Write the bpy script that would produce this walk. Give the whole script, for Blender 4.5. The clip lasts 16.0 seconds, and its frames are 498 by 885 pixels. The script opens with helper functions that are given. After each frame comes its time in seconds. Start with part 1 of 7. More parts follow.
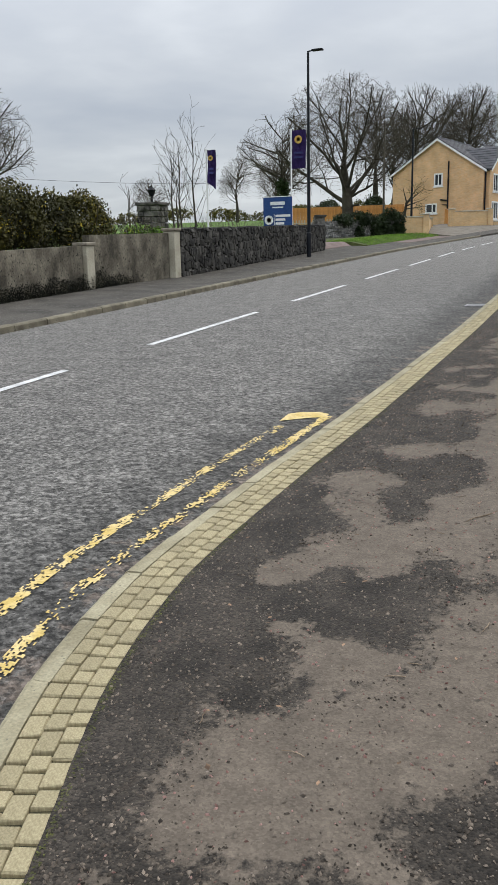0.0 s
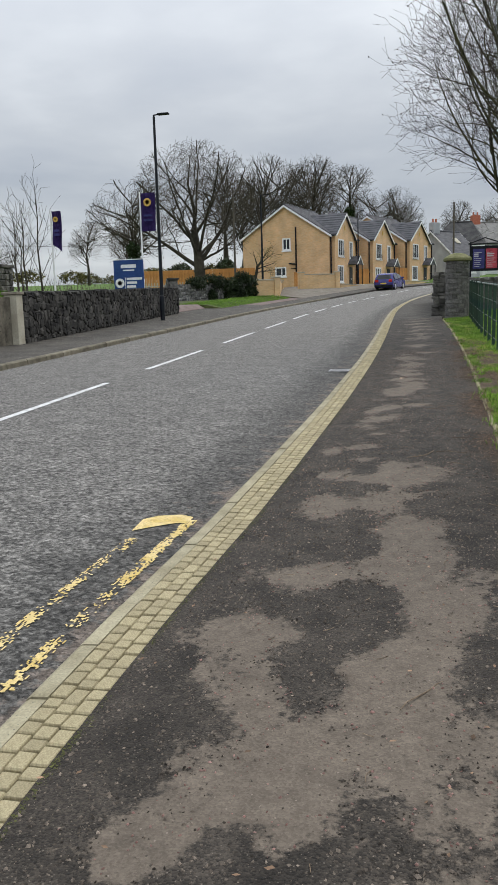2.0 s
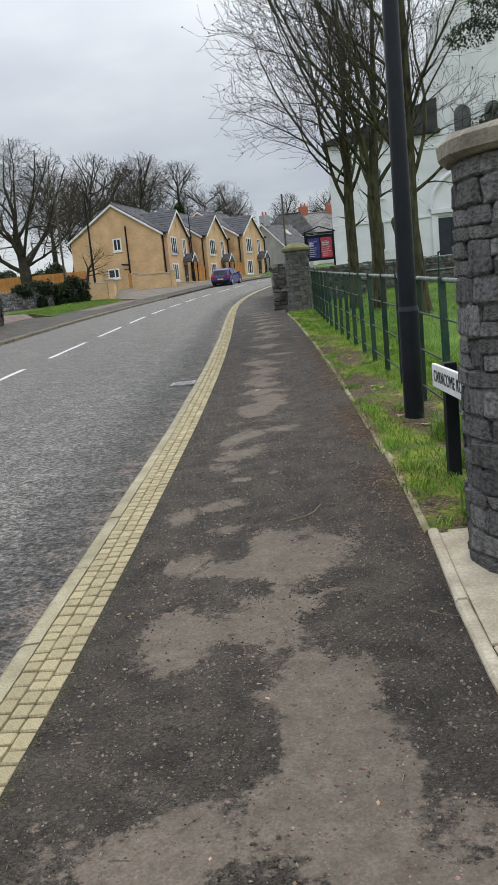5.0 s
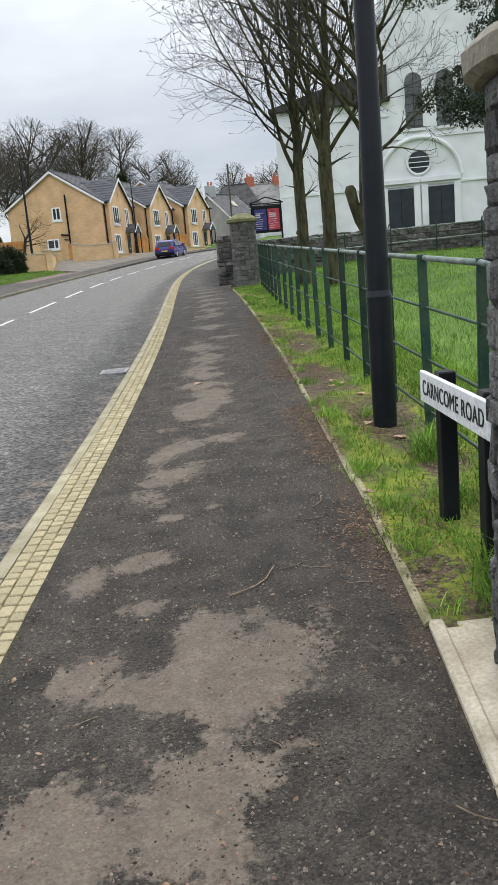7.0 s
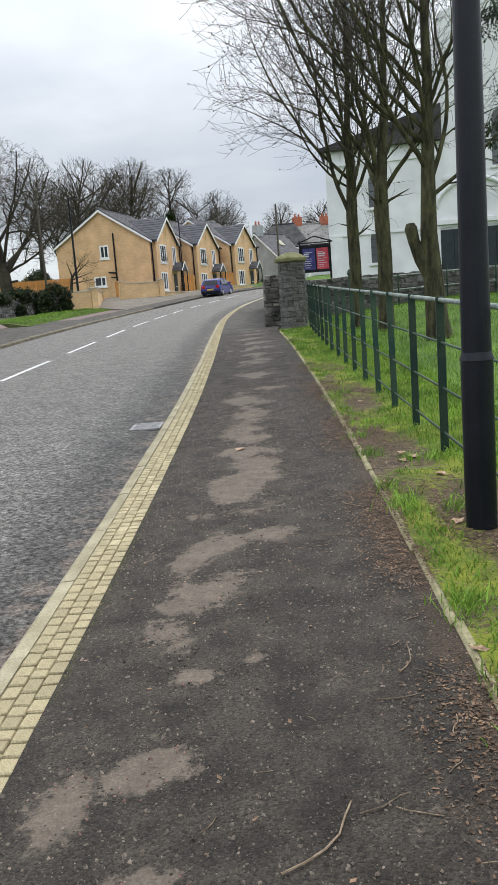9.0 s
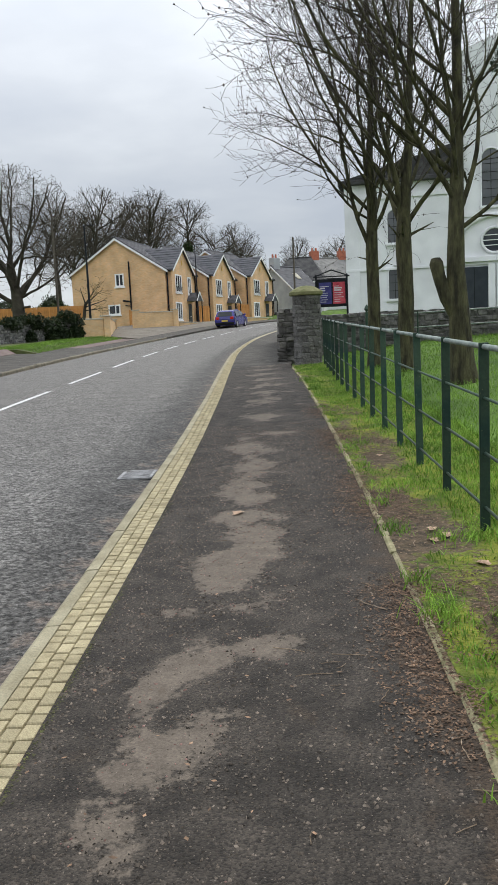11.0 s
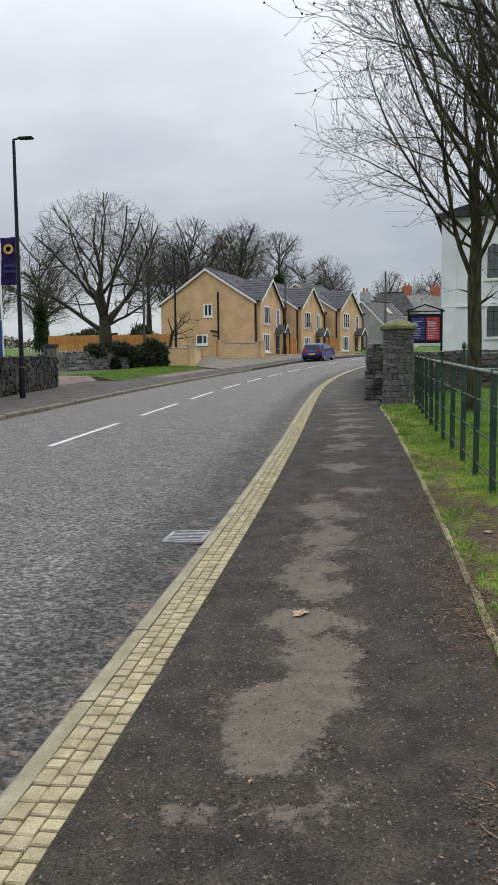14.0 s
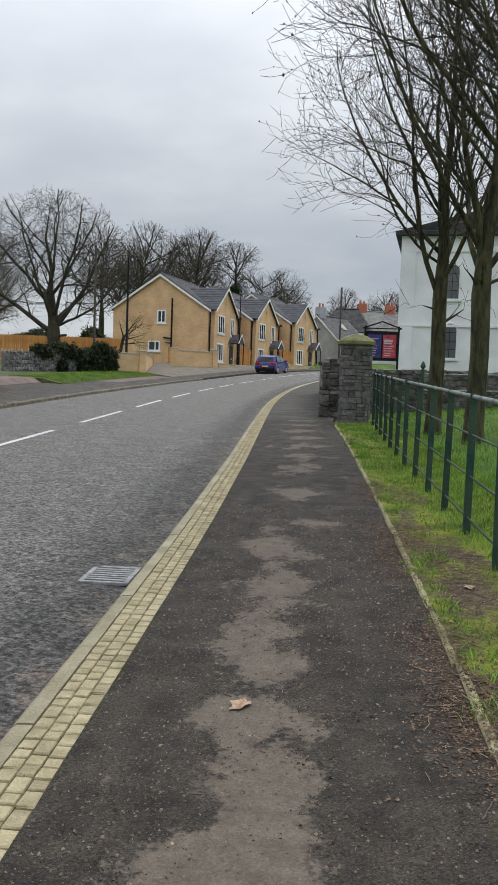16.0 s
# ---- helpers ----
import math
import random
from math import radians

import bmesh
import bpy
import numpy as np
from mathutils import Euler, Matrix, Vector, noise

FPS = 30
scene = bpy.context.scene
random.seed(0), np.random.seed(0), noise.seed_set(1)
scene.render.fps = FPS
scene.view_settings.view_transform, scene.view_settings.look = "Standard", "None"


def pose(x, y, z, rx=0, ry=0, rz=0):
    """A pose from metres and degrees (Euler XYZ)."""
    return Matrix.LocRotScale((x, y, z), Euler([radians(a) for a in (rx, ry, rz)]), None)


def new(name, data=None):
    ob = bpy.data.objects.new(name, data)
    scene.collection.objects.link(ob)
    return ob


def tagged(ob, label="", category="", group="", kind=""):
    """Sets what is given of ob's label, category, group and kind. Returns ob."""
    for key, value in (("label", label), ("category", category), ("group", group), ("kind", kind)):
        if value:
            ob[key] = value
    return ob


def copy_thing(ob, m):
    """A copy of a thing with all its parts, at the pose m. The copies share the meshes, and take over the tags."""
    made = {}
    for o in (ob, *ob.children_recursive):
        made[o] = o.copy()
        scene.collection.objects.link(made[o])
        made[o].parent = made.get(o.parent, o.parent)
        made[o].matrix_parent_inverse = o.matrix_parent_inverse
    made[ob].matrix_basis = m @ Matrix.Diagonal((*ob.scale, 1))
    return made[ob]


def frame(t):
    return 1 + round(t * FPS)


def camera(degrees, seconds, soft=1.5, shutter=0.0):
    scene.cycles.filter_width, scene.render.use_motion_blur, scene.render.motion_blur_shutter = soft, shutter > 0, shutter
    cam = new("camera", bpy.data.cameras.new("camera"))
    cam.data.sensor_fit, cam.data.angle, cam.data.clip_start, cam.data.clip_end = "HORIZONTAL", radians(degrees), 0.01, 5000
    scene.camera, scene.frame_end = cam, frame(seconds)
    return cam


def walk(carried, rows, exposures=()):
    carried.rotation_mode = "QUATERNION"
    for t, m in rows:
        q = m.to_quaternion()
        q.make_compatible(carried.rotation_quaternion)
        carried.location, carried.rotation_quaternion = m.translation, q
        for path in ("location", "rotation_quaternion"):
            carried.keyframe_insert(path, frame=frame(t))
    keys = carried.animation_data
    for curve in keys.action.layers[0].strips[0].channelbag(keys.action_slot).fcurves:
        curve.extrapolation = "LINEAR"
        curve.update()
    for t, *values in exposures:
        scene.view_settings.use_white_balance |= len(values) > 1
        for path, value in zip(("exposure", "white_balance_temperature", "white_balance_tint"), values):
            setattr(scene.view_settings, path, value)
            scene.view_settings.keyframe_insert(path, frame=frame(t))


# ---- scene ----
cam = camera(34.0, 16.0, 1.05)
METRES, EYE, TILT, LEAN, TURN = 10.2, 1.5, 0.0, 0.0, 22.2
ROWS = [
    (0.0, 0.0, 0.0, 0.0, -0.3, -13.33, 1.28),
    (0.5, 0.0034, 0.0321, -0.0023, -1.99, -13.28, 1.27),
    (1.0, 0.0053, 0.0626, 0.0035, -3.16, -12.75, 0.41),
    (1.5, -0.0014, 0.0947, 0.0059, -6.82, -10.42, 0.1),
    (2.0, 0.012, 0.1306, 0.0043, -10.35, -9.39, 1.66),
    (2.5, 0.0146, 0.1641, 0.0043, -11.95, -9.91, 2.57),
    (3.0, 0.0171, 0.1998, 0.0063, -14.25, -9.98, 4.05),
    (3.5, 0.0376, 0.2267, 0.0089, -16.05, -8.84, 5.57),
    (4.0, 0.0404, 0.2612, 0.0109, -17.02, -7.28, 4.42),
    (4.5, 0.0525, 0.2925, 0.0118, -19.42, -7.62, 4.57),
    (5.0, 0.0735, 0.3224, 0.0108, -21.51, -10.16, 5.43),
    (7.5, 0.1446, 0.4764, 0.0163, -25.37, -12.38, 4.8),
    (8.0, 0.1516, 0.5099, 0.0178, -22.72, -11.82, 4.01),
    (8.5, 0.163, 0.5412, 0.0219, -22.86, -9.9, 4.12),
    (9.0, 0.1824, 0.5683, 0.0229, -22.06, -9.52, 4.37),
    (9.5, 0.1889, 0.5959, 0.0234, -21.89, -8.8, 3.73),
    (12.0, 0.2563, 0.7122, 0.0303, -19.31, -6.38, 1.16),
    (12.5, 0.2623, 0.7335, 0.0304, -17.73, -5.41, 0.32),
    (13.0, 0.2628, 0.7612, 0.0352, -16.83, -4.09, 0.05),
    (13.5, 0.2803, 0.7867, 0.0305, -15.95, -4.15, 0.66),
    (14.0, 0.2923, 0.8088, 0.033, -14.88, -4.86, 0.72),
    (14.5, 0.2971, 0.8364, 0.0329, -17.12, -4.15, -1.36),
    (15.0, 0.3071, 0.8601, 0.0343, -19.55, -3.16, -2.43),
    (15.5, 0.3264, 0.8837, 0.0353, -19.09, -3.27, -2.49),
    (16.0, 0.3265, 0.9135, 0.0343, -18.23, -4.1, -2.09),
]
walk(cam, [(t, pose(0, 0, EYE, TILT, LEAN, TURN) @ pose(METRES * x, METRES * y, METRES * z, 90 + pitch, roll, yaw)) for t, x, y, z, yaw, pitch, roll in ROWS],
     [(0.0, 0.04), (2.5, -0.06), (5.0, 0.07), (7.5, 0.38), (9.5, 0.26), (12.0, 0.06), (14.0, -0.07), (16.0, -0.11)])
# The place: y runs along the road, x to the right, z up.


# ---- world, sun ----
def build_world():
    world = bpy.data.worlds.new("overcast_sky")
    world.use_nodes = True
    scene.world = world
    nt = world.node_tree
    nt.nodes.clear()
    N, L = nt.nodes.new, nt.links.new
    out, bg, bg2, add = N("ShaderNodeOutputWorld"), N("ShaderNodeBackground"), N("ShaderNodeBackground"), N("ShaderNodeAddShader")
    sky = N("ShaderNodeTexSky")
    sky.sky_type, sky.sun_disc = "NISHITA", False
    sky.sun_elevation, sky.sun_rotation = radians(48), radians(150)
    bg2.inputs["Strength"].default_value = 0.012
    L(sky.outputs["Color"], bg2.inputs["Color"])
    tc, sep = N("ShaderNodeTexCoord"), N("ShaderNodeSeparateXYZ")
    L(tc.outputs["Generated"], sep.inputs[0])
    # overcast: brighter overhead than at the horizon
    grad = N("ShaderNodeMapRange")
    grad.inputs["From Min"].default_value, grad.inputs["From Max"].default_value = 0.08, 1.0
    grad.inputs["To Min"].default_value, grad.inputs["To Max"].default_value = 0.53, 2.0
    grad.interpolation_type = "SMOOTHSTEP"
    L(sep.outputs["Z"], grad.inputs["Value"])
    # clouds lie on a plane overhead, so they flatten towards the horizon
    zc = N("ShaderNodeMath"); zc.operation = "ADD"; zc.inputs[1].default_value = 0.12
    zm = N("ShaderNodeMath"); zm.operation = "MAXIMUM"; zm.inputs[1].default_value = 0.05
    L(sep.outputs["Z"], zc.inputs[0]); L(zc.outputs[0], zm.inputs[0])
    dv = N("ShaderNodeVectorMath"); dv.operation = "DIVIDE"
    cmb = N("ShaderNodeCombineXYZ")
    for k in "XYZ":
        L(zm.outputs[0], cmb.inputs[k])
    L(tc.outputs["Generated"], dv.inputs[0]); L(cmb.outputs[0], dv.inputs[1])
    big, small = N("ShaderNodeTexNoise"), N("ShaderNodeTexNoise")
    big.inputs["Scale"].default_value, big.inputs["Detail"].default_value, big.inputs["Roughness"].default_value = 0.55, 5.0, 0.5
    small.inputs["Scale"].default_value, small.inputs["Detail"].default_value = 1.7, 6.0
    big.inputs["Distortion"].default_value = 0.4
    L(dv.outputs[0], big.inputs["Vector"]); L(dv.outputs[0], small.inputs["Vector"])
    mixn = N("ShaderNodeMix"); mixn.data_type = "FLOAT"; mixn.inputs["Factor"].default_value = 0.3
    L(big.outputs["Fac"], mixn.inputs["A"]); L(small.outputs["Fac"], mixn.inputs["B"])
    ramp = N("ShaderNodeValToRGB")
    e = ramp.color_ramp.elements
    e[0].position, e[0].color = 0.39, (0.75, 0.81, 0.91, 1)
    e[1].position, e[1].color = 0.62, (1.13, 1.18, 1.235, 1)
    m = e.new(0.52); m.color = (0.93, 0.98, 1.05, 1)
    L(mixn.outputs["Result"], ramp.inputs["Fac"])
    L(ramp.outputs["Color"], bg.inputs["Color"]); L(grad.outputs["Result"], bg.inputs["Strength"])
    L(bg.outputs[0], add.inputs[0]); L(bg2.outputs[0], add.inputs[1]); L(add.outputs[0], out.inputs["Surface"])


build_world()
sun_data = bpy.data.lights.new("sun", "SUN")
sun_data.energy, sun_data.angle, sun_data.color = 1.1, radians(25), (1.0, 0.93, 0.83)
sun = new("sun", sun_data)
sun.matrix_world = pose(0, 0, 40, 42, 0, 150)


# ---- materials ----
def shade(name, c1, c2, scale=3.0, rough=0.8, bump=0.2, fine=60.0, c3=None, spots=0.0, spot_scale=40.0, metal=0.0, stretch=(1, 1, 1), jitter=0.0,
          ramp=(0.35, 0.65), depth=0.01, spec=0.3, grain=0.18):
    """A surface with two scales of colour, fine relief, optional specks, and a tone per piece."""
    m = bpy.data.materials.new(name)
    m.use_nodes = True
    nt = m.node_tree
    N, L = nt.nodes.new, nt.links.new
    b = nt.nodes["Principled BSDF"]
    b.inputs["Roughness"].default_value, b.inputs["Metallic"].default_value = rough, metal
    b.inputs["Specular IOR Level"].default_value = spec
    tc, mp = N("ShaderNodeTexCoord"), N("ShaderNodeMapping")
    mp.inputs["Scale"].default_value = stretch
    L(tc.outputs["Object"], mp.inputs["Vector"])
    n1, n2 = N("ShaderNodeTexNoise"), N("ShaderNodeTexNoise")
    n1.inputs["Scale"].default_value, n1.inputs["Detail"].default_value = scale, 6
    n2.inputs["Scale"].default_value, n2.inputs["Detail"].default_value = fine, 3
    L(mp.outputs[0], n1.inputs["Vector"]); L(mp.outputs[0], n2.inputs["Vector"])
    r = N("ShaderNodeValToRGB")
    r.color_ramp.elements[0].position, r.color_ramp.elements[0].color = ramp[0], (*c1, 1)
    r.color_ramp.elements[1].position, r.color_ramp.elements[1].color = ramp[1], (*c2, 1)
    L(n1.outputs["Fac"], r.inputs["Fac"])
    col = r.outputs["Color"]
    # grain
    g = N("ShaderNodeMapRange")
    g.inputs["From Min"].default_value, g.inputs["From Max"].default_value = 0.3, 0.7
    g.inputs["To Min"].default_value, g.inputs["To Max"].default_value = 1 - grain, 1 + grain
    L(n2.outputs["Fac"], g.inputs["Value"])
    mul = N("ShaderNodeMix"); mul.data_type, mul.blend_type = "RGBA", "MULTIPLY"
    mul.inputs["Factor"].default_value = 1.0
    L(col, mul.inputs["A"]); L(g.outputs["Result"], mul.inputs["B"])
    col = mul.outputs["Result"]
    if spots:
        v = N("ShaderNodeTexVoronoi")
        v.inputs["Scale"].default_value = spot_scale
        L(mp.outputs[0], v.inputs["Vector"])
        t = N("ShaderNodeMath"); t.operation = "LESS_THAN"; t.inputs[1].default_value = spots
        L(v.outputs["Distance"], t.inputs[0])
        mx = N("ShaderNodeMix"); mx.data_type = "RGBA"
        L(t.outputs[0], mx.inputs["Factor"]); L(col, mx.inputs["A"])
        mx.inputs["B"].default_value = (*c3, 1)
        col = mx.outputs["Result"]
    if jitter:
        oi, mr = N("ShaderNodeObjectInfo"), N("ShaderNodeMapRange")
        mr.inputs["To Min"].default_value, mr.inputs["To Max"].default_value = 1 - jitter, 1 + jitter
        L(oi.outputs["Random"], mr.inputs["Value"])
        m2 = N("ShaderNodeMix"); m2.data_type, m2.blend_type = "RGBA", "MULTIPLY"; m2.inputs["Factor"].default_value = 1.0
        L(col, m2.inputs["A"]); L(mr.outputs["Result"], m2.inputs["B"])
        isl = N("ShaderNodeNewGeometry")
        mr2 = N("ShaderNodeMapRange")
        mr2.inputs["To Min"].default_value, mr2.inputs["To Max"].default_value = 1 - jitter, 1 + jitter
        L(isl.outputs["Random Per Island"], mr2.inputs["Value"])
        m3 = N("ShaderNodeMix"); m3.data_type, m3.blend_type = "RGBA", "MULTIPLY"; m3.inputs["Factor"].default_value = 1.0
        L(m2.outputs["Result"], m3.inputs["A"]); L(mr2.outputs["Result"], m3.inputs["B"])
        col = m3.outputs["Result"]
    L(col, b.inputs["Base Color"])
    if bump:
        bp = N("ShaderNodeBump")
        bp.inputs["Strength"].default_value, bp.inputs["Distance"].default_value = bump, depth
        L(n2.outputs["Fac"], bp.inputs["Height"]); L(bp.outputs[0], b.inputs["Normal"])
    return m


def stone_tones(nt, vector, scale, lo, hi):
    """A tone for each little stone, and its rounded height."""
    N, L = nt.nodes.new, nt.links.new
    v = N("ShaderNodeTexVoronoi"); v.inputs["Scale"].default_value = scale
    L(vector, v.inputs["Vector"])
    sp = N("ShaderNodeSeparateColor"); L(v.outputs["Color"], sp.inputs[0])
    g = N("ShaderNodeMapRange"); g.inputs["To Min"].default_value, g.inputs["To Max"].default_value = lo, hi
    L(sp.outputs[0], g.inputs["Value"])
    h = N("ShaderNodeMath"); h.operation, h.inputs[0].default_value = "SUBTRACT", 1.0
    L(v.outputs["Distance"], h.inputs[1])
    return g.outputs["Result"], h.outputs[0]


def times(nt, a, b):
    mul = nt.nodes.new("ShaderNodeMix"); mul.data_type, mul.blend_type = "RGBA", "MULTIPLY"; mul.inputs["Factor"].default_value = 1.0
    nt.links.new(a, mul.inputs["A"]); nt.links.new(b, mul.inputs["B"])
    return mul.outputs["Result"]


def road_shade():
    """Surface dressing: pale chippings with dark pits between them, brown silt along the gutter."""
    m = shade("worn_asphalt", (0.094, 0.0885, 0.080), (0.214, 0.203, 0.185), 22, 0.8, 1.0, 85, (0.045, 0.043, 0.04), 0.15, 55, ramp=(0.34, 0.64), depth=0.025)
    nt = m.node_tree
    N, L = nt.nodes.new, nt.links.new
    b = nt.nodes["Principled BSDF"]
    src = b.inputs["Base Color"].links[0].from_socket
    tc = N("ShaderNodeTexCoord")
    tone, height = stone_tones(nt, tc.outputs["Object"], 60, 0.55, 1.5)
    src = times(nt, src, tone)
    n = N("ShaderNodeTexNoise"); n.inputs["Scale"].default_value, n.inputs["Detail"].default_value, n.inputs["Roughness"].default_value = 3.2, 9, 0.8
    L(tc.outputs["Object"], n.inputs["Vector"])
    g = N("ShaderNodeMapRange")
    g.inputs["From Min"].default_value, g.inputs["From Max"].default_value = 0.3, 0.7
    g.inputs["To Min"].default_value, g.inputs["To Max"].default_value = 0.62, 1.36
    L(n.outputs["Fac"], g.inputs["Value"])
    src = times(nt, src, g.outputs["Result"])
    # pits where chippings have gone
    p = N("ShaderNodeTexNoise"); p.inputs["Scale"].default_value, p.inputs["Detail"].default_value, p.inputs["Roughness"].default_value = 24, 6, 0.68
    L(tc.outputs["Object"], p.inputs["Vector"])
    pr = N("ShaderNodeMapRange"); pr.interpolation_type = "SMOOTHSTEP"
    pr.inputs["From Min"].default_value, pr.inputs["From Max"].default_value = 0.37, 0.53
    pr.inputs["To Min"].default_value, pr.inputs["To Max"].default_value = 0.45, 1.05
    L(p.outputs["Fac"], pr.inputs["Value"])
    src = times(nt, src, pr.outputs["Result"])
    # the gutter: a strip darker towards the kerb, and drifts of pinkish silt in it
    at = N("ShaderNodeAttribute"); at.attribute_name = "from_kerb"
    wob = N("ShaderNodeTexNoise"); wob.inputs["Scale"].default_value, wob.inputs["Detail"].default_value = 2.6, 7
    L(tc.outputs["Object"], wob.inputs["Vector"])
    wa = N("ShaderNodeMath"); wa.operation, wa.inputs[1].default_value = "MULTIPLY_ADD", -1.1
    L(wob.outputs["Fac"], wa.inputs[0]); L(at.outputs["Fac"], wa.inputs[2])
    dk = N("ShaderNodeMapRange"); dk.interpolation_type = "SMOOTHSTEP"
    dk.inputs["From Min"].default_value, dk.inputs["From Max"].default_value = -0.3, 0.55
    dk.inputs["To Min"].default_value, dk.inputs["To Max"].default_value = 0.52, 1.0
    L(wa.outputs[0], dk.inputs["Value"])
    src = times(nt, src, dk.outputs["Result"])
    sl = N("ShaderNodeTexNoise"); sl.inputs["Scale"].default_value, sl.inputs["Detail"].default_value, sl.inputs["Roughness"].default_value = 4.5, 8, 0.7
    L(tc.outputs["Object"], sl.inputs["Vector"])
    ss = N("ShaderNodeMath"); ss.operation, ss.inputs[1].default_value = "MULTIPLY_ADD", -0.45
    L(at.outputs["Fac"], ss.inputs[0]); L(sl.outputs["Fac"], ss.inputs[2])
    sr = N("ShaderNodeMapRange"); sr.interpolation_type = "SMOOTHSTEP"
    sr.inputs["From Min"].default_value, sr.inputs["From Max"].default_value = 0.42, 0.52
    sr.inputs["To Max"].default_value = 0.75
    L(ss.outputs[0], sr.inputs["Value"])
    silt = N("ShaderNodeRGB"); silt.outputs[0].default_value = (0.17, 0.135, 0.11, 1)
    mx = N("ShaderNodeMix"); mx.data_type = "RGBA"
    L(sr.outputs["Result"], mx.inputs["Factor"]); L(src, mx.inputs["A"]); L(times(nt, silt.outputs[0], tone), mx.inputs["B"])
    L(mx.outputs["Result"], b.inputs["Base Color"])
    bp = [q for q in nt.nodes if q.bl_idname == "ShaderNodeBump"][0]
    hm = N("ShaderNodeMath"); hm.operation, hm.inputs[1].default_value = "MULTIPLY_ADD", 0.5
    L(height, hm.inputs[0]); L(pr.outputs["Result"], hm.inputs[2]); L(hm.outputs[0], bp.inputs["Height"])
    bp.inputs["Distance"].default_value, bp.inputs["Strength"].default_value = 0.012, 0.9
    return m


def brick_shade(name, c1, c2, mortar, w=0.225, h=0.075, gap=0.01, bump=0.4):
    """Courses of brick, laid in the plane given by a mesh's UV map in metres."""
    m = bpy.data.materials.new(name)
    m.use_nodes = True
    nt = m.node_tree
    N, L = nt.nodes.new, nt.links.new
    b = nt.nodes["Principled BSDF"]
    b.inputs["Roughness"].default_value = 0.85
    tc, br = N("ShaderNodeTexCoord"), N("ShaderNodeTexBrick")
    br.inputs["Scale"].default_value = 1.0
    br.inputs["Brick Width"].default_value, br.inputs["Row Height"].default_value, br.inputs["Mortar Size"].default_value = w, h, gap
    br.inputs["Color1"].default_value, br.inputs["Color2"].default_value, br.inputs["Mortar"].default_value = (*c1, 1), (*c2, 1), (*mortar, 1)
    L(tc.outputs["UV"], br.inputs["Vector"])
    n = N("ShaderNodeTexNoise"); n.inputs["Scale"].default_value, n.inputs["Detail"].default_value = 0.8, 5
    L(tc.outputs["Object"], n.inputs["Vector"])
    g = N("ShaderNodeMapRange")
    g.inputs["From Min"].default_value, g.inputs["From Max"].default_value = 0.3, 0.7
    g.inputs["To Min"].default_value, g.inputs["To Max"].default_value = 0.82, 1.15
    L(n.outputs["Fac"], g.inputs["Value"])
    mul = N("ShaderNodeMix"); mul.data_type, mul.blend_type = "RGBA", "MULTIPLY"; mul.inputs["Factor"].default_value = 1.0
    L(br.outputs["Color"], mul.inputs["A"]); L(g.outputs["Result"], mul.inputs["B"])
    L(mul.outputs["Result"], b.inputs["Base Color"])
    bp = N("ShaderNodeBump"); bp.inputs["Strength"].default_value, bp.inputs["Distance"].default_value, bp.invert = bump, 0.01, True
    L(br.outputs["Fac"], bp.inputs["Height"]); L(bp.outputs[0], b.inputs["Normal"])
    return m


def glass_shade(name, tint=(0.03, 0.035, 0.042)):
    m = bpy.data.materials.new(name)
    m.use_nodes = True
    b = m.node_tree.nodes["Principled BSDF"]
    b.inputs["Base Color"].default_value = (*tint, 1)
    b.inputs["Roughness"].default_value, b.inputs["Specular IOR Level"].default_value = 0.06, 0.6
    return m


M = {}
M["road"] = road_shade()
M["pave_dark"] = shade("dark_asphalt", (0.038, 0.034, 0.028), (0.078, 0.070, 0.058), 1.6, 0.85, 0.8, 70, (0.22, 0.2, 0.19), 0.17, 38, depth=0.01)
M["kerb"] = shade("weathered_concrete", (0.25, 0.22, 0.14), (0.36, 0.325, 0.22), 5, 0.9, 0.4, 90, (0.18, 0.17, 0.12), 0.12, 30, jitter=0.08)
M["sett"] = shade("buff_concrete_sett", (0.285, 0.24, 0.14), (0.43, 0.37, 0.228), 9, 0.9, 0.5, 110, (0.18, 0.165, 0.1), 0.1, 30, jitter=0.13)
M["joint"] = shade("mossy_joint_soil", (0.045, 0.040, 0.022), (0.095, 0.085, 0.045), 12, 0.95, 0.6, 80)
M["white_paint"] = shade("worn_white_road_paint", (0.45, 0.45, 0.44), (0.66, 0.66, 0.65), 7, 0.8, 0.4, 60, (0.2, 0.2, 0.19), 0.14, 22)
M["yellow_paint"] = shade("worn_yellow_road_paint", (0.52, 0.38, 0.12), (0.64, 0.51, 0.25), 9, 0.8, 0.5, 60, (0.22, 0.17, 0.1), 0.15, 30)
M["grass"] = shade("grass_and_soil", (0.05, 0.095, 0.014), (0.105, 0.185, 0.026), 0.9, 0.9, 0.9, 28, (0.055, 0.045, 0.025), 0.0, 9, depth=0.03)
M["edging"] = shade("pale_concrete_edging", (0.17, 0.16, 0.075), (0.37, 0.325, 0.20), 7, 0.9, 0.6, 60, jitter=0.12)
M["apron"] = shade("pale_concrete_apron", (0.36, 0.31, 0.225), (0.50, 0.44, 0.335), 6, 0.9, 0.4, 70)
M["render"] = shade("stained_grey_render", (0.055, 0.048, 0.036), (0.205, 0.182, 0.14), 2.2, 0.9, 0.7, 26, (0.03, 0.028, 0.022), 0.16, 9, stretch=(1, 1, 0.75), grain=0.3)
M["pale_post"] = shade("pale_concrete_post", (0.34, 0.31, 0.24), (0.48, 0.45, 0.36), 2, 0.9, 0.4, 40)
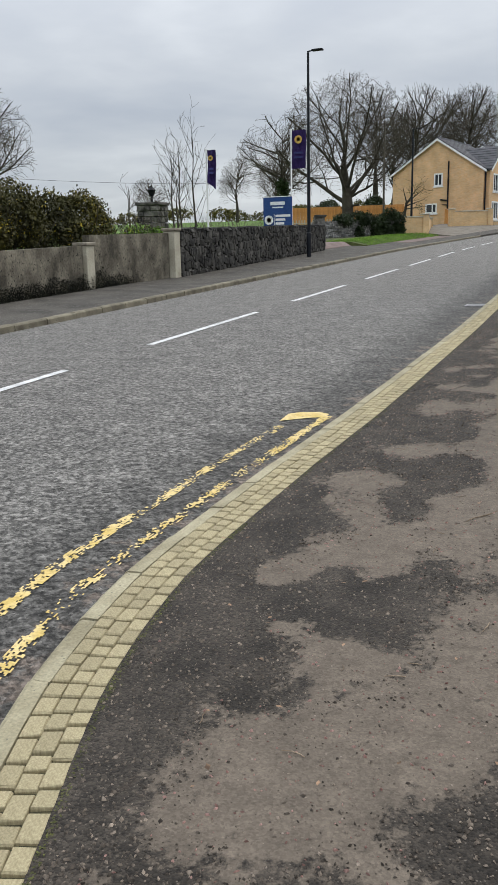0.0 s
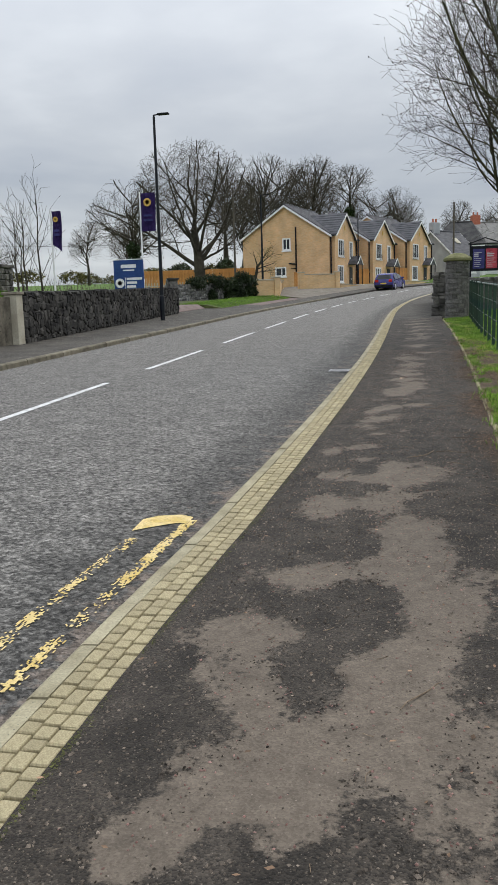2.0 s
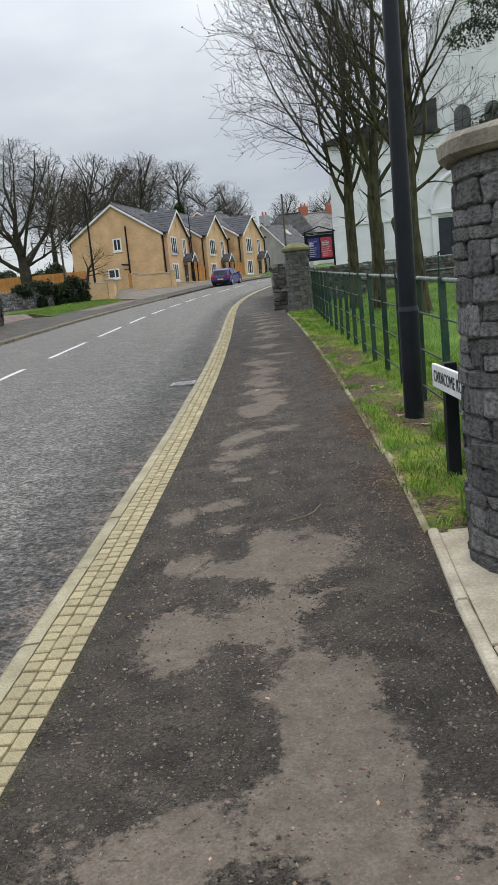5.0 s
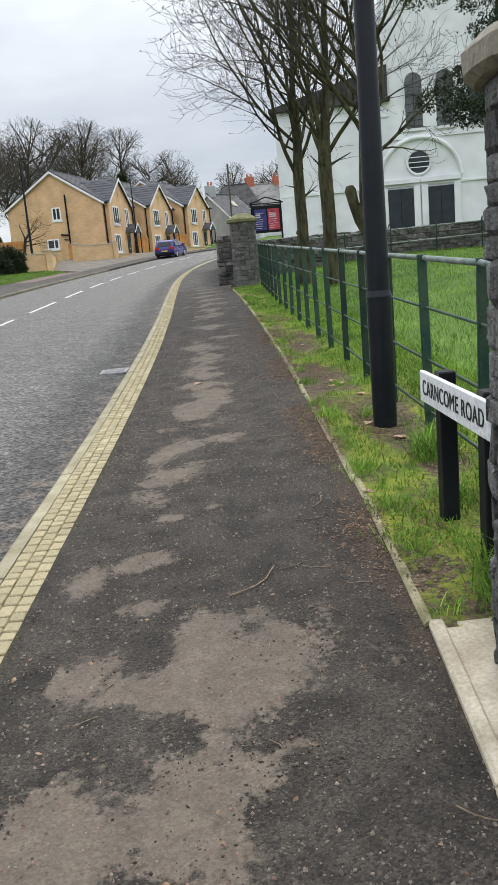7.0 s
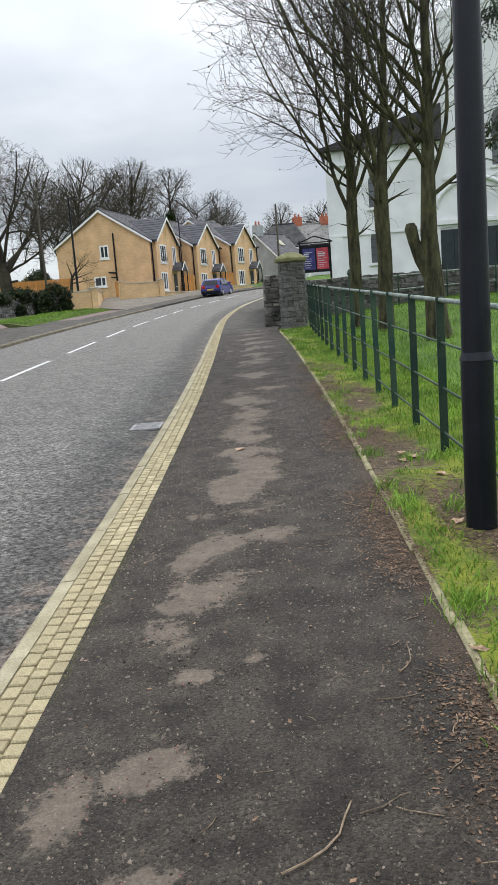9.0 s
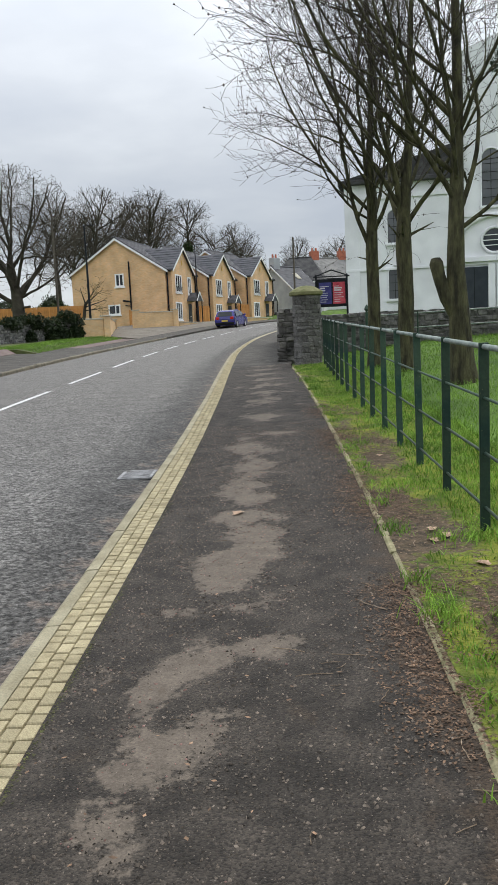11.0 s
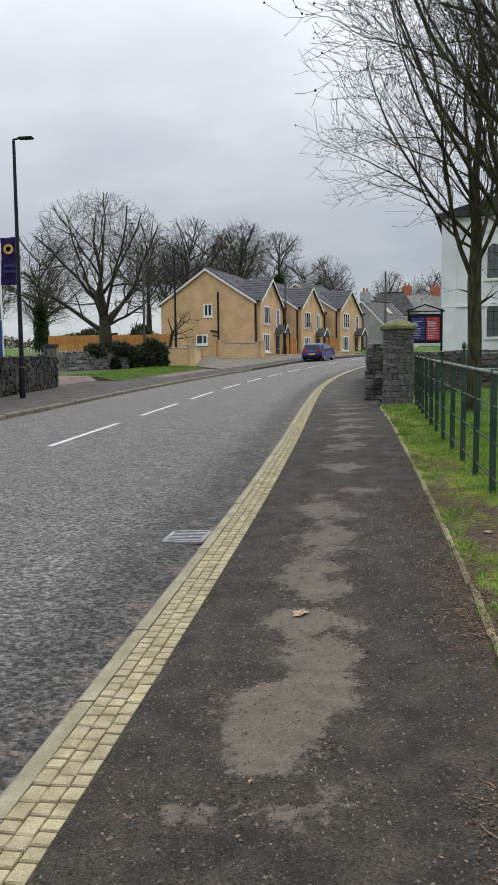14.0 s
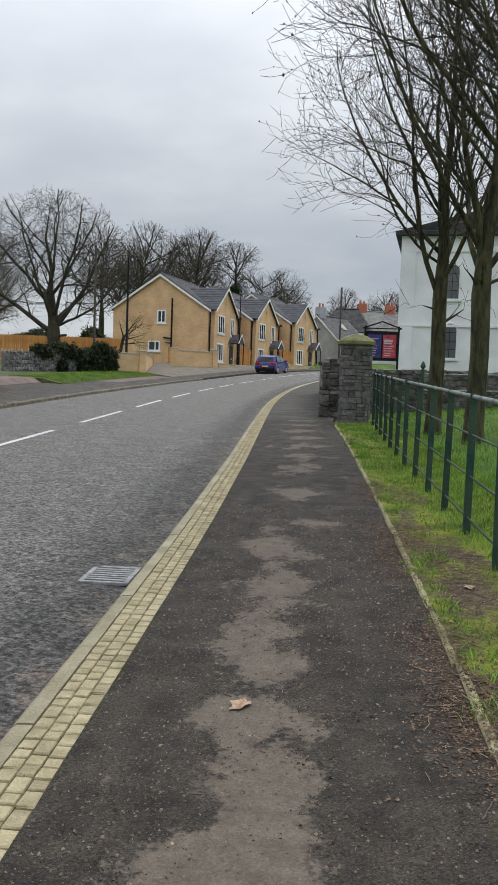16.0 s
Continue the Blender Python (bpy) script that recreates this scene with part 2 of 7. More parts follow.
M["stone_dark"] = shade("dark_rubble_stone", (0.014, 0.0135, 0.013), (0.10, 0.094, 0.084), 2.2, 0.85, 0.8, 24, jitter=0.5, depth=0.02)
M["stone_grey"] = shade("grey_rubble_stone", (0.06, 0.06, 0.062), (0.205, 0.198, 0.188), 7, 0.85, 0.8, 40, (0.34, 0.32, 0.29), 0.12, 10, jitter=0.45, depth=0.015)
M["mortar"] = shade("stone_mortar", (0.10, 0.096, 0.088), (0.20, 0.19, 0.17), 9, 0.95, 0.6, 50)
M["cap"] = shade("lichened_cap_stone", (0.15, 0.132, 0.10), (0.27, 0.24, 0.19), 5, 0.9, 0.7, 50, (0.17, 0.17, 0.10), 0.12, 12)
M["cap_moss"] = shade("mossy_cap_stone", (0.10, 0.11, 0.035), (0.22, 0.21, 0.11), 4, 0.9, 0.6, 40)
M["brick"] = brick_shade("buff_brick", (0.60, 0.36, 0.165), (0.70, 0.44, 0.23), (0.58, 0.43, 0.28))
M["brick_wall"] = brick_shade("buff_garden_brick", (0.56, 0.36, 0.17), (0.66, 0.44, 0.22), (0.55, 0.42, 0.26))
M["tiles"] = shade("dark_grey_roof_tiles", (0.045, 0.046, 0.051), (0.085, 0.085, 0.094), 1.5, 0.75, 0.5, 12, stretch=(1, 1, 3))
M["slate"] = shade("grey_slate", (0.03, 0.03, 0.032), (0.075, 0.073, 0.07), 1.2, 0.8, 0.5, 9, spec=0.15)
M["white_trim"] = shade("white_trim", (0.70, 0.70, 0.69), (0.80, 0.80, 0.79), 3, 0.5, 0.05, 40, grain=0.03)
M["glass"] = glass_shade("window_glass")
# leaded panes: base colour lifted to grey for the sky they reflect
M["leaded_glass"] = glass_shade("sky_grey_leaded_glass", (0.10, 0.105, 0.11))
M["black_plastic"] = shade("black_plastic", (0.006, 0.007, 0.009), (0.014, 0.015, 0.018), 3, 0.45, 0.05, 60, spec=0.12)
M["white_wall"] = shade("white_painted_wall", (0.62, 0.625, 0.63), (0.74, 0.745, 0.75), 0.8, 0.85, 0.1, 25, grain=0.03)
M["grey_wall"] = shade("grey_painted_wall", (0.30, 0.31, 0.32), (0.40, 0.41, 0.42), 0.8, 0.85, 0.1, 25, grain=0.05)
M["door_dark"] = shade("dark_slate_blue_door", (0.018, 0.024, 0.03), (0.028, 0.035, 0.042), 3, 0.5, 0.1, 30)
M["timber"] = shade("orange_stained_timber", (0.40, 0.17, 0.045), (0.55, 0.26, 0.08), 2.5, 0.75, 0.3, 30, stretch=(3, 3, 0.4), jitter=0.12)
M["fence_green"] = shade("green_painted_steel", (0.009, 0.034, 0.027), (0.040, 0.066, 0.038), 2.2, 0.5, 0.2, 50, (0.13, 0.14, 0.08), 0.07, 26, jitter=0.3)
M["rail_pale"] = shade("pale_green_rail", (0.10, 0.14, 0.12), (0.25, 0.28, 0.25), 9, 0.5, 0.2, 50)
M["post_black"] = shade("black_painted_steel", (0.003, 0.0045, 0.008), (0.007, 0.009, 0.014), 4, 0.42, 0.1, 40, (0.05, 0.055, 0.055), 0.04, 20, spec=0.3)
M["bark"] = shade("mossy_bark", (0.022, 0.020, 0.012), (0.088, 0.084, 0.040), 5, 0.95, 0.9, 22, stretch=(2, 2, 0.5), depth=0.03)
M["twig"] = shade("brown_twigs", (0.028, 0.021, 0.019), (0.055, 0.042, 0.036), 3, 0.9, 0, 20)
M["bark_far"] = shade("grey_brown_bark", (0.024, 0.021, 0.015), (0.062, 0.054, 0.038), 2, 0.95, 0.4, 9)
M["twig_far"] = shade("pale_brown_twigs", (0.05, 0.043, 0.032), (0.095, 0.08, 0.058), 1, 0.95, 0, 9)
M["ivy"] = shade("dark_ivy_leaves", (0.014, 0.028, 0.008), (0.035, 0.06, 0.015), 2, 0.6, 0, 30, jitter=0.3)
M["gorse"] = shade("olive_shrub_leaves", (0.030, 0.031, 0.007), (0.105, 0.094, 0.018), 0.9, 0.8, 0, 30, jitter=0.35)
M["gorse_yellow"] = shade("yellow_gorse_flower", (0.30, 0.24, 0.02), (0.45, 0.36, 0.03), 2, 0.8, 0, 30, jitter=0.2)
M["pine"] = shade("pine_needles", (0.012, 0.022, 0.012), (0.03, 0.05, 0.025), 2, 0.8, 0, 30, jitter=0.3)
M["leaf_dead"] = shade("dead_leaves", (0.06, 0.038, 0.024), (0.22, 0.14, 0.088), 20, 0.9, 0.2, 60, jitter=0.5)
M["leaf_pale"] = shade("pale_dry_leaf", (0.24, 0.155, 0.10), (0.42, 0.29, 0.195), 30, 0.85, 0.3, 60)
M["rough_grass"] = shade("rough_dull_grass", (0.04, 0.052, 0.015), (0.095, 0.11, 0.035), 2.2, 0.95, 0.8, 20, (0.09, 0.07, 0.04), 0.2, 7)
M["blade"] = shade("grass_blades", (0.075, 0.15, 0.016), (0.165, 0.285, 0.035), 1.5, 0.8, 0, 30, jitter=0.35)
M["sign_white"] = shade("white_sign_plate", (0.68, 0.69, 0.68), (0.76, 0.77, 0.76), 4, 0.45, 0.05, 40, (0.45, 0.48, 0.4), 0.05, 30)
M["ink"] = shade("black_letters", (0.01, 0.01, 0.01), (0.02, 0.02, 0.02), 4, 0.5, 0, 40)
M["sign_blue"] = shade("blue_sign_board", (0.012, 0.045, 0.16), (0.02, 0.06, 0.20), 2, 0.5, 0.05, 30)
M["banner"] = shade("purple_banner_cloth", (0.035, 0.02, 0.10), (0.055, 0.03, 0.14), 3, 0.8, 0.2, 20)
M["gold"] = shade("gold_print", (0.50, 0.30, 0.06), (0.6, 0.38, 0.1), 5, 0.7, 0, 30)
M["poster_blue"] = shade("blue_poster", (0.015, 0.02, 0.09), (0.05, 0.045, 0.18), 2.5, 0.5, 0, 30)
M["poster_red"] = shade("red_poster", (0.28, 0.02, 0.04), (0.48, 0.07, 0.09), 2.5, 0.5, 0, 30)
M["car_paint"] = shade("dark_blue_car_paint", (0.028, 0.026, 0.15), (0.04, 0.037, 0.20), 2, 0.25, 0, 30, spec=0.6)
M["tyre"] = shade("tyre_rubber", (0.012, 0.012, 0.012), (0.025, 0.025, 0.025), 9, 0.9, 0.2, 60)
M["alloy"] = shade("silver_alloy", (0.4, 0.4, 0.41), (0.5, 0.5, 0.51), 9, 0.35, 0, 60, metal=0.8)
M["red_lens"] = shade("red_lamp_lens", (0.35, 0.01, 0.01), (0.45, 0.015, 0.015), 9, 0.2, 0, 60)
M["yellow_plate"] = shade("yellow_number_plate", (0.6, 0.45, 0.05), (0.65, 0.5, 0.08), 9, 0.4, 0, 60)
M["iron"] = shade("worn_grey_iron", (0.17, 0.168, 0.165), (0.33, 0.325, 0.32), 14, 0.6, 0.3, 80)
# near-black: shade painted in gully and door gaps, also dark glazing bars
M["void"] = shade("black_gaps_and_bars", (0.008, 0.008, 0.008), (0.014, 0.014, 0.014), 5, 0.9, 0, 30)
M["pot"] = shade("red_clay_brick", (0.32, 0.10, 0.06), (0.42, 0.15, 0.09), 6, 0.9, 0.2, 20)
M["wood_pole"] = shade("weathered_wood_pole", (0.05, 0.044, 0.034), (0.11, 0.095, 0.075), 3, 0.9, 0.4, 20, stretch=(3, 3, 0.3))
M["red_clay_paving"] = shade("reddish_asphalt", (0.13, 0.095, 0.085), (0.18, 0.135, 0.12), 1.2, 0.9, 0.5, 50)
M["kerb_grey"] = shade("grey_concrete_kerb", (0.105, 0.092, 0.066), (0.20, 0.178, 0.13), 4, 0.9, 0.5, 60, (0.08, 0.075, 0.05), 0.14, 12, jitter=0.14)
M["dark_moss"] = shade("blackish_moss", (0.008, 0.009, 0.006), (0.022, 0.022, 0.014), 4, 0.95, 0, 30, jitter=0.3)
M["forecourt"] = shade("dull_beige_paving", (0.115, 0.10, 0.082), (0.18, 0.16, 0.128), 2, 0.9, 0.3, 30)
M["stone_deep"] = shade("deep_grey_rubble_stone", (0.07, 0.068, 0.064), (0.19, 0.182, 0.17), 6, 0.85, 0.7, 40, (0.26, 0.25, 0.21), 0.1, 12, jitter=0.35, depth=0.015)
M["poster_print"] = shade("faded_poster_print", (0.38, 0.36, 0.38), (0.48, 0.46, 0.48), 5, 0.6, 0, 30)


# ---- heights and plan ----
def lerp_table(v, table):
    if v <= table[0][0]:
        return table[0][1]
    for (a, p), (b, q) in zip(table, table[1:]):
        if v <= b:
            return p + (q - p) * (v - a) / (b - a)
    return table[-1][1]


def smooth_table(v, table, w=1.5):
    return (lerp_table(v - w, table) + 2 * lerp_table(v, table) + lerp_table(v + w, table)) / 4


RISE = [(-60, -2.0), (0, -0.05), (45, 1.42), (52, 1.65), (57.7, 1.87), (63.6, 2.11), (69.5, 2.41), (75.4, 2.75), (88, 3.35), (100, 3.8), (130, 5.2), (200, 7.5), (700, 12)]
BEND = [(-60, 0), (38, 0), (45.7, 0.22), (51.7, 0.51), (57.7, 1.06), (63.6, 1.83), (69.5, 2.91), (75.4, 4.34), (81, 6.2), (87, 8.6), (95, 12.6), (105, 18.5), (130, 36)]
KERB = [(-60, 1.2), (-8, 0.2), (-2, -0.55), (0, -1.05), (1.3, -1.46), (1.9, -1.67), (2.1, -1.735), (2.53, -1.82), (3.0, -1.88), (3.5, -1.885), (4.9, -1.84), (6.25, -1.765),
        (8.2, -1.70), (11.5, -1.62), (14, -1.59), (17, -1.57), (22, -1.60), (30, -1.72), (40, -1.80), (130, -1.80)]


def rise(y):
    return smooth_table(y, RISE, 2.0)


def bend(y):
    return smooth_table(y, BEND, 2.5)


def kerb_u(y):
    return smooth_table(y, KERB, 0.15) if y < 8 else smooth_table(y, KERB, 1.0)


def edge_u(y):
    return lerp_table(y, [(-60, 0.1), (5.8, 0.11), (7.45, 0.21), (8.9, 0.26), (14, 0.34), (18, 0.36), (24, 0.33), (28, 0.25), (130, 0.25)])


CENTRE, LEFT_KERB, LEFT_WALL = -5.4, -8.75, -11.2


def road_h(u):
    return -0.065 * ((u - CENTRE) / 3.5) ** 2


def pave_h(u):
    return 0.045 + 0.0347 * (u + 1.6)


def ground_z(x, y):
    """The height of the place's surface."""
    u = x - bend(y)
    z = rise(y)
    k = kerb_u(y)
    if u > 0.4:
        return z + pave_h(0.4) + (0.0 if u < 0.9 else min(0.45, 0.10 * (u - 0.9)))
    if u > k:
        return z + pave_h(u)
    if u > LEFT_KERB:
        return z + road_h(u)
    return z + 0.055 + 0.03 * min(3.0, LEFT_KERB - u)


# ---- building helpers ----
def mesh_from(name, verts, faces, material, smooth=False):
    me = bpy.data.meshes.new(name)
    me.from_pydata(verts, [], faces)
    me.materials.append(material)
    if smooth:
        me.polygons.foreach_set("use_smooth", [True] * len(me.polygons))
    me.update()
    return me


def part(name, bm, material, parent=None, label="", smooth=False):
    """Links a bmesh (or mesh) as one mesh object under a thing or part."""
    if isinstance(bm, bmesh.types.BMesh):
        me = bpy.data.meshes.new(name)
        bmesh.ops.recalc_face_normals(bm, faces=bm.faces)
        bm.to_mesh(me)
        bm.free()
        me.materials.append(material)
        if smooth:
            me.polygons.foreach_set("use_smooth", [True] * len(me.polygons))
    else:
        me = bm
    ob = new(name, me)
    if parent is not None:
        ob.parent = parent
    if label:
        ob["label"] = label
    return ob


def empty(name, m, label, category, group="", kind=""):
    ob = new(name)
    ob.empty_display_size = 0.1
    ob.matrix_basis = m
    return tagged(ob, label, category, group, kind)


def box(bm, x0, x1, y0, y1, z0, z1, bevel=0.0, m=None):
    r = bmesh.ops.create_cube(bm, size=1.0)
    vs = r["verts"]
    for v in vs:
        v.co = Vector((x0 + (v.co.x + 0.5) * (x1 - x0), y0 + (v.co.y + 0.5) * (y1 - y0), z0 + (v.co.z + 0.5) * (z1 - z0)))
    if bevel:
        es = {e for v in vs for e in v.link_edges}
        r2 = bmesh.ops.bevel(bm, geom=list(es), offset=bevel, segments=1, affect="EDGES")
        vs = list({v for f in r2["faces"] for v in f.verts} | {v for v in vs if v.is_valid})
    if m is not None:
        bmesh.ops.transform(bm, matrix=m, verts=[v for v in vs if v.is_valid])
    return vs


def boxed(x0, x1, y0, y1, z0, z1, bevel=0.0):
    bm = bmesh.new()
    box(bm, x0, x1, y0, y1, z0, z1, bevel)
    return bm


def tube(bm, a, b, ra, rb, n=12, caps=True):
    a, b = Vector(a), Vector(b)
    d = b - a
    m = Matrix.Translation((a + b) / 2) @ d.to_track_quat("Z", "Y").to_matrix().to_4x4()
    bmesh.ops.create_cone(bm, cap_ends=caps, segments=n, radius1=ra, radius2=rb, depth=d.length, matrix=m)


def tubed(a, b, ra, rb, n=12):
    bm = bmesh.new()
    tube(bm, a, b, ra, rb, n)
    return bm


def lathe(profile, n=24, wobble=0.0, seed=0):
    """A turned solid from (radius, height) pairs."""
    rnd = random.Random(seed)
    bm = bmesh.new()
    rings = []
    for r, z in profile:
        rings.append([bm.verts.new((r * (1 + rnd.uniform(-wobble, wobble)) * math.cos(2 * math.pi * i / n), r * (1 + rnd.uniform(-wobble, wobble)) * math.sin(2 * math.pi * i / n),
                                    z + rnd.uniform(-wobble, wobble) * 0.3)) for i in range(n)])
    for p, q in zip(rings, rings[1:]):
        for i in range(n):
            bm.faces.new((p[i], p[(i + 1) % n], q[(i + 1) % n], q[i]))
    bm.faces.new(rings[0])
    bm.faces.new(rings[-1])
    return bm


def prism(points, y0, y1):
    """A solid whose outline in x and z is extruded along y."""
    bm = bmesh.new()
    a = [bm.verts.new((x, y0, z)) for x, z in points]
    b = [bm.verts.new((x, y1, z)) for x, z in points]
    bm.faces.new(a)
    bm.faces.new(b)
    for i in range(len(points)):
        j = (i + 1) % len(points)
        bm.faces.new((a[i], a[j], b[j], b[i]))
    return bm


def prism_x(points, x0, x1):
    """A solid whose outline in y and z is extruded along x."""
    bm = prism(points, x0, x1)
    for v in bm.verts:
        v.co = Vector((v.co.y, v.co.x, v.co.z))
    return bm


def map_metres(ob):
    """A UV map in metres on upright faces: along the wall, and up."""
    me = ob.data
    uv = me.uv_layers.new(name="metres")
    for p in me.polygons:
        n = p.normal
        for li in p.loop_indices:
            c = me.vertices[me.loops[li].vertex_index].co
            uv.data[li].uv = (c.y if abs(n.x) > abs(n.y) else c.x, c.z)
    return ob


def strip(name, material, cross, y0, y1, step, skirt=0.3, smooth=False, parent=None, rough=0.0):
    """A band along the road. cross(y) gives (u, h) pairs over the rise of the road."""
    rows = int(round((y1 - y0) / step))
    verts, faces = [], []
    for i in range(rows + 1):
        y = y0 + (y1 - y0) * i / rows
        b, z = bend(y), rise(y)
        c = cross(y)
        c = [(c[0][0], c[0][1] - skirt)] + list(c) + [(c[-1][0], c[-1][1] - skirt)]
        for u, h in c:
            verts.append((u + b, y, z + h + (rough * noise.noise((u * 3, y * 3, 0)) if rough else 0)))
    n = len(c)
    for i in range(rows):
        for j in range(n - 1):
            faces.append((i * n + j, i * n + j + 1, (i + 1) * n + j + 1, (i + 1) * n + j))
    faces.append(tuple(range(n)))
    faces.append(tuple(rows * n + j for j in range(n)))
    return part(name, mesh_from(name, verts, faces, material, smooth), material, parent)


# ---- ground, road, pavements ----
def build_ground():
    xs = [-700, -400, -200, -120, -80, -50, -35, -25, -20, -16, -13.5, -12.6, -12, -8, -1, 0.6, 1.2, 2, 3, 4, 5, 6, 8, 10, 14, 20, 30, 45, 70, 120, 200, 400, 700]
    ys = [-300, -120, -60, -30, -15, -8, -4] + [i * 1.0 for i in range(-2, 60)] + [60 + 3 * i for i in range(24)] + [135, 150, 180, 220, 300, 450, 700, 1000]
    verts, faces = [], []
    for y in ys:
        for x in xs:
            u = x
            bx = x + bend(min(y, 130)) * math.exp(-abs(x) / 120)
            z = rise(y)
            if u < -12.3:
                z += 0.3 + 0.010 * min(90, -12.3 - u)
            elif u < 0.5:
                z -= 0.42
            else:
                z += pave_h(0.4) - 0.02 + (0 if u < 0.9 else min(0.45, 0.10 * (u - 0.9)))
            if u > 1 or u < -13:
                z += 0.05 * noise.noise((bx * 0.4, y * 0.4, 0))
            verts.append((bx, y, z))
    n = len(xs)
    for i in range(len(ys) - 1):
        for j in range(n - 1):
            faces.append((i * n + j, i * n + j + 1, (i + 1) * n + j + 1, (i + 1) * n + j))
    ob = part("ground", mesh_from("ground", verts, faces, M["grass"], True), M["grass"])
    tagged(ob, "grassy ground of lawn and fields with bare patches", "ground", kind="structure")


def build_roads():
    us = [i / 10 for i in range(11)]
    road = strip("road", M["road"], lambda y: [(LEFT_KERB + (kerb_u(y) + 0.02 - LEFT_KERB) * a, road_h(LEFT_KERB + (kerb_u(y) + 0.02 - LEFT_KERB) * a)) for a in us], -60, 130, 1.0)
    me = road.data
    at = me.attributes.new("from_kerb", "FLOAT", "POINT")
    at.data.foreach_set("value", [kerb_u(v.co.y) - (v.co.x - bend(v.co.y)) for v in me.vertices])
    tagged(road, "worn grey asphalt road with a broken white centre line", "road", kind="structure")
    pl = strip("pavement_left", M["pave_dark"], lambda y: [(LEFT_KERB - 0.13, 0.05), (LEFT_KERB - 1.3, 0.09), (LEFT_KERB - lerp_table(y, [(44.5, 4.0), (49, 2.85), (58, 2.35), (62, 1.6)]), 0.16 if y < 51 else 0.13)], -60, 100, 1.0)
    tagged(pl, "dark asphalt pavement beside the stone walls", "pavement", kind="structure")
    drive = strip("driveway_left", M["red_clay_paving"], lambda y: [(-12.0 - u, 0.33 + 0.010 * max(0, u - 0.3) + 0.05) for u in (16, 8, 3, 0.7)] + [(-12.3, 0.17)], 40.4, 45.2, 0.6)
    tagged(drive, "reddish asphalt driveway into the home's grounds", "driveway", kind="structure")
    return road


build_ground()
road = build_roads()


def build_pavement():
    # a fine sheet that carries the wear as a value of its own
    nx, step = 60, 0.032
    y0, y1 = 0.2, 30.0
    ny = int((y1 - y0) / step)
    verts, wear, dirt, faces = [], [], [], []
    for i in range(ny + 1):
        y = y0 + (y1 - y0) * i / ny
        a, b = kerb_u(y) + 0.325, edge_u(y) + 0.01
        z, bd = rise(y), bend(y)
        for j in range(nx + 1):
            u = a + (b - a) * j / nx
            verts.append((u + bd, y, z + pave_h(u) + 0.004 * noise.noise((u * 2, y * 2, 3))))
            wear.append(wear_at(u, y))
            reach = 0.34 * lerp_table(y, [(7.0, 0.0), (8.2, 1.0), (11.5, 0.8), (13, 0.4), (16, 0.15), (24, 0.1)])
            dirt.append(max(0.0, 1 - (edge_u(y) - u) / max(reach, 0.01)) + 0.6 * noise.fractal((u * 5, y * 3, 31), 0.6, 2.0, 4))
    n = nx + 1
    for i in range(ny):
        for j in range(nx):
            faces.append((i * n + j, i * n + j + 1, (i + 1) * n + j + 1, (i + 1) * n + j))
    me = mesh_from("pavement_right", verts, faces, M["pave"], True)
    at = me.attributes.new("wear", "FLOAT", "POINT")
    at.data.foreach_set("value", wear)
    me.attributes.new("dirt", "FLOAT", "POINT").data.foreach_set("value", dirt)
    ob = part("pavement_right", me, M["pave"])
    tagged(ob, "dark asphalt pavement with worn brown patches and grit", "pavement", kind="structure")
    far = strip("pavement_beyond", M["pave_dark"], lambda y: [(kerb_u(y) + 0.3, pave_h(-1.4)), (edge_u(y) + 0.05, pave_h(0.3))], 30, 130, 1.0)
    tagged(far, "dark asphalt pavement further up the road", "pavement", kind="structure")
    back = strip("pavement_behind", M["pave_dark"], lambda y: [(kerb_u(y) + 0.3, pave_h(-1.2)), (edge_u(y) + 0.05, pave_h(0.1))], -60, 0.2, 0.5)
    tagged(back, "dark asphalt pavement where the walk begins", "pavement", kind="structure")


# middle, half width and half length of the worn places: first stretch, second stretch, and dark islands left between
WORN_NEAR = [(-0.62, 1.75, 0.48, 0.5), (-0.3, 2.3, 0.28, 0.22), (-0.71, 2.5, 0.1, 0.12), (-0.97, 2.67, 0.12, 0.1), (-0.2, 2.95, 0.22, 0.4), (-1.15, 3.15, 0.14, 0.12), (-0.92, 3.4, 0.2, 0.2),
             (-0.78, 3.75, 0.26, 0.2), (-0.42, 3.75, 0.22, 0.3), (-1.05, 4.1, 0.15, 0.22), (-0.5, 4.3, 0.18, 0.25), (-1.1, 4.55, 0.2, 0.2), (-0.22, 4.8, 0.16, 0.35), (-1.0, 5.2, 0.2, 0.17),
             (-0.65, 5.4, 0.2, 0.18), (-0.36, 5.3, 0.2, 0.4), (-0.47, 6.0, 0.17, 0.35), (-1.05, 6.5, 0.14, 0.25), (-0.68, 6.6, 0.16, 0.2), (-0.5, 7.15, 0.17, 0.4), (-1.08, 7.45, 0.12, 0.12), (-0.82, 7.28, 0.2, 0.1)]
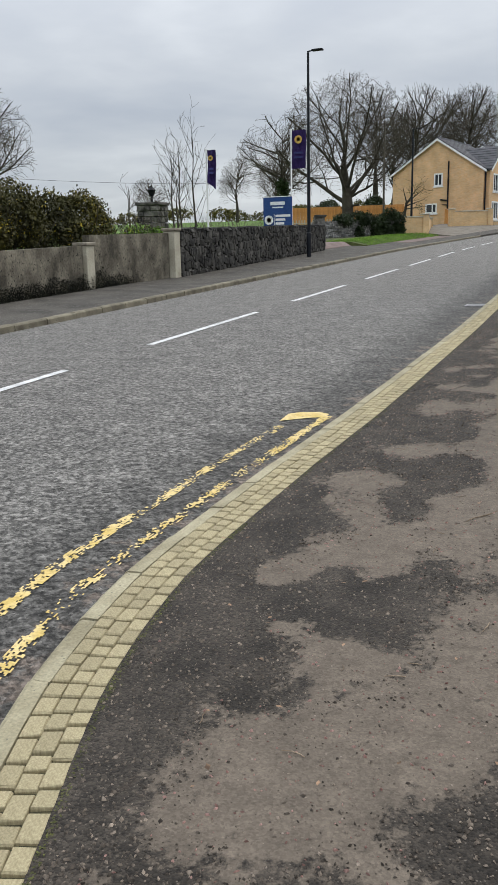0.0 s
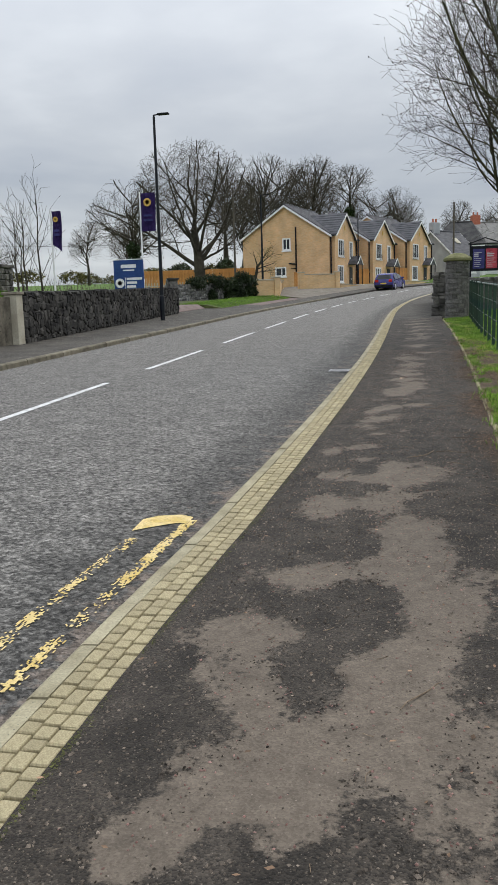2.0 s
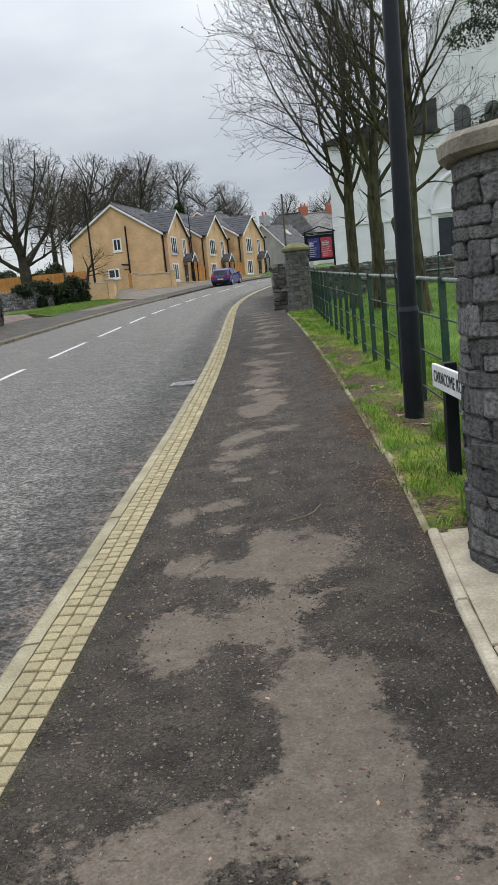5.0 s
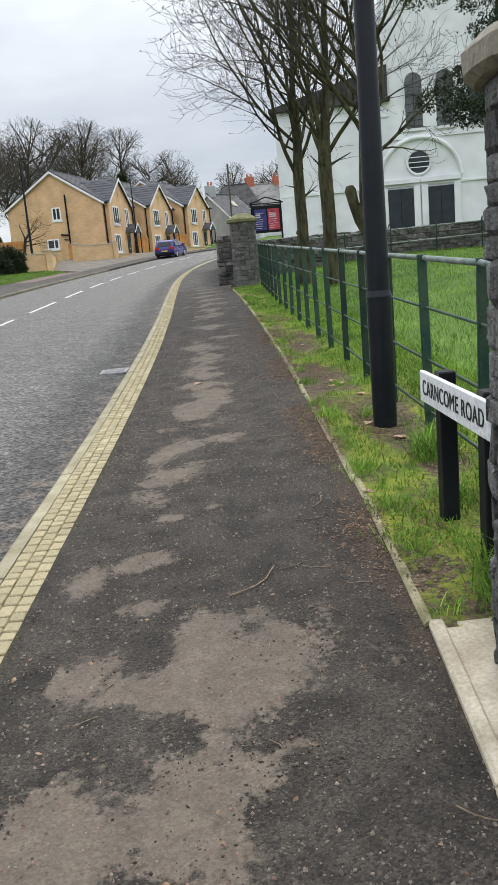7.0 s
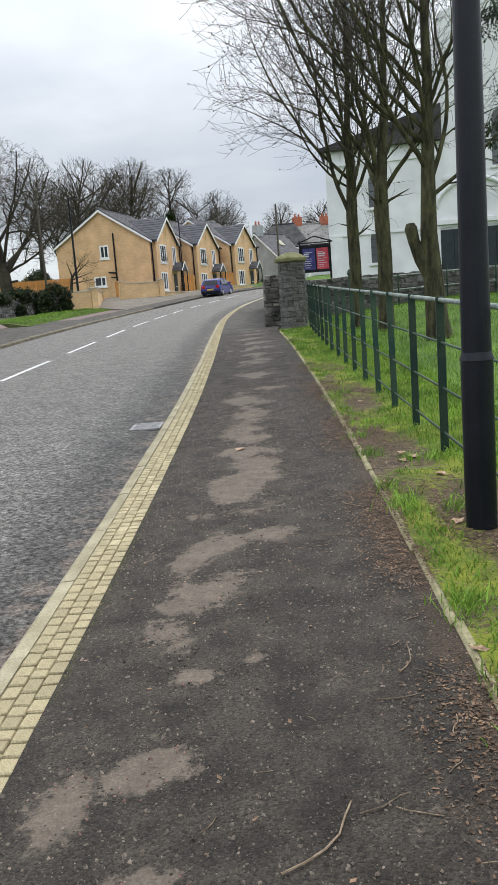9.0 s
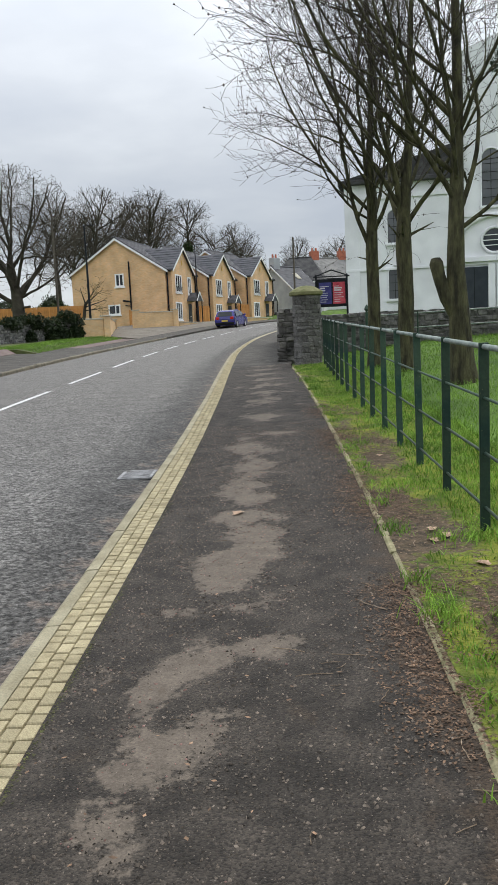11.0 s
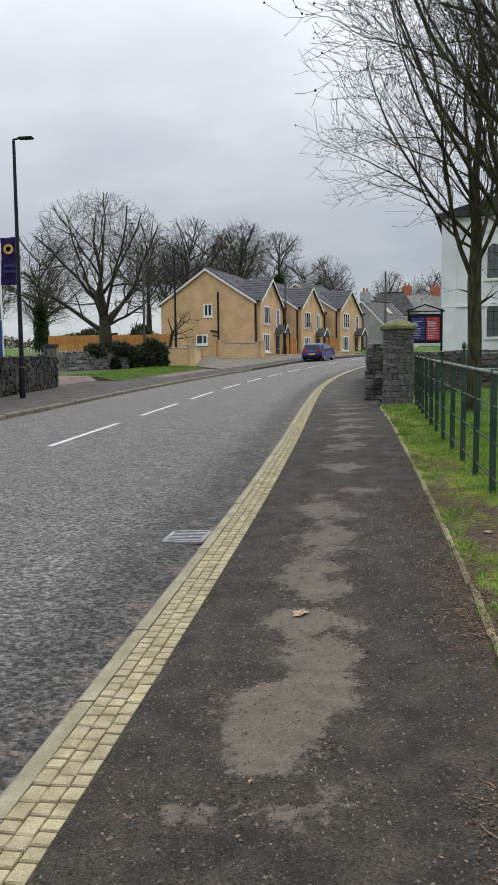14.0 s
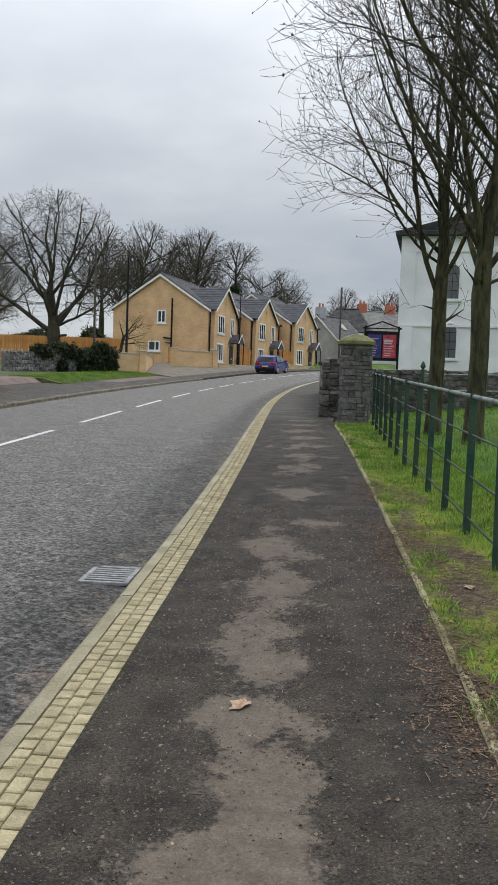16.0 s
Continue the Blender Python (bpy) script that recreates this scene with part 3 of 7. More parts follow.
WORN_FAR = [(-0.47, 7.6, 0.3, 0.22), (-0.86, 7.95, 0.08, 0.08), (-0.94, 8.45, 0.17, 0.1), (-1.15, 8.3, 0.06, 0.14), (-0.93, 9.4, 0.11, 0.15), (-0.78, 9.08, 0.09, 0.07), (-0.56, 9.18, 0.06, 0.05),
            (-0.76, 9.95, 0.16, 0.25), (-0.92, 10.35, 0.1, 0.22), (-0.48, 10.78, 0.23, 0.11), (-0.77, 10.62, 0.13, 0.14), (-0.8, 11.3, 0.2, 0.08), (-0.65, 11.75, 0.16, 0.3), (-0.68, 12.15, 0.24, 0.22),
            (-0.55, 12.6, 0.14, 0.3), (-0.57, 13.2, 0.26, 0.24), (-0.62, 13.75, 0.2, 0.25), (-0.7, 14.3, 0.16, 0.3), (-0.58, 15.2, 0.2, 0.55), (-0.6, 16.4, 0.26, 0.45), (-0.36, 17.3, 0.2, 0.22), (-0.5, 19.0, 0.3, 0.42), (-0.44, 21.0, 0.3, 0.5)]
DARK_ISLES = [(-0.68, 4.78, 0.17, 0.28), (-0.8, 4.02, 0.09, 0.22), (-0.78, 2.85, 0.3, 0.22), (-0.9, 5.75, 0.2, 0.2), (-1.15, 2.0, 0.12, 0.3), (-0.2, 1.75, 0.1, 0.1)]


def wear_at(u, y):
    """How worn the asphalt is: soft places where feet fall, frayed at every scale."""
    v = 0.0
    for worn, sign in ((WORN_NEAR if y < 9 else (), 1.0), (WORN_FAR if y > 6 else (), 1.0), (DARK_ISLES if y < 7.5 else (), -0.7)):
        for cx, cy, rx, ry in worn:
            d = ((u - cx) / (rx * 1.15)) ** 2 + ((y - cy) / (ry * 1.15)) ** 2
            if d < 5:
                v += sign * math.exp(-d * 0.9)
    if y > 21.5:
        v = max(v, math.exp(-(((u + 0.5) / 0.45) ** 2 + (math.sin(y * 2.1) * 1.3) ** 2)))
    n = noise.fractal((u * 3.4, y * 2.4, 4), 0.6, 2.1, 7) * 0.58
    return min(v, 1.05) + n - (0.04 if y < 7 else 0.08) - 0.35 * max(0.0, (u - 0.0) / 0.4) ** 2


def pave_shade():
    """Dark open asphalt whose stones show, and the brown fines that fill it where it is worn."""
    m = shade("pavement_asphalt", (0.020, 0.0165, 0.0128), (0.049, 0.0405, 0.032), 5.0, 0.85, 1.0, 85, (0.10, 0.085, 0.07), 0.15, 60, depth=0.02)
    nt = m.node_tree
    N, L = nt.nodes.new, nt.links.new
    b = nt.nodes["Principled BSDF"]
    src = b.inputs["Base Color"].links[0].from_socket
    tc = N("ShaderNodeTexCoord")
    tone, height = stone_tones(nt, tc.outputs["Object"], 135, 0.45, 1.65)
    src = times(nt, src, tone)
    at = N("ShaderNodeAttribute"); at.attribute_name = "wear"
    r = N("ShaderNodeMapRange"); r.interpolation_type = "SMOOTHSTEP"
    r.inputs["From Min"].default_value, r.inputs["From Max"].default_value = 0.36, 0.68
    fr = N("ShaderNodeTexNoise"); fr.inputs["Scale"].default_value, fr.inputs["Detail"].default_value, fr.inputs["Roughness"].default_value = 26, 6, 0.7
    fm = N("ShaderNodeMath"); fm.operation, fm.inputs[1].default_value, fm.inputs[2].default_value = "MULTIPLY_ADD", 1.7, -0.85
    fa = N("ShaderNodeMath"); fa.operation = "ADD"
    L(tc.outputs["Object"], fr.inputs["Vector"]); L(fr.outputs["Fac"], fm.inputs[0]); L(fm.outputs[0], fa.inputs[0]); L(at.outputs["Fac"], fa.inputs[1])
    L(fa.outputs[0], r.inputs["Value"])
    worn = N("ShaderNodeTexNoise"); worn.inputs["Scale"].default_value, worn.inputs["Detail"].default_value, worn.inputs["Roughness"].default_value = 9.0, 12, 0.75
    L(tc.outputs["Object"], worn.inputs["Vector"])
    wr = N("ShaderNodeValToRGB")
    wr.color_ramp.elements[0].position, wr.color_ramp.elements[0].color = 0.28, (0.073, 0.059, 0.045, 1)
    wr.color_ramp.elements[1].position, wr.color_ramp.elements[1].color = 0.7, (0.155, 0.126, 0.097, 1)
    L(worn.outputs["Fac"], wr.inputs["Fac"])
    wtone, _ = stone_tones(nt, tc.outputs["Object"], 130, 0.8, 1.2)
    fines = times(nt, wr.outputs["Color"], wtone)
    # a few stones and dark pits still show in the worn parts
    for scale, reach, tint in ((21, 0.07, (0.21, 0.17, 0.14, 1)), (13, 0.06, (0.05, 0.04, 0.032, 1))):
        v = N("ShaderNodeTexVoronoi"); v.inputs["Scale"].default_value = scale
        L(tc.outputs["Object"], v.inputs["Vector"])
        lt = N("ShaderNodeMath"); lt.operation = "LESS_THAN"; lt.inputs[1].default_value = reach
        L(v.outputs["Distance"], lt.inputs[0])
        mm = N("ShaderNodeMix"); mm.data_type = "RGBA"; mm.inputs["B"].default_value = tint
        L(lt.outputs[0], mm.inputs["Factor"]); L(fines, mm.inputs["A"])
        fines = mm.outputs["Result"]
    mx = N("ShaderNodeMix"); mx.data_type = "RGBA"
    L(r.outputs["Result"], mx.inputs["Factor"]); L(src, mx.inputs["A"]); L(fines, mx.inputs["B"])
    # leaf mould trodden in from the verge
    da = N("ShaderNodeAttribute"); da.attribute_name = "dirt"
    dr = N("ShaderNodeMapRange"); dr.interpolation_type = "SMOOTHSTEP"
    dr.inputs["From Min"].default_value, dr.inputs["From Max"].default_value, dr.inputs["To Max"].default_value = 0.35, 0.85, 0.85
    L(da.outputs["Fac"], dr.inputs["Value"])
    mould = N("ShaderNodeRGB"); mould.outputs[0].default_value = (0.05, 0.035, 0.023, 1)
    md = N("ShaderNodeMix"); md.data_type = "RGBA"
    L(dr.outputs["Result"], md.inputs["Factor"]); L(mx.outputs["Result"], md.inputs["A"]); L(times(nt, mould.outputs[0], tone), md.inputs["B"])
    L(md.outputs["Result"], b.inputs["Base Color"])
    bp = [n for n in nt.nodes if n.bl_idname == "ShaderNodeBump"][0]
    L(height, bp.inputs["Height"])
    bp.inputs["Distance"].default_value = 0.005
    st = N("ShaderNodeMapRange"); st.inputs["To Min"].default_value, st.inputs["To Max"].default_value = 0.8, 0.3
    L(r.outputs["Result"], st.inputs["Value"]); L(st.outputs["Result"], bp.inputs["Strength"])
    return m


M["pave"] = pave_shade()
build_pavement()


def paint_bar(name, material, pts_left, pts_right, lift=0.006):
    """A road marking that follows the surface of the road."""
    verts = []
    for (x, y) in pts_left + pts_right[::-1]:
        verts.append((x, y, ground_z(x, y) + lift))
    n = len(pts_left)
    faces = [(i, i + 1, 2 * n - 2 - i, 2 * n - 1 - i) for i in range(n - 1)]
    return part(name, mesh_from(name, verts, faces, material), material)


def build_centre_line():
    first = None
    for k in range(-2, 14):
        ys = [9.75 + 6.0 * k + j for j in (0, 1, 2, 3, 4)]
        rnd = random.Random(k)
        lft = [(CENTRE + bend(y) - 0.055 + rnd.uniform(-0.006, 0.006), y) for y in ys]
        rgt = [(CENTRE + bend(y) + 0.055 + rnd.uniform(-0.006, 0.006), y) for y in ys]
        ob = paint_bar("centre_line_dash", M["white_paint"], lft, rgt, 0.007)
        tagged(ob, "worn white painted dash on the road", "road marking", "centre line dashes")


def blotches(name, label, u0, y0, y1, width, seed, keep):
    """Flaking yellow paint: many small ragged islands along a line beside the kerb."""
    rnd = random.Random(seed)
    verts, faces = [], []
    n, m2 = int((y1 - y0) / 0.012), 10
    alive = {}
    for i in range(n):
        for j in range(m2):
            y = y0 + 0.012 * i
            e = 1.0 - abs(j - 4.5) / 5.4
            alive[i, j] = noise.noise((i * 0.09, j * 0.12, seed * 7.3)) * 0.6 + noise.noise((i * 0.42, j * 0.6, seed * 3.1)) * 0.95 + e * 0.4 > keep(y)
    for (i, j), on in alive.items():
        if not on:
            continue
        k = len(verts)
        for di, dj in ((0, 0), (0, 1), (1, 1), (1, 0)):
            y = y0 + 0.012 * (i + di) + 0.007 * noise.noise((i + di, j + dj, 2))
            x = kerb_u(y) + u0 + width * ((j + dj) / m2 - 0.5) + 0.008 * noise.noise((i + di, j + dj, 8))
            verts.append((x, y, ground_z(x, y) + 0.006))
        faces.append((k, k + 1, k + 2, k + 3))
    ob = part(name, mesh_from(name, verts, faces, M["yellow_paint"]), M["yellow_paint"])
    tagged(ob, label, "road marking", "double yellow lines", kind="stuff")


def build_yellow_lines():
    blotches("yellow_line", "flaking yellow painted line beside the kerb", -0.19, 0.2, 6.55, 0.085, 1, lambda y: 0.16 if y > 5.3 or y < 2.6 else 0.36)
    blotches("yellow_line", "flaking outer yellow painted line on the road", -0.43, 0.2, 6.1, 0.085, 2, lambda y: 0.22 if y < 4.4 else 0.38)
    ob = paint_bar("yellow_line_end", M["yellow_paint"], [(-2.27, 6.24), (-2.2, 6.31), (-2.06, 6.44), (-1.95, 6.5)], [(-2.28, 6.5), (-2.2, 6.6), (-2.05, 6.66), (-1.95, 6.62)])
    tagged(ob, "worn yellow bar that closes the double lines", "road marking", "double yellow lines")


build_centre_line()
build_yellow_lines()


# ---- walls of rubble ----
def wall_core(name, x0, y0, x1, y1, thick, z_top, label, top_h, material):
    """A straight wall's core, a little inside its stones, following the ground."""
    n = max(2, int(math.hypot(x1 - x0, y1 - y0) / 1.0))
    d = Vector((x1 - x0, y1 - y0)).normalized()
    nrm = Vector((d.y, -d.x)) * thick / 2
    bm = bmesh.new()
    rings = []
    for i in range(n + 1):
        x, y = x0 + (x1 - x0) * i / n, y0 + (y1 - y0) * i / n
        zt = top_h(i / n)
        zb = ground_z(x, y) - 0.3
        rings.append([bm.verts.new(c) for c in ((x + nrm.x, y + nrm.y, zb), (x + nrm.x, y + nrm.y, zt), (x - nrm.x, y - nrm.y, zt), (x - nrm.x, y - nrm.y, zb))])
    for a, b in zip(rings, rings[1:]):
        for j in range(4):
            bm.faces.new((a[j], a[(j + 1) % 4], b[(j + 1) % 4], b[j]))
    bm.faces.new(rings[0]); bm.faces.new(rings[-1])
    ob = part(name, bm, material)
    return tagged(ob, label, "wall", kind="structure")


def stone_mesh(seed, w=1.0, h=1.0, d=1.0):
    """A rough stone of unit size, worn at its edges."""
    rnd = random.Random(seed)
    bm = bmesh.new()
    bmesh.ops.create_cube(bm, size=1.0)
    bmesh.ops.bevel(bm, geom=list(bm.edges), offset=0.13, segments=1, affect="EDGES")
    for v in bm.verts:
        v.co += Vector((rnd.uniform(-0.07, 0.07), rnd.uniform(-0.10, 0.10), rnd.uniform(-0.07, 0.07)))
    me = bpy.data.meshes.new("stone")
    bm.to_mesh(me)
    bm.free()
    return me


def join_boxes(pieces, seed, jag=0.09):
    """Many rough stones as one mesh: pieces are (matrix, size)."""
    base = [stone_mesh(seed * 17 + k) for k in range(8)]
    data = []
    for me in base:
        data.append(([v.co.copy() for v in me.vertices], [tuple(p.vertices) for p in me.polygons]))
        bpy.data.meshes.remove(me)
    verts, faces = [], []
    rnd = random.Random(seed)
    for m, s in pieces:
        vs, fs = data[rnd.randrange(8)]
        k = len(verts)
        verts += [tuple(m @ Vector((v.x * s[0], v.y * s[1], v.z * s[2]))) for v in vs]
        faces += [tuple(i + k for i in f) for f in fs]
    return verts, faces


def rubble_face(length, height, seed, hmin=0.09, hmax=0.2, wmin=0.12, wmax=0.4):
    """Stones over a face as (along, up, width, height), in uneven courses."""
    rnd = random.Random(seed)
    out, z = [], 0.0
    while z < height - 0.03:
        h = min(rnd.uniform(hmin, hmax), height - z)
        a = -rnd.uniform(0, 0.1)
        while a < length:
            w = rnd.uniform(wmin, wmax)
            split = h > 0.14 and rnd.random() < 0.3
            if split:
                f = rnd.uniform(0.4, 0.6)
                out.append((a + w / 2, z + h * f / 2, w, h * f)); out.append((a + w / 2, z + h * (f + 1) / 2, w, h * (1 - f)))
            else:
                out.append((a + w / 2, z + h / 2, w, h))
            a += w
        z += h
    return [(a, z, w, h) for a, z, w, h in out if 0 < a < length]


def rubble_wall(name, x0, y0, x1, y1, thick, top, label, seed, mat="stone_dark", sizes=(0.09, 0.2, 0.12, 0.4), wild=0.0):
    """A rubble wall: a core and its stones, proud and uneven. top(f) is the height of its top."""
    core = wall_core(name, x0, y0, x1, y1, thick - 0.08, 0, label, lambda f: top(f) - 0.02, M["mortar"])
    L = math.hypot(x1 - x0, y1 - y0)
    ang = math.atan2(y1 - y0, x1 - x0)
    side = Vector((math.sin(ang), -math.cos(ang)))
    rnd = random.Random(seed)
    pieces = []
    hmax = max(top(f / 10) - ground_z(x0 + (x1 - x0) * f / 10, y0 + (y1 - y0) * f / 10) for f in range(11))
    for a, z, w, h in rubble_face(L, hmax, seed, *sizes):
        f = a / L
        x, y = x0 + (x1 - x0) * f, y0 + (y1 - y0) * f
        zz = ground_z(x + side.x * thick, y + side.y * thick) + z + rnd.uniform(-0.06, 0.06) * wild
        if zz > top(f) - 0.02:
            continue
        p = Vector((x, y)) + side * (thick / 2 - 0.05 + rnd.uniform(-0.012, 0.018))
        pieces.append((Matrix.Translation((p.x, p.y, zz)) @ Matrix.Rotation(ang + rnd.uniform(-0.06, 0.06), 4, "Z") @ Matrix.Rotation(rnd.uniform(-0.08, 0.08) * (1 + 4 * wild), 4, "Y"),
                       ((w - 0.012) * (1 + 0.1 * wild), 0.13, (h - 0.010) * (1 + rnd.uniform(-0.1, 0.35) * wild))))
    a = 0.0
    while a < L:
        w = rnd.uniform(0.15, 0.4)
        f = min(1, (a + w / 2) / L)
        x, y = x0 + (x1 - x0) * f, y0 + (y1 - y0) * f
        pieces.append((Matrix.Translation((x, y, top(f) + rnd.uniform(0.0, 0.03))) @ Matrix.Rotation(ang, 4, "Z"), (w, thick + 0.03, rnd.uniform(0.09, 0.15))))
        a += w
    verts, faces = join_boxes(pieces, seed)
    ob = part("stonework", mesh_from("stonework", verts, faces, M[mat]), M[mat], core)
    tagged(ob, kind="stuff")
    return core


def left_walls():
    # rendered garden wall: a low length, a post, a higher length, a pale end post
    wall_core("wall_garden_low", -11.35, -8, -11.35, 17.2, 0.22, 0, "stained grey rendered garden wall with mossy foot", lambda f: ground_z(-10.9, -8 + 25.2 * f) + 1.05, M["render"])
    wall_core("wall_garden_high", -11.35, 17.55, -11.1, 21.25, 0.22, 0, "stained grey rendered garden wall, raised length", lambda f: 1.93 + 0.08 * f, M["render"])
    for x, y, w, h, nm in ((-11.3, 17.38, 0.34, 1.12, "wall_post"), (-11.0, 21.45, 0.36, 1.38, "wall_post")):
        z = ground_z(x + 0.4, y)
        e = empty(nm, pose(x, y, z), "pale concrete post in the garden wall", "post")
        part("shaft", boxed(-w / 2, w / 2, -w / 2, w / 2, -0.2, h - 0.08, 0.012), M["pale_post"], e)
        part("cap", boxed(-w / 2 - 0.04, w / 2 + 0.04, -w / 2 - 0.04, w / 2 + 0.04, h - 0.08, h, 0.015), M["cap"], e)
    rubble_wall("wall_stone_dark", -11.05, 21.7, -12.1, 39.6, 0.45, lambda f: lerp_table(f, [(0, 2.06), (1, 2.52)]), "dark rubble stone wall along the pavement", 11, "stone_dark", (0.08, 0.24, 0.10, 0.36), 1.0)
    rubble_wall("wall_stone_mossy", -16.4, 52.1, -12.45, 59.3, 0.45, lambda f: lerp_table(f, [(0, 3.05), (1, 3.3)]), "rubble stone wall under dark ivy", 12, "stone_grey", (0.12, 0.22, 0.2, 0.5))
    # the stub of wall that turns in beside the entrance
    rubble_wall("wall_entrance_end", -12.4, 40.2, -12.15, 39.7, 0.5, lambda f: 3.0, "tall end of the rubble wall beside the entrance", 13)


left_walls()


# ---- kerbs ----
def left_kerb():
    e = empty("kerb_left", pose(0, 0, 0), "worn brownish concrete kerb beside the far pavement", "kerb", kind="structure")
    rnd = random.Random(14)
    y = -8.0
    while y < 62:
        rings, dz, du = [], rnd.uniform(-0.008, 0.008), rnd.uniform(-0.008, 0.008)
        bm = bmesh.new()
        for f in (0.012, 0.46, 0.903):
            x, z = bend(y + f) + LEFT_KERB + du, rise(y + f) + dz
            rings.append([bm.verts.new(c) for c in ((x - 0.14, y + f, z - 0.25), (x - 0.14, y + f, z + 0.058), (x - 0.03, y + f, z + 0.055), (x, y + f, z + 0.03), (x + 0.008, y + f, z - 0.25))])
        for p, q in zip(rings, rings[1:]):
            for j in range(5):
                bm.faces.new((p[j], p[(j + 1) % 5], q[(j + 1) % 5], q[j]))
        bm.faces.new(rings[0]); bm.faces.new(rings[-1])
        part("kerb_stone", bm, M["kerb_grey"], e)
        y += 0.915
    bed = strip("kerb_bed_left", M["joint"], lambda y: [(LEFT_KERB - 0.16, 0.045), (LEFT_KERB - 0.02, 0.04)], -60, 62, 1.0)
    tagged(bed, "dark mossy bedding under the far kerb", "joint", kind="structure")


left_kerb()


# ---- lamps, poles ----
def street_lamp(x, y, h, label, arm=(0.5, 0.0), r=0.075, door_h=0.95, foot=0.095):
    z = ground_z(x, y)
    e = empty("street_lamp", pose(x, y, z), label, "street lamp")
    part("base", tubed((0, 0, -0.2), (0, 0, door_h), foot, foot * 1.01, 32), M["post_black"], e)
    part("collar", tubed((0, 0, door_h - 0.004), (0, 0, door_h + 0.04), foot + 0.007, r, 32), M["post_black"], e)
    part("column", tubed((0, 0, door_h + 0.03), (0, 0, h), r, r * 0.62, 32), M["post_black"], e)
    bm = bmesh.new()
    tube(bm, (0, 0, h - 0.05), (0, 0, h + 0.08), r * 0.5, r * 0.5, 10)
    tube(bm, (0, 0, h + 0.06), (arm[0] * 0.4, arm[1] * 0.4, h + 0.09), 0.028, 0.028, 8)
    part("arm", bm, M["post_black"], e)
    a = math.atan2(arm[1], arm[0])
    bm = bmesh.new()
    box(bm, 0.16, 0.62, -0.1, 0.1, h + 0.05, h + 0.12, 0.02, Matrix.Rotation(a, 4, "Z"))
    part("lantern", bm, M["black_plastic"], e)
    return e


street_lamp(0.73, 10.5, 6.2, "black painted steel lamp column in the verge", (-0.5, 0.1), 0.08, 0.95, 0.086)
street_lamp(-10.69, 33.3, 7.85, "tall black lamp column beside the dark stone wall", (0.5, 0))
street_lamp(-11.83, 61.0, 7.3, "black lamp column beside the brick garden wall", (0.5, 0.1), 0.085)
street_lamp(-6.6, 84.0, 7.2, "black lamp column in front of the brick houses", (0.5, 0.1), 0.07)


def wood_pole(x, y, h, r, label):
    z = ground_z(x, y)
    e = empty("telegraph_pole", pose(x, y, z), label, "pole")
    part("pole", tubed((0, 0, -0.3), (0, 0, h), r, r * 0.7, 12), M["wood_pole"], e)
    for k in (0.4, 0.7):
        part("pole_step", tubed((-r * 1.6, 0, h - k), (r * 1.6, 0, h - k), 0.02, 0.02, 6), M["iron"], e)
    return e


wood_pole(-13.6, 59.8, 7.9, 0.085, "weathered wooden pole beside the ivy wall")
wood_pole(3.3, 106.0, 9.2, 0.13, "weathered wooden telegraph pole near the far houses")


# ---- gate pillars ----
def round_pillar(x, y, r, h, cap_r, cap_h, label, seed, cap_mat, sizes, flat, stone):
    z = ground_z(x - r, y)
    e = empty("gate_pillar", pose(x, y, z), label, "pillar", "stone gate pillars")
    part("core", tubed((0, 0, -0.3), (0, 0, h - 0.01), r - 0.028, r - 0.028, 40), M["mortar"], e)
    rnd = random.Random(seed)
    body = [stone_mesh(seed * 31 + k) for k in range(10)]
    for me in body:
        me.materials.append(stone)
    zz = -0.02
    while zz < h - 0.03:
        ch = min(rnd.uniform(sizes[0], sizes[1]), h - zz)
        a, first = rnd.uniform(0, 1), 0
        while first < 2 * math.pi - 0.08:
            w = min(rnd.uniform(sizes[2], sizes[3]) / r, 2 * math.pi - first)
            mid = a + first + w / 2
            two = ch > 0.13 and rnd.random() < 0.35
            for lo, hi in (((0, 0.5), (0.5, 1)) if two else ((0, 1),)):
                ob = new("stone", body[rnd.randrange(10)])
                ob.parent = e
                m = Matrix.Rotation(mid, 4, "Z") @ Matrix.Translation((r - 0.05 + rnd.uniform(-0.008, 0.008), 0, zz + ch * (lo + hi) / 2)) @ Matrix.Rotation(rnd.uniform(-0.04, 0.04), 4, "X")
                ob.matrix_basis = m @ Matrix.Diagonal((0.125, 2 * r * math.sin(w / 2) + 0.004, ch * (hi - lo) + 0.002, 1))
            first += w
        zz += ch
    if flat:
        prof = [(cap_r - 0.03, h), (cap_r, h + 0.02), (cap_r, h + cap_h * 0.7), (cap_r - 0.04, h + cap_h), (cap_r * 0.5, h + cap_h * 1.25), (0.02, h + cap_h * 1.35)]
    else:
        prof = [(cap_r - 0.02, h), (cap_r, h + 0.02), (cap_r, h + 0.09), (cap_r * 0.86, h + 0.14), (cap_r * 0.55, h + 0.22), (cap_r * 0.3, h + 0.25), (0.02, h + 0.26)]
    part("cap", lathe(prof, 28, 0.012, seed), cap_mat, e, "weathered stone cap")
    return e


round_pillar(0.77, 7.0, 0.42, 1.80, 0.49, 0.11, "round grey rubble pillar with a flat stone cap", 3, M["cap"], (0.06, 0.16, 0.09, 0.25), True, M["stone_grey"])
round_pillar(0.73, 29.4, 0.36, 1.83, 0.45, 0.2, "round grey rubble pillar with a mossy domed cap", 4, M["cap_moss"], (0.07, 0.17, 0.10, 0.26), False, M["stone_deep"])


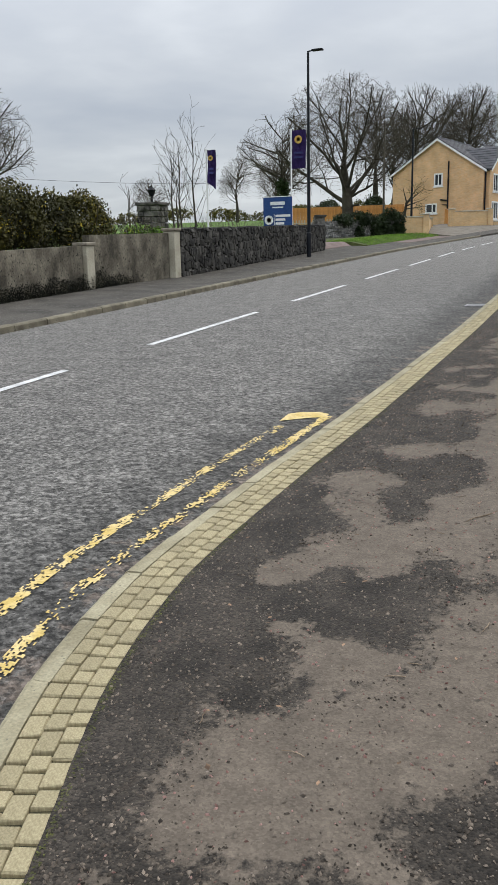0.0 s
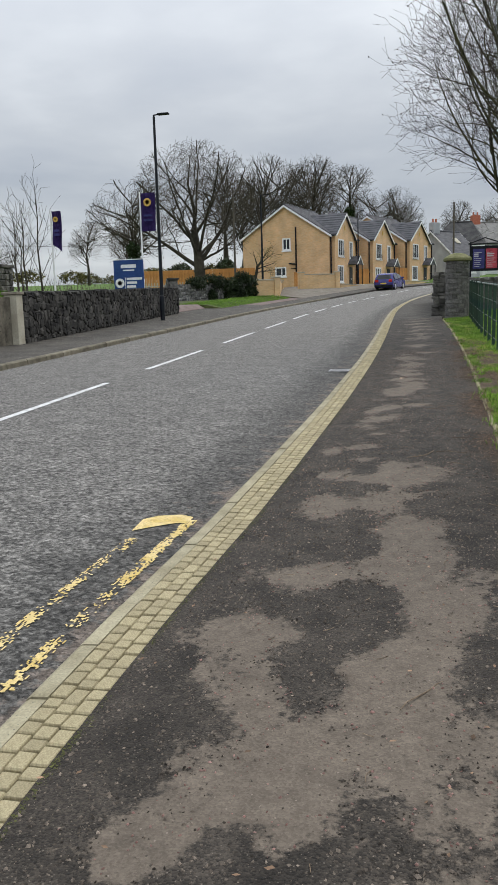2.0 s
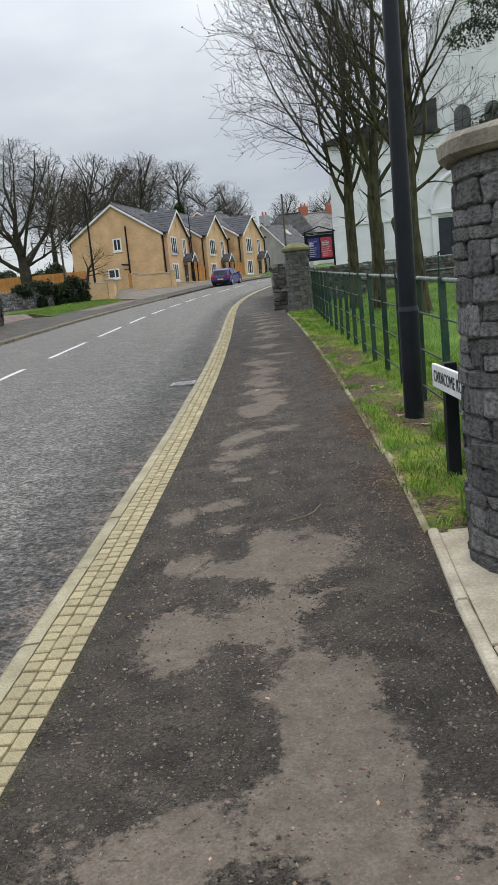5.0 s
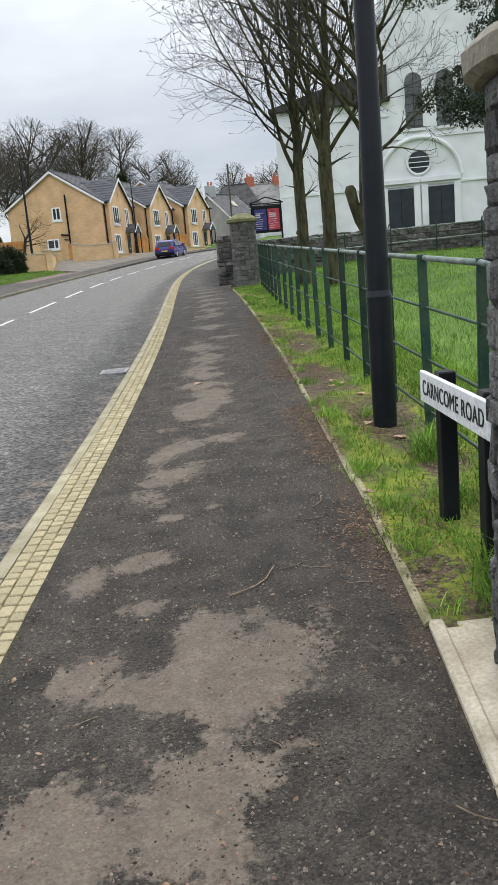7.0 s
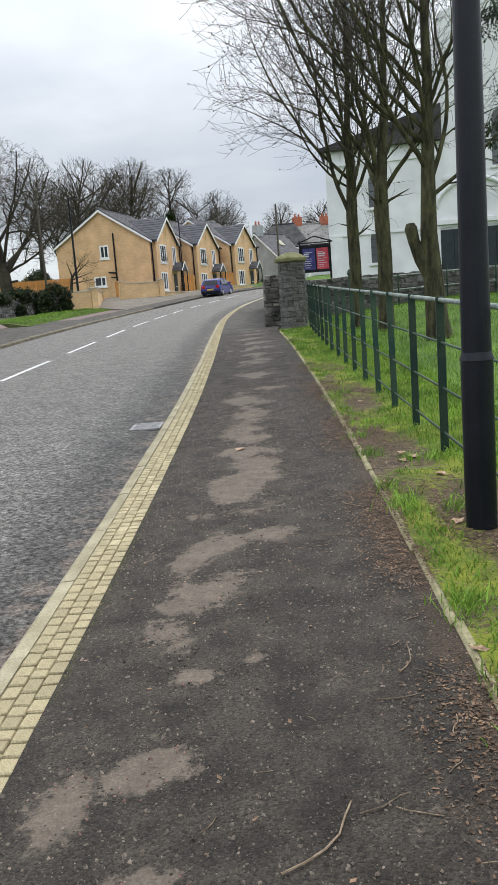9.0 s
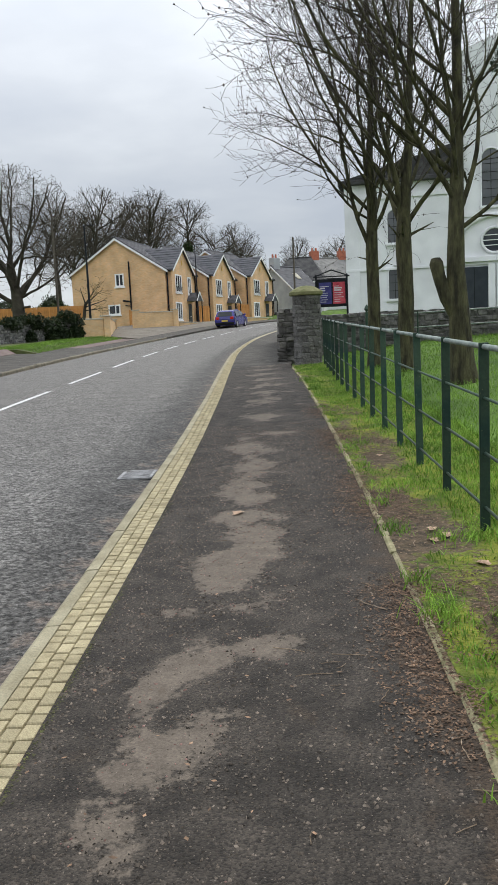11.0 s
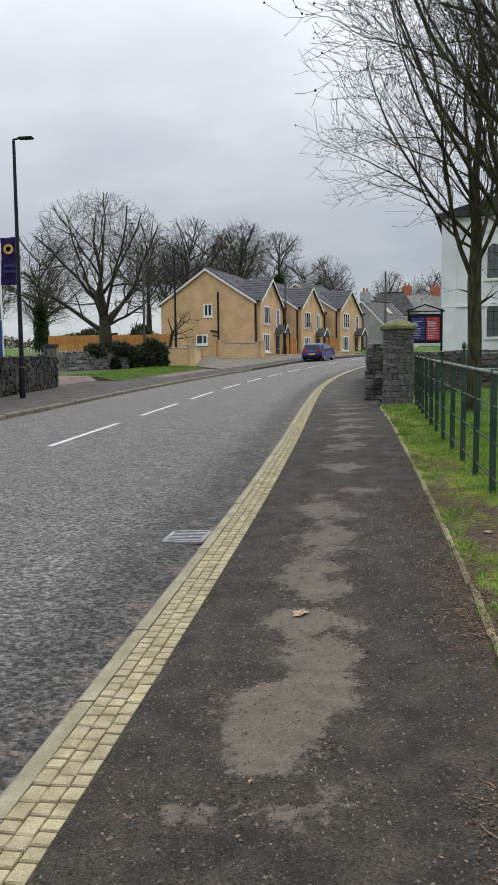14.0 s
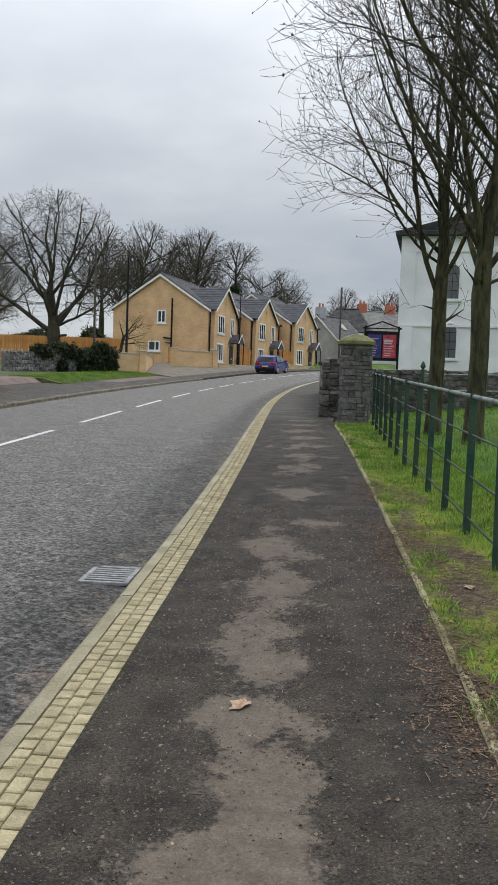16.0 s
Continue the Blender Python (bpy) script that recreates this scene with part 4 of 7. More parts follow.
# ---- green railing ----
def rail_tube(pts, n=8):
    verts, faces = [], []
    for p, r in pts:
        verts += [(p.x + r * math.cos(6.2832 * i / n), p.y, p.z + r * math.sin(6.2832 * i / n)) for i in range(n)]
    for k in range(len(pts) - 1):
        faces += [(k * n + i, k * n + (i + 1) % n, (k + 1) * n + (i + 1) % n, (k + 1) * n + i) for i in range(n)]
    return verts, faces


def railing():
    n = 19
    ys = [7.87 + 1.12 * i for i in range(n)]
    def px(y):
        return lerp_table(y, [(6, 0.95), (22, 0.98), (29, 1.1)])
    e = empty("railing", pose(0, 0, 0), "green painted steel railing with flat posts and four rails", "fence")
    bm0 = bmesh.new()
    box(bm0, -0.011, 0.011, -0.032, 0.032, -0.25, 1.225, 0.004)
    me = bpy.data.meshes.new("post")
    bm0.to_mesh(me); bm0.free()
    me.materials.append(M["fence_green"])
    rnd = random.Random(5)
    for y in ys:
        ob = new("post", me)
        ob.parent = e
        z = ground_z(0.9, y)
        ob.matrix_basis = pose(px(y), y, z, rnd.uniform(-0.8, 0.8), rnd.uniform(-0.8, 0.8), 90 + rnd.uniform(-8, 8))
    for k, (h, r) in enumerate(((1.20, 0.019), (0.88, 0.010), (0.53, 0.010), (0.18, 0.010))):
        v, f = rail_tube([(Vector((px(y), y, ground_z(0.9, y) + h)), r) for y in [6.6] + ys + [28.9]])
        m = M["rail_pale"] if k == 0 else M["fence_green"]
        part("rail", mesh_from("rail", v, f, m, True), m, e)


railing()


# ---- bare trees ----
def tubes(paths, rmin, sides):
    verts, faces = [], []
    for pts in paths:
        rings = []
        for i, (p, r) in enumerate(pts):
            d = (pts[min(i + 1, len(pts) - 1)][0] - pts[max(i - 1, 0)][0]).normalized()
            a = d.orthogonal().normalized()
            b = d.cross(a)
            k = len(verts)
            r = max(r, rmin)
            for s in range(sides):
                t = 6.2832 * s / sides
                verts.append(tuple(p + a * (r * math.cos(t)) + b * (r * math.sin(t))))
            rings.append(k)
        for k0, k1 in zip(rings, rings[1:]):
            # line the rings up so that the skin does not twist
            best = min(range(sides), key=lambda o: (Vector(verts[k0]) - Vector(verts[k1 + o])).length)
            for s in range(sides):
                faces.append((k0 + s, k0 + (s + 1) % sides, k1 + (s + 1 + best) % sides, k1 + (s + best) % sides))
    return verts, faces


def grow_branch(rnd, out, p, d, length, r, level, o):
    """One long axis that bends upwards, and the shoots that leave it in turn. out: (level, [(place, radius)])."""
    seg = max(o["seg"], length / 14)
    n = max(2, int(length / seg))
    pts, turn = [(p.copy(), r)], rnd.uniform(0, 6.28)
    top = min(level, len(o["up"])) - 1
    for i in range(n):
        f = (i + 1) / n
        w = o["wob"] * (0.6 if level == 1 else 1.0 + 0.15 * level)
        d = (d + Vector((rnd.gauss(0, w), rnd.gauss(0, w), rnd.gauss(0, w) * 0.7 + o["up"][top] * seg))).normalized()
        q = p + d * seg
        if o["head"] is not None:
            c, rad = o["head"]
            fx = Vector(((q.x - c[0]) / rad[0], (q.y - c[1]) / rad[1], (q.z - c[2]) / rad[2]))
            if fx.length > 1.0 + 0.08 * rnd.random():
                break
        p = q
        rr = r * (1 - (1 - o["taper"]) * f)
        pts.append((p.copy(), rr))
        if level < o["levels"] and f > o["bare"][min(level, len(o["bare"])) - 1] and rnd.random() < o["side"]:
            turn += 2.4 + rnd.uniform(-0.5, 0.5)
            ax = Matrix.Rotation(turn, 3, d) @ d.orthogonal().normalized()
            a = o["spread"] * rnd.uniform(0.7, 1.25)
            dd = (d * math.cos(a) + ax * math.sin(a)).normalized()
            ll = (length * (1 - 0.75 * f) * o["shrink"] + o["least"]) * rnd.uniform(0.7, 1.25)
            grow_branch(rnd, out, p, dd, ll, rr * rnd.uniform(0.42, 0.66), level + 1, o)
    if len(pts) > 1:
        out.append((level, pts))


def bare_tree(name, x, y, label, seed, bark, twig, trunk, limbs, group="", rmin=0.004, z=None, scale=1.0, **options):
    """trunk: (place, radius) from the foot up. limbs: (start along the trunk 0..1, way, length, radius). Heights from the foot."""
    o = dict(levels=4, spread=0.7, shrink=0.6, up=(0.12, 0.1, 0.05), wob=0.09, taper=0.2, side=0.7, head=None, bare=(0.2, 0.15, 0.1), least=0.15, seg=0.2, buds=0.0)
    o.update(options)
    rnd = random.Random(seed)
    e = empty(name, pose(x, y, (ground_z(x, y) if z is None else z), 0, 0, 0), label, "tree", group)
    e.scale = (scale, scale, scale)
    tr = [(Vector(p), r) for p, r in trunk]
    out = []
    for f, way, length, r in limbs:
        k = f * (len(tr) - 1)
        i = min(int(k), len(tr) - 2)
        p = tr[i][0].lerp(tr[i + 1][0], k - i)
        one = []
        grow_branch(rnd, one, p, Vector(way).normalized(), length, r, 1, o)
        if one:
            v, fc = tubes([pts for lv, pts in one if lv <= 2], rmin, 7)
            part("limb", mesh_from("limb", v, fc, bark, True), bark, e)
            out += [t for t in one if t[0] > 2]
    v, fc = tubes([tr], rmin, 14)
    part("trunk", mesh_from("trunk", v, fc, bark, True), bark, e)
    v, fc = tubes([pts for lv, pts in out], rmin, 3)
    tagged(part("crown", mesh_from("crown", v, fc, twig), twig, e), kind="stuff")
    if o["buds"]:
        v, fc = [], []
        for lv, pts in out:
            if rnd.random() > o["buds"]:
                continue
            c, k, b = pts[-1][0], len(v), rnd.uniform(0.009, 0.02)
            v += [tuple(c + Vector(t) * b) for t in ((1, 0, 0), (0, 1, 0), (-1, 0, 0), (0, -1, 0), (0, 0, 1.5), (0, 0, -1.2))]
            fc += [(k + i, k + (i + 1) % 4, k + 4) for i in range(4)] + [(k + (i + 1) % 4, k + i, k + 5) for i in range(4)]
        tagged(part("budding", mesh_from("budding", v, fc, twig), twig, e), kind="stuff")
    return e


def fan(seed, n, lo, hi, length, r, f=(0.8, 1.0), toward=None, share=0.0):
    """Limbs round a trunk's head, some of them leaning one way."""
    rnd = random.Random(seed)
    res = []
    for i in range(n):
        az = 6.283 * i / n + rnd.uniform(-0.35, 0.35)
        if toward is not None and rnd.random() < share:
            az = toward + rnd.uniform(-0.7, 0.7)
        el = radians(rnd.uniform(lo, hi))
        res.append((rnd.uniform(*f), (math.cos(az) * math.cos(el), math.sin(az) * math.cos(el), math.sin(el)), length * rnd.uniform(0.8, 1.2), r * rnd.uniform(0.75, 1.1)))
    return res


# three street trees on the lawn, cut back long ago and grown up again
NEAR = dict(bark=M["bark"], twig=M["twig"], group="trees on the lawn", levels=5, rmin=0.0034, spread=0.66, shrink=0.52, up=(0.15, 0.16, 0.2, 0.3, 0.3), wob=0.11, side=0.68, taper=0.16,
            bare=(0.14, 0.1, 0.08, 0.1), least=0.12, seg=0.19, buds=0.22)
bare_tree("street_tree", 2.06, 25.9, "slim bare tree with mossy bark on the lawn", 41, head=((-0.7, 0, 7.4), (4.7, 4.0, 5.4)),
          trunk=[((0, 0, -0.3), 0.2), ((0, 0, 0.3), 0.155), ((0.02, 0, 1.4), 0.14), ((0.0, 0, 2.6), 0.135), ((0.03, 0, 3.4), 0.11), ((0.0, 0, 4.6), 0.08), ((0.08, 0, 6.0), 0.055), ((0.05, 0, 8.0), 0.025)],
          limbs=[(0.42, (-0.4, -0.1, 0.9), 5.6, 0.055), (0.4, (-0.9, -0.25, 0.12), 0.5, 0.03), (0.37, (0.75, 0.1, 0.5), 0.7, 0.04), (0.48, (0.45, -0.3, 0.9), 4.0, 0.05), (0.5, (-0.35, -0.35, 1.0), 5.2, 0.055),
                 (0.52, (0.25, 0.5, 1.0), 4.2, 0.05), (0.57, (-0.7, 0.2, 0.8), 5.0, 0.045), (0.62, (0.6, 0.1, 1.0), 3.6, 0.04), (0.66, (-0.7, -0.3, 0.8), 4.6, 0.04), (0.72, (0.1, -0.5, 1.0), 3.4, 0.035),
                 (0.76, (-0.7, 0.2, 0.9), 3.8, 0.03), (0.54, (-0.8, 0.1, 0.55), 4.6, 0.03), (0.82, (-0.4, -0.4, 1.0), 3.0, 0.028), (0.86, (0.4, 0.2, 1.0), 2.6, 0.028)], **NEAR)
bare_tree("street_tree", 2.45, 24.0, "bare tree with a knotted head of limbs on the lawn", 42, head=((-0.8, 0, 7.4), (5.0, 4.0, 5.4)),
          trunk=[((0, 0, -0.3), 0.22), ((0, 0, 0.3), 0.17), ((0.03, 0, 1.5), 0.155), ((0.0, 0, 2.5), 0.16), ((0.02, 0, 3.1), 0.13), ((0.14, 0, 4.4), 0.085), ((0.2, 0, 6.0), 0.06), ((0.3, 0, 8.0), 0.028)],
          limbs=[(0.52, (-0.3, -0.15, 1.0), 5.6, 0.07), (0.5, (0.55, -0.25, 0.85), 4.4, 0.055), (0.49, (-0.3, 0.5, 0.9), 4.4, 0.055), (0.46, (0.8, 0.1, 0.35), 0.9, 0.04), (0.57, (-0.65, -0.4, 0.9), 6.1, 0.05),
                 (0.6, (0.35, 0.3, 1.0), 4.2, 0.045), (0.64, (-0.65, 0.1, 0.9), 5.0, 0.042), (0.7, (0.5, -0.4, 0.9), 3.6, 0.036), (0.72, (-0.8, -0.3, 0.75), 5.8, 0.036), (0.8, (0.2, 0.4, 1.0), 3.0, 0.03),
                 (0.44, (-0.6, -0.5, 0.5), 0.7, 0.035), (0.45, (-0.2, -0.8, 0.4), 0.8, 0.03), (0.82, (-0.7, 0.1, 0.9), 3.4, 0.03), (0.76, (-0.3, -0.7, 0.9), 3.8, 0.032)], **NEAR)
bare_tree("street_tree", 2.75, 20.6, "bare forked tree with a cut stub on the lawn", 43, head=((-0.9, 0, 7.2), (5.0, 4.4, 5.2)),
          trunk=[((0.1, 0, -0.3), 0.28), ((0.04, 0, 0.3), 0.2), ((0.0, 0, 1.0), 0.17), ((-0.05, 0, 1.8), 0.145), ((-0.02, 0, 3.0), 0.115), ((0.02, 0, 4.4), 0.085), ((0.0, 0, 6.0), 0.06), ((0.05, 0, 8.0), 0.028)],
          limbs=[(0.34, (-0.38, -0.1, 1.0), 5.6, 0.08), (0.55, (-0.6, -0.35, 0.9), 4.8, 0.05), (0.52, (0.5, 0.2, 0.9), 4.2, 0.048), (0.58, (-0.1, -0.6, 0.9), 4.2, 0.045), (0.62, (-0.75, 0.2, 0.75), 5.2, 0.042),
                 (0.66, (0.5, -0.4, 0.9), 3.6, 0.04), (0.7, (-0.55, -0.5, 0.9), 4.4, 0.036), (0.76, (0.2, 0.5, 1.0), 3.4, 0.034), (0.8, (-0.8, -0.1, 0.7), 5.8, 0.032), (0.5, (0.8, -0.2, 0.55), 2.4, 0.04),
                 (0.64, (-0.8, -0.5, 0.7), 5.6, 0.038), (0.74, (-0.9, 0.2, 0.6), 6.0, 0.034), (0.6, (-0.9, -0.2, 0.6), 6.1, 0.045), (0.68, (-0.85, 0.05, 0.75), 5.9, 0.042)], **NEAR)


def cut_stub():
    e = [o for o in scene.objects if o.name.startswith("street_tree") and "stub" in str(o["label"] if "label" in o else "")][0]
    v, f = tubes([[(Vector((-0.02, 0, 1.05)), 0.13), (Vector((-0.2, 0, 1.38)), 0.12), (Vector((-0.31, 0.02, 1.7)), 0.1), (Vector((-0.36, 0, 1.92)), 0.11), (Vector((-0.37, 0, 2.0)), 0.07), (Vector((-0.37, 0, 2.01)), 0.005)]], 0.004, 12)
    part("cut_stub", mesh_from("cut_stub", v, f, M["bark"], True), M["bark"], e)


cut_stub()

# the great round-headed tree behind the ivy wall
FAR = dict(bark=M["bark_far"], twig=M["twig_far"])
bare_tree("great_tree", -16.9, 62.5, "great bare spreading tree behind the ivy wall", 36, z=2.2, rmin=0.0085, levels=4, spread=0.9, shrink=0.45, up=(0.05, 0.03, 0.02, 0.0), wob=0.2, side=0.86, taper=0.2, seg=0.3,
          bare=(0.2, 0.1, 0.08, 0.1), least=0.75, head=((-0.3, 0.0, 7.0), (5.0, 5.0, 4.7)),
          trunk=[((0, 0, -0.3), 0.7), ((0, 0, 0.5), 0.5), ((-0.05, 0, 1.5), 0.44), ((-0.1, 0, 2.6), 0.40), ((-0.15, 0, 3.4), 0.34), ((-0.4, 0, 5.2), 0.24), ((-0.3, 0, 6.6), 0.15), ((-0.75, 0, 8.6), 0.07), ((-0.5, 0, 10.6), 0.02)],
          limbs=[(0.17, (0.42, 0.05, 0.9), 8.5, 0.25), (0.4, (0.7, 0.1, 0.75), 8.5, 0.17), (0.36, (-0.8, -0.1, 0.6), 8.5, 0.17), (0.5, (0.4, -0.5, 0.8), 8.5, 0.13), (0.5, (-0.45, 0.6, 0.85), 8.5, 0.13), (0.46, (0.2, 0.8, 0.6), 7.8, 0.12),
                 (0.44, (-0.3, -0.85, 0.6), 7.8, 0.12), (0.56, (-0.6, -0.2, 0.9), 8.5, 0.13), (0.6, (0.55, 0.2, 0.95), 7.8, 0.12), (0.34, (0.95, -0.2, 0.28), 6.5, 0.09), (0.33, (-1.0, 0.2, 0.2), 6.8, 0.09),
                 (0.68, (0.3, -0.4, 1.0), 7.0, 0.09), (0.7, (-0.5, 0.3, 1.0), 6.8, 0.09), (0.8, (0.35, 0.2, 1.0), 4.9, 0.06), (0.82, (-0.4, -0.3, 1.0), 4.7, 0.05), (0.42, (0.8, 0.5, 0.5), 7.3, 0.1)], **FAR)

# the wood behind the houses, and the trees across the field
WOOD = dict(group="trees of the wood", levels=4, spread=0.75, shrink=0.56, up=(0.05, 0.06, 0.02, 0.0), wob=0.13, side=0.72, taper=0.22, seg=0.42, bare=(0.2, 0.1, 0.1), least=0.5, rmin=0.014)
wood = bare_tree("bare_tree", -15.5, 118, "bare tree in the wood behind the houses", 33, head=((0, 0, 9), (5.2, 5.2, 7.6)),
                 trunk=[((0, 0, -1), 0.5), ((0.1, 0, 2.5), 0.4), ((0.0, 0, 5), 0.33), ((0.3, 0, 9), 0.16), ((-0.2, 0, 12), 0.06), ((0.0, 0, 14.5), 0.015)], limbs=fan(8, 20, 20, 72, 7.0, 0.11, (0.4, 0.88)), **WOOD, **FAR)
wood2 = bare_tree("bare_tree", -24, 112, "bare spreading tree in the wood behind the houses", 34, head=((0, 0, 8), (6, 6, 6.6)),
                  trunk=[((0, 0, -1), 0.5), ((-0.1, 0, 2.5), 0.42), ((0.1, 0, 4.2), 0.36), ((-0.3, 0, 7.5), 0.17), ((0.2, 0, 10.5), 0.06), ((0, 0, 12.8), 0.015)], limbs=fan(9, 20, 12, 68, 7.0, 0.12, (0.38, 0.88)), **WOOD, **FAR)
slim = bare_tree("bare_tree", -10.6, 121, "slender bare tree with an ivy-clad trunk behind the houses", 35, head=((0.3, 0, 11.5), (4.6, 4.6, 4.6)),
                 trunk=[((0, 0, -1), 0.4), ((0.1, 0, 5), 0.32), ((0.2, 0, 9.5), 0.2), ((0.1, 0, 12), 0.12), ((0.3, 0, 15), 0.04)], limbs=fan(10, 14, 20, 65, 4.8, 0.075, (0.6, 0.95)), **dict(WOOD, side=0.8), **FAR)
rnd = random.Random(77)
for x, y, s, src in ((-19.5, 116, 1.0, wood2), (-28.5, 120, 0.95, wood), (-7, 124, 0.8, wood2), (-12.5, 128, 0.8, wood2), (-4.0, 130, 0.72, wood), (-19.6, 104, 0.85, wood), (-14, 108, 0.85, wood),
                     (-34, 96, 0.55, wood), (-40, 110, 0.55, wood2), (-50, 120, 0.55, wood), (-64, 118, 0.5, wood2), (-28.4, 80, 0.7, wood2), (-36.8, 45.5, 0.58, wood), (12.5, 150, 0.75, wood2), (20, 156, 0.8, wood), (16, 165, 0.8, wood2), (6, 160, 0.7, wood), (25, 150, 0.75, wood2)):
    c = copy_thing(src, pose(x, y, ground_z(min(x, -14), y) - 0.3 if x < 0 else rise(y) + 0.3, 0, 0, rnd.uniform(0, 360)))
    c.scale = (s * 1.12, s * 1.12, s * 1.15)
    c["label"] = "bare tree beyond the houses and the field"

# young trees in the hedge by the rendered wall
for x, y, h, sd in ((-15.3, 32.0, 4.9, 51), (-16.6, 33.0, 3.5, 52), (-15.9, 31.2, 4.1, 53), (-18.4, 32.0, 3.1, 54), (-16.2, 32.5, 4.3, 55)):
    bare_tree("sapling", x, y, "thin bare sapling behind the stone wall", sd, group="saplings", rmin=0.0055, levels=3, spread=0.6, shrink=0.5, up=(0.3, 0.2, 0.1), wob=0.05, side=0.55, least=0.1, z=ground_z(x, y),
              trunk=[((0, 0, -0.2), 0.05), ((0.05, 0, h * 0.3), 0.042), ((-0.03, 0, h * 0.6), 0.03), ((0.05, 0, h * 0.85), 0.02), ((0.0, 0, h), 0.008)],
              limbs=fan(sd, 9, 35, 65, h * 0.34, 0.016, (0.2, 0.9)), **FAR)


# ---- brick houses ----
def window(parent, face, a, z, w, h, mullions=(0.5,), sill=True):
    """A white framed window. face(a, z, out) maps along the wall, up and outwards."""
    def bb(a0, a1, z0, z1, o0, o1):
        p, q = face(a0, z0, o0), face(a1, z1, o1)
        return boxed(min(p[0], q[0]), max(p[0], q[0]), min(p[1], q[1]), max(p[1], q[1]), min(p[2], q[2]), max(p[2], q[2]))
    t = 0.12
    win = part("window", bb(a - w / 2 + t * 0.5, a + w / 2 - t * 0.5, z + t * 0.5, z + h - t * 0.5, -0.02, 0.012), M["glass"], parent, "white framed window with dark glass")
    part("frame_top", bb(a - w / 2, a + w / 2, z + h - t, z + h, -0.02, 0.045), M["white_trim"], win)
    part("frame_bottom", bb(a - w / 2, a + w / 2, z, z + t, -0.02, 0.045), M["white_trim"], win)
    for e0 in (a - w / 2, a + w / 2 - t):
        part("frame_side", bb(e0, e0 + t, z + t, z + h - t, -0.02, 0.045), M["white_trim"], win)
    for f in mullions:
        c = a - w / 2 + w * f
        part("mullion", bb(c - 0.045, c + 0.045, z + t, z + h - t, -0.02, 0.04), M["white_trim"], win)
    if sill:
        part("sill", bb(a - w / 2 - 0.08, a + w / 2 + 0.08, z - 0.12, z, -0.02, 0.09), M["white_trim"], win)
    return win


def roof_slab(pa, pb, pc, pd, thick):
    """A sloping slab over four corners."""
    bm = bmesh.new()
    top = [bm.verts.new(p) for p in (pa, pb, pc, pd)]
    low = [bm.verts.new((p[0], p[1], p[2] - thick)) for p in (pa, pb, pc, pd)]
    bm.faces.new(top); bm.faces.new(low)
    for i in range(4):
        bm.faces.new((top[i], top[(i + 1) % 4], low[(i + 1) % 4], low[i]))
    return bm


def tile_courses(e, name, eave_a, eave_b, ridge_a, ridge_b, n, material, label=""):
    """A roof slope of overlapping tile courses."""
    bm = bmesh.new()
    ea, eb, ra, rb = (Vector(p) for p in (eave_a, eave_b, ridge_a, ridge_b))
    for i in range(n):
        f0, f1 = i / n, min(1.0, (i + 1.15) / n)
        up0, up1 = Vector((0, 0, 0.045)), Vector((0, 0, 0.005))
        a0, b0 = ea.lerp(ra, f0), eb.lerp(rb, f0)
        a1, b1 = ea.lerp(ra, f1), eb.lerp(rb, f1)
        vs = [bm.verts.new(p) for p in (a0 + up0, b0 + up0, b1 + up1, a1 + up1)]
        bm.faces.new(vs)
        lo = [bm.verts.new(p) for p in (a0 - Vector((0, 0, 0.02)), b0 - Vector((0, 0, 0.02)))]
        bm.faces.new((vs[0], vs[1], lo[1], lo[0]))
    return tagged(part(name, bm, material, e, label), kind="stuff")


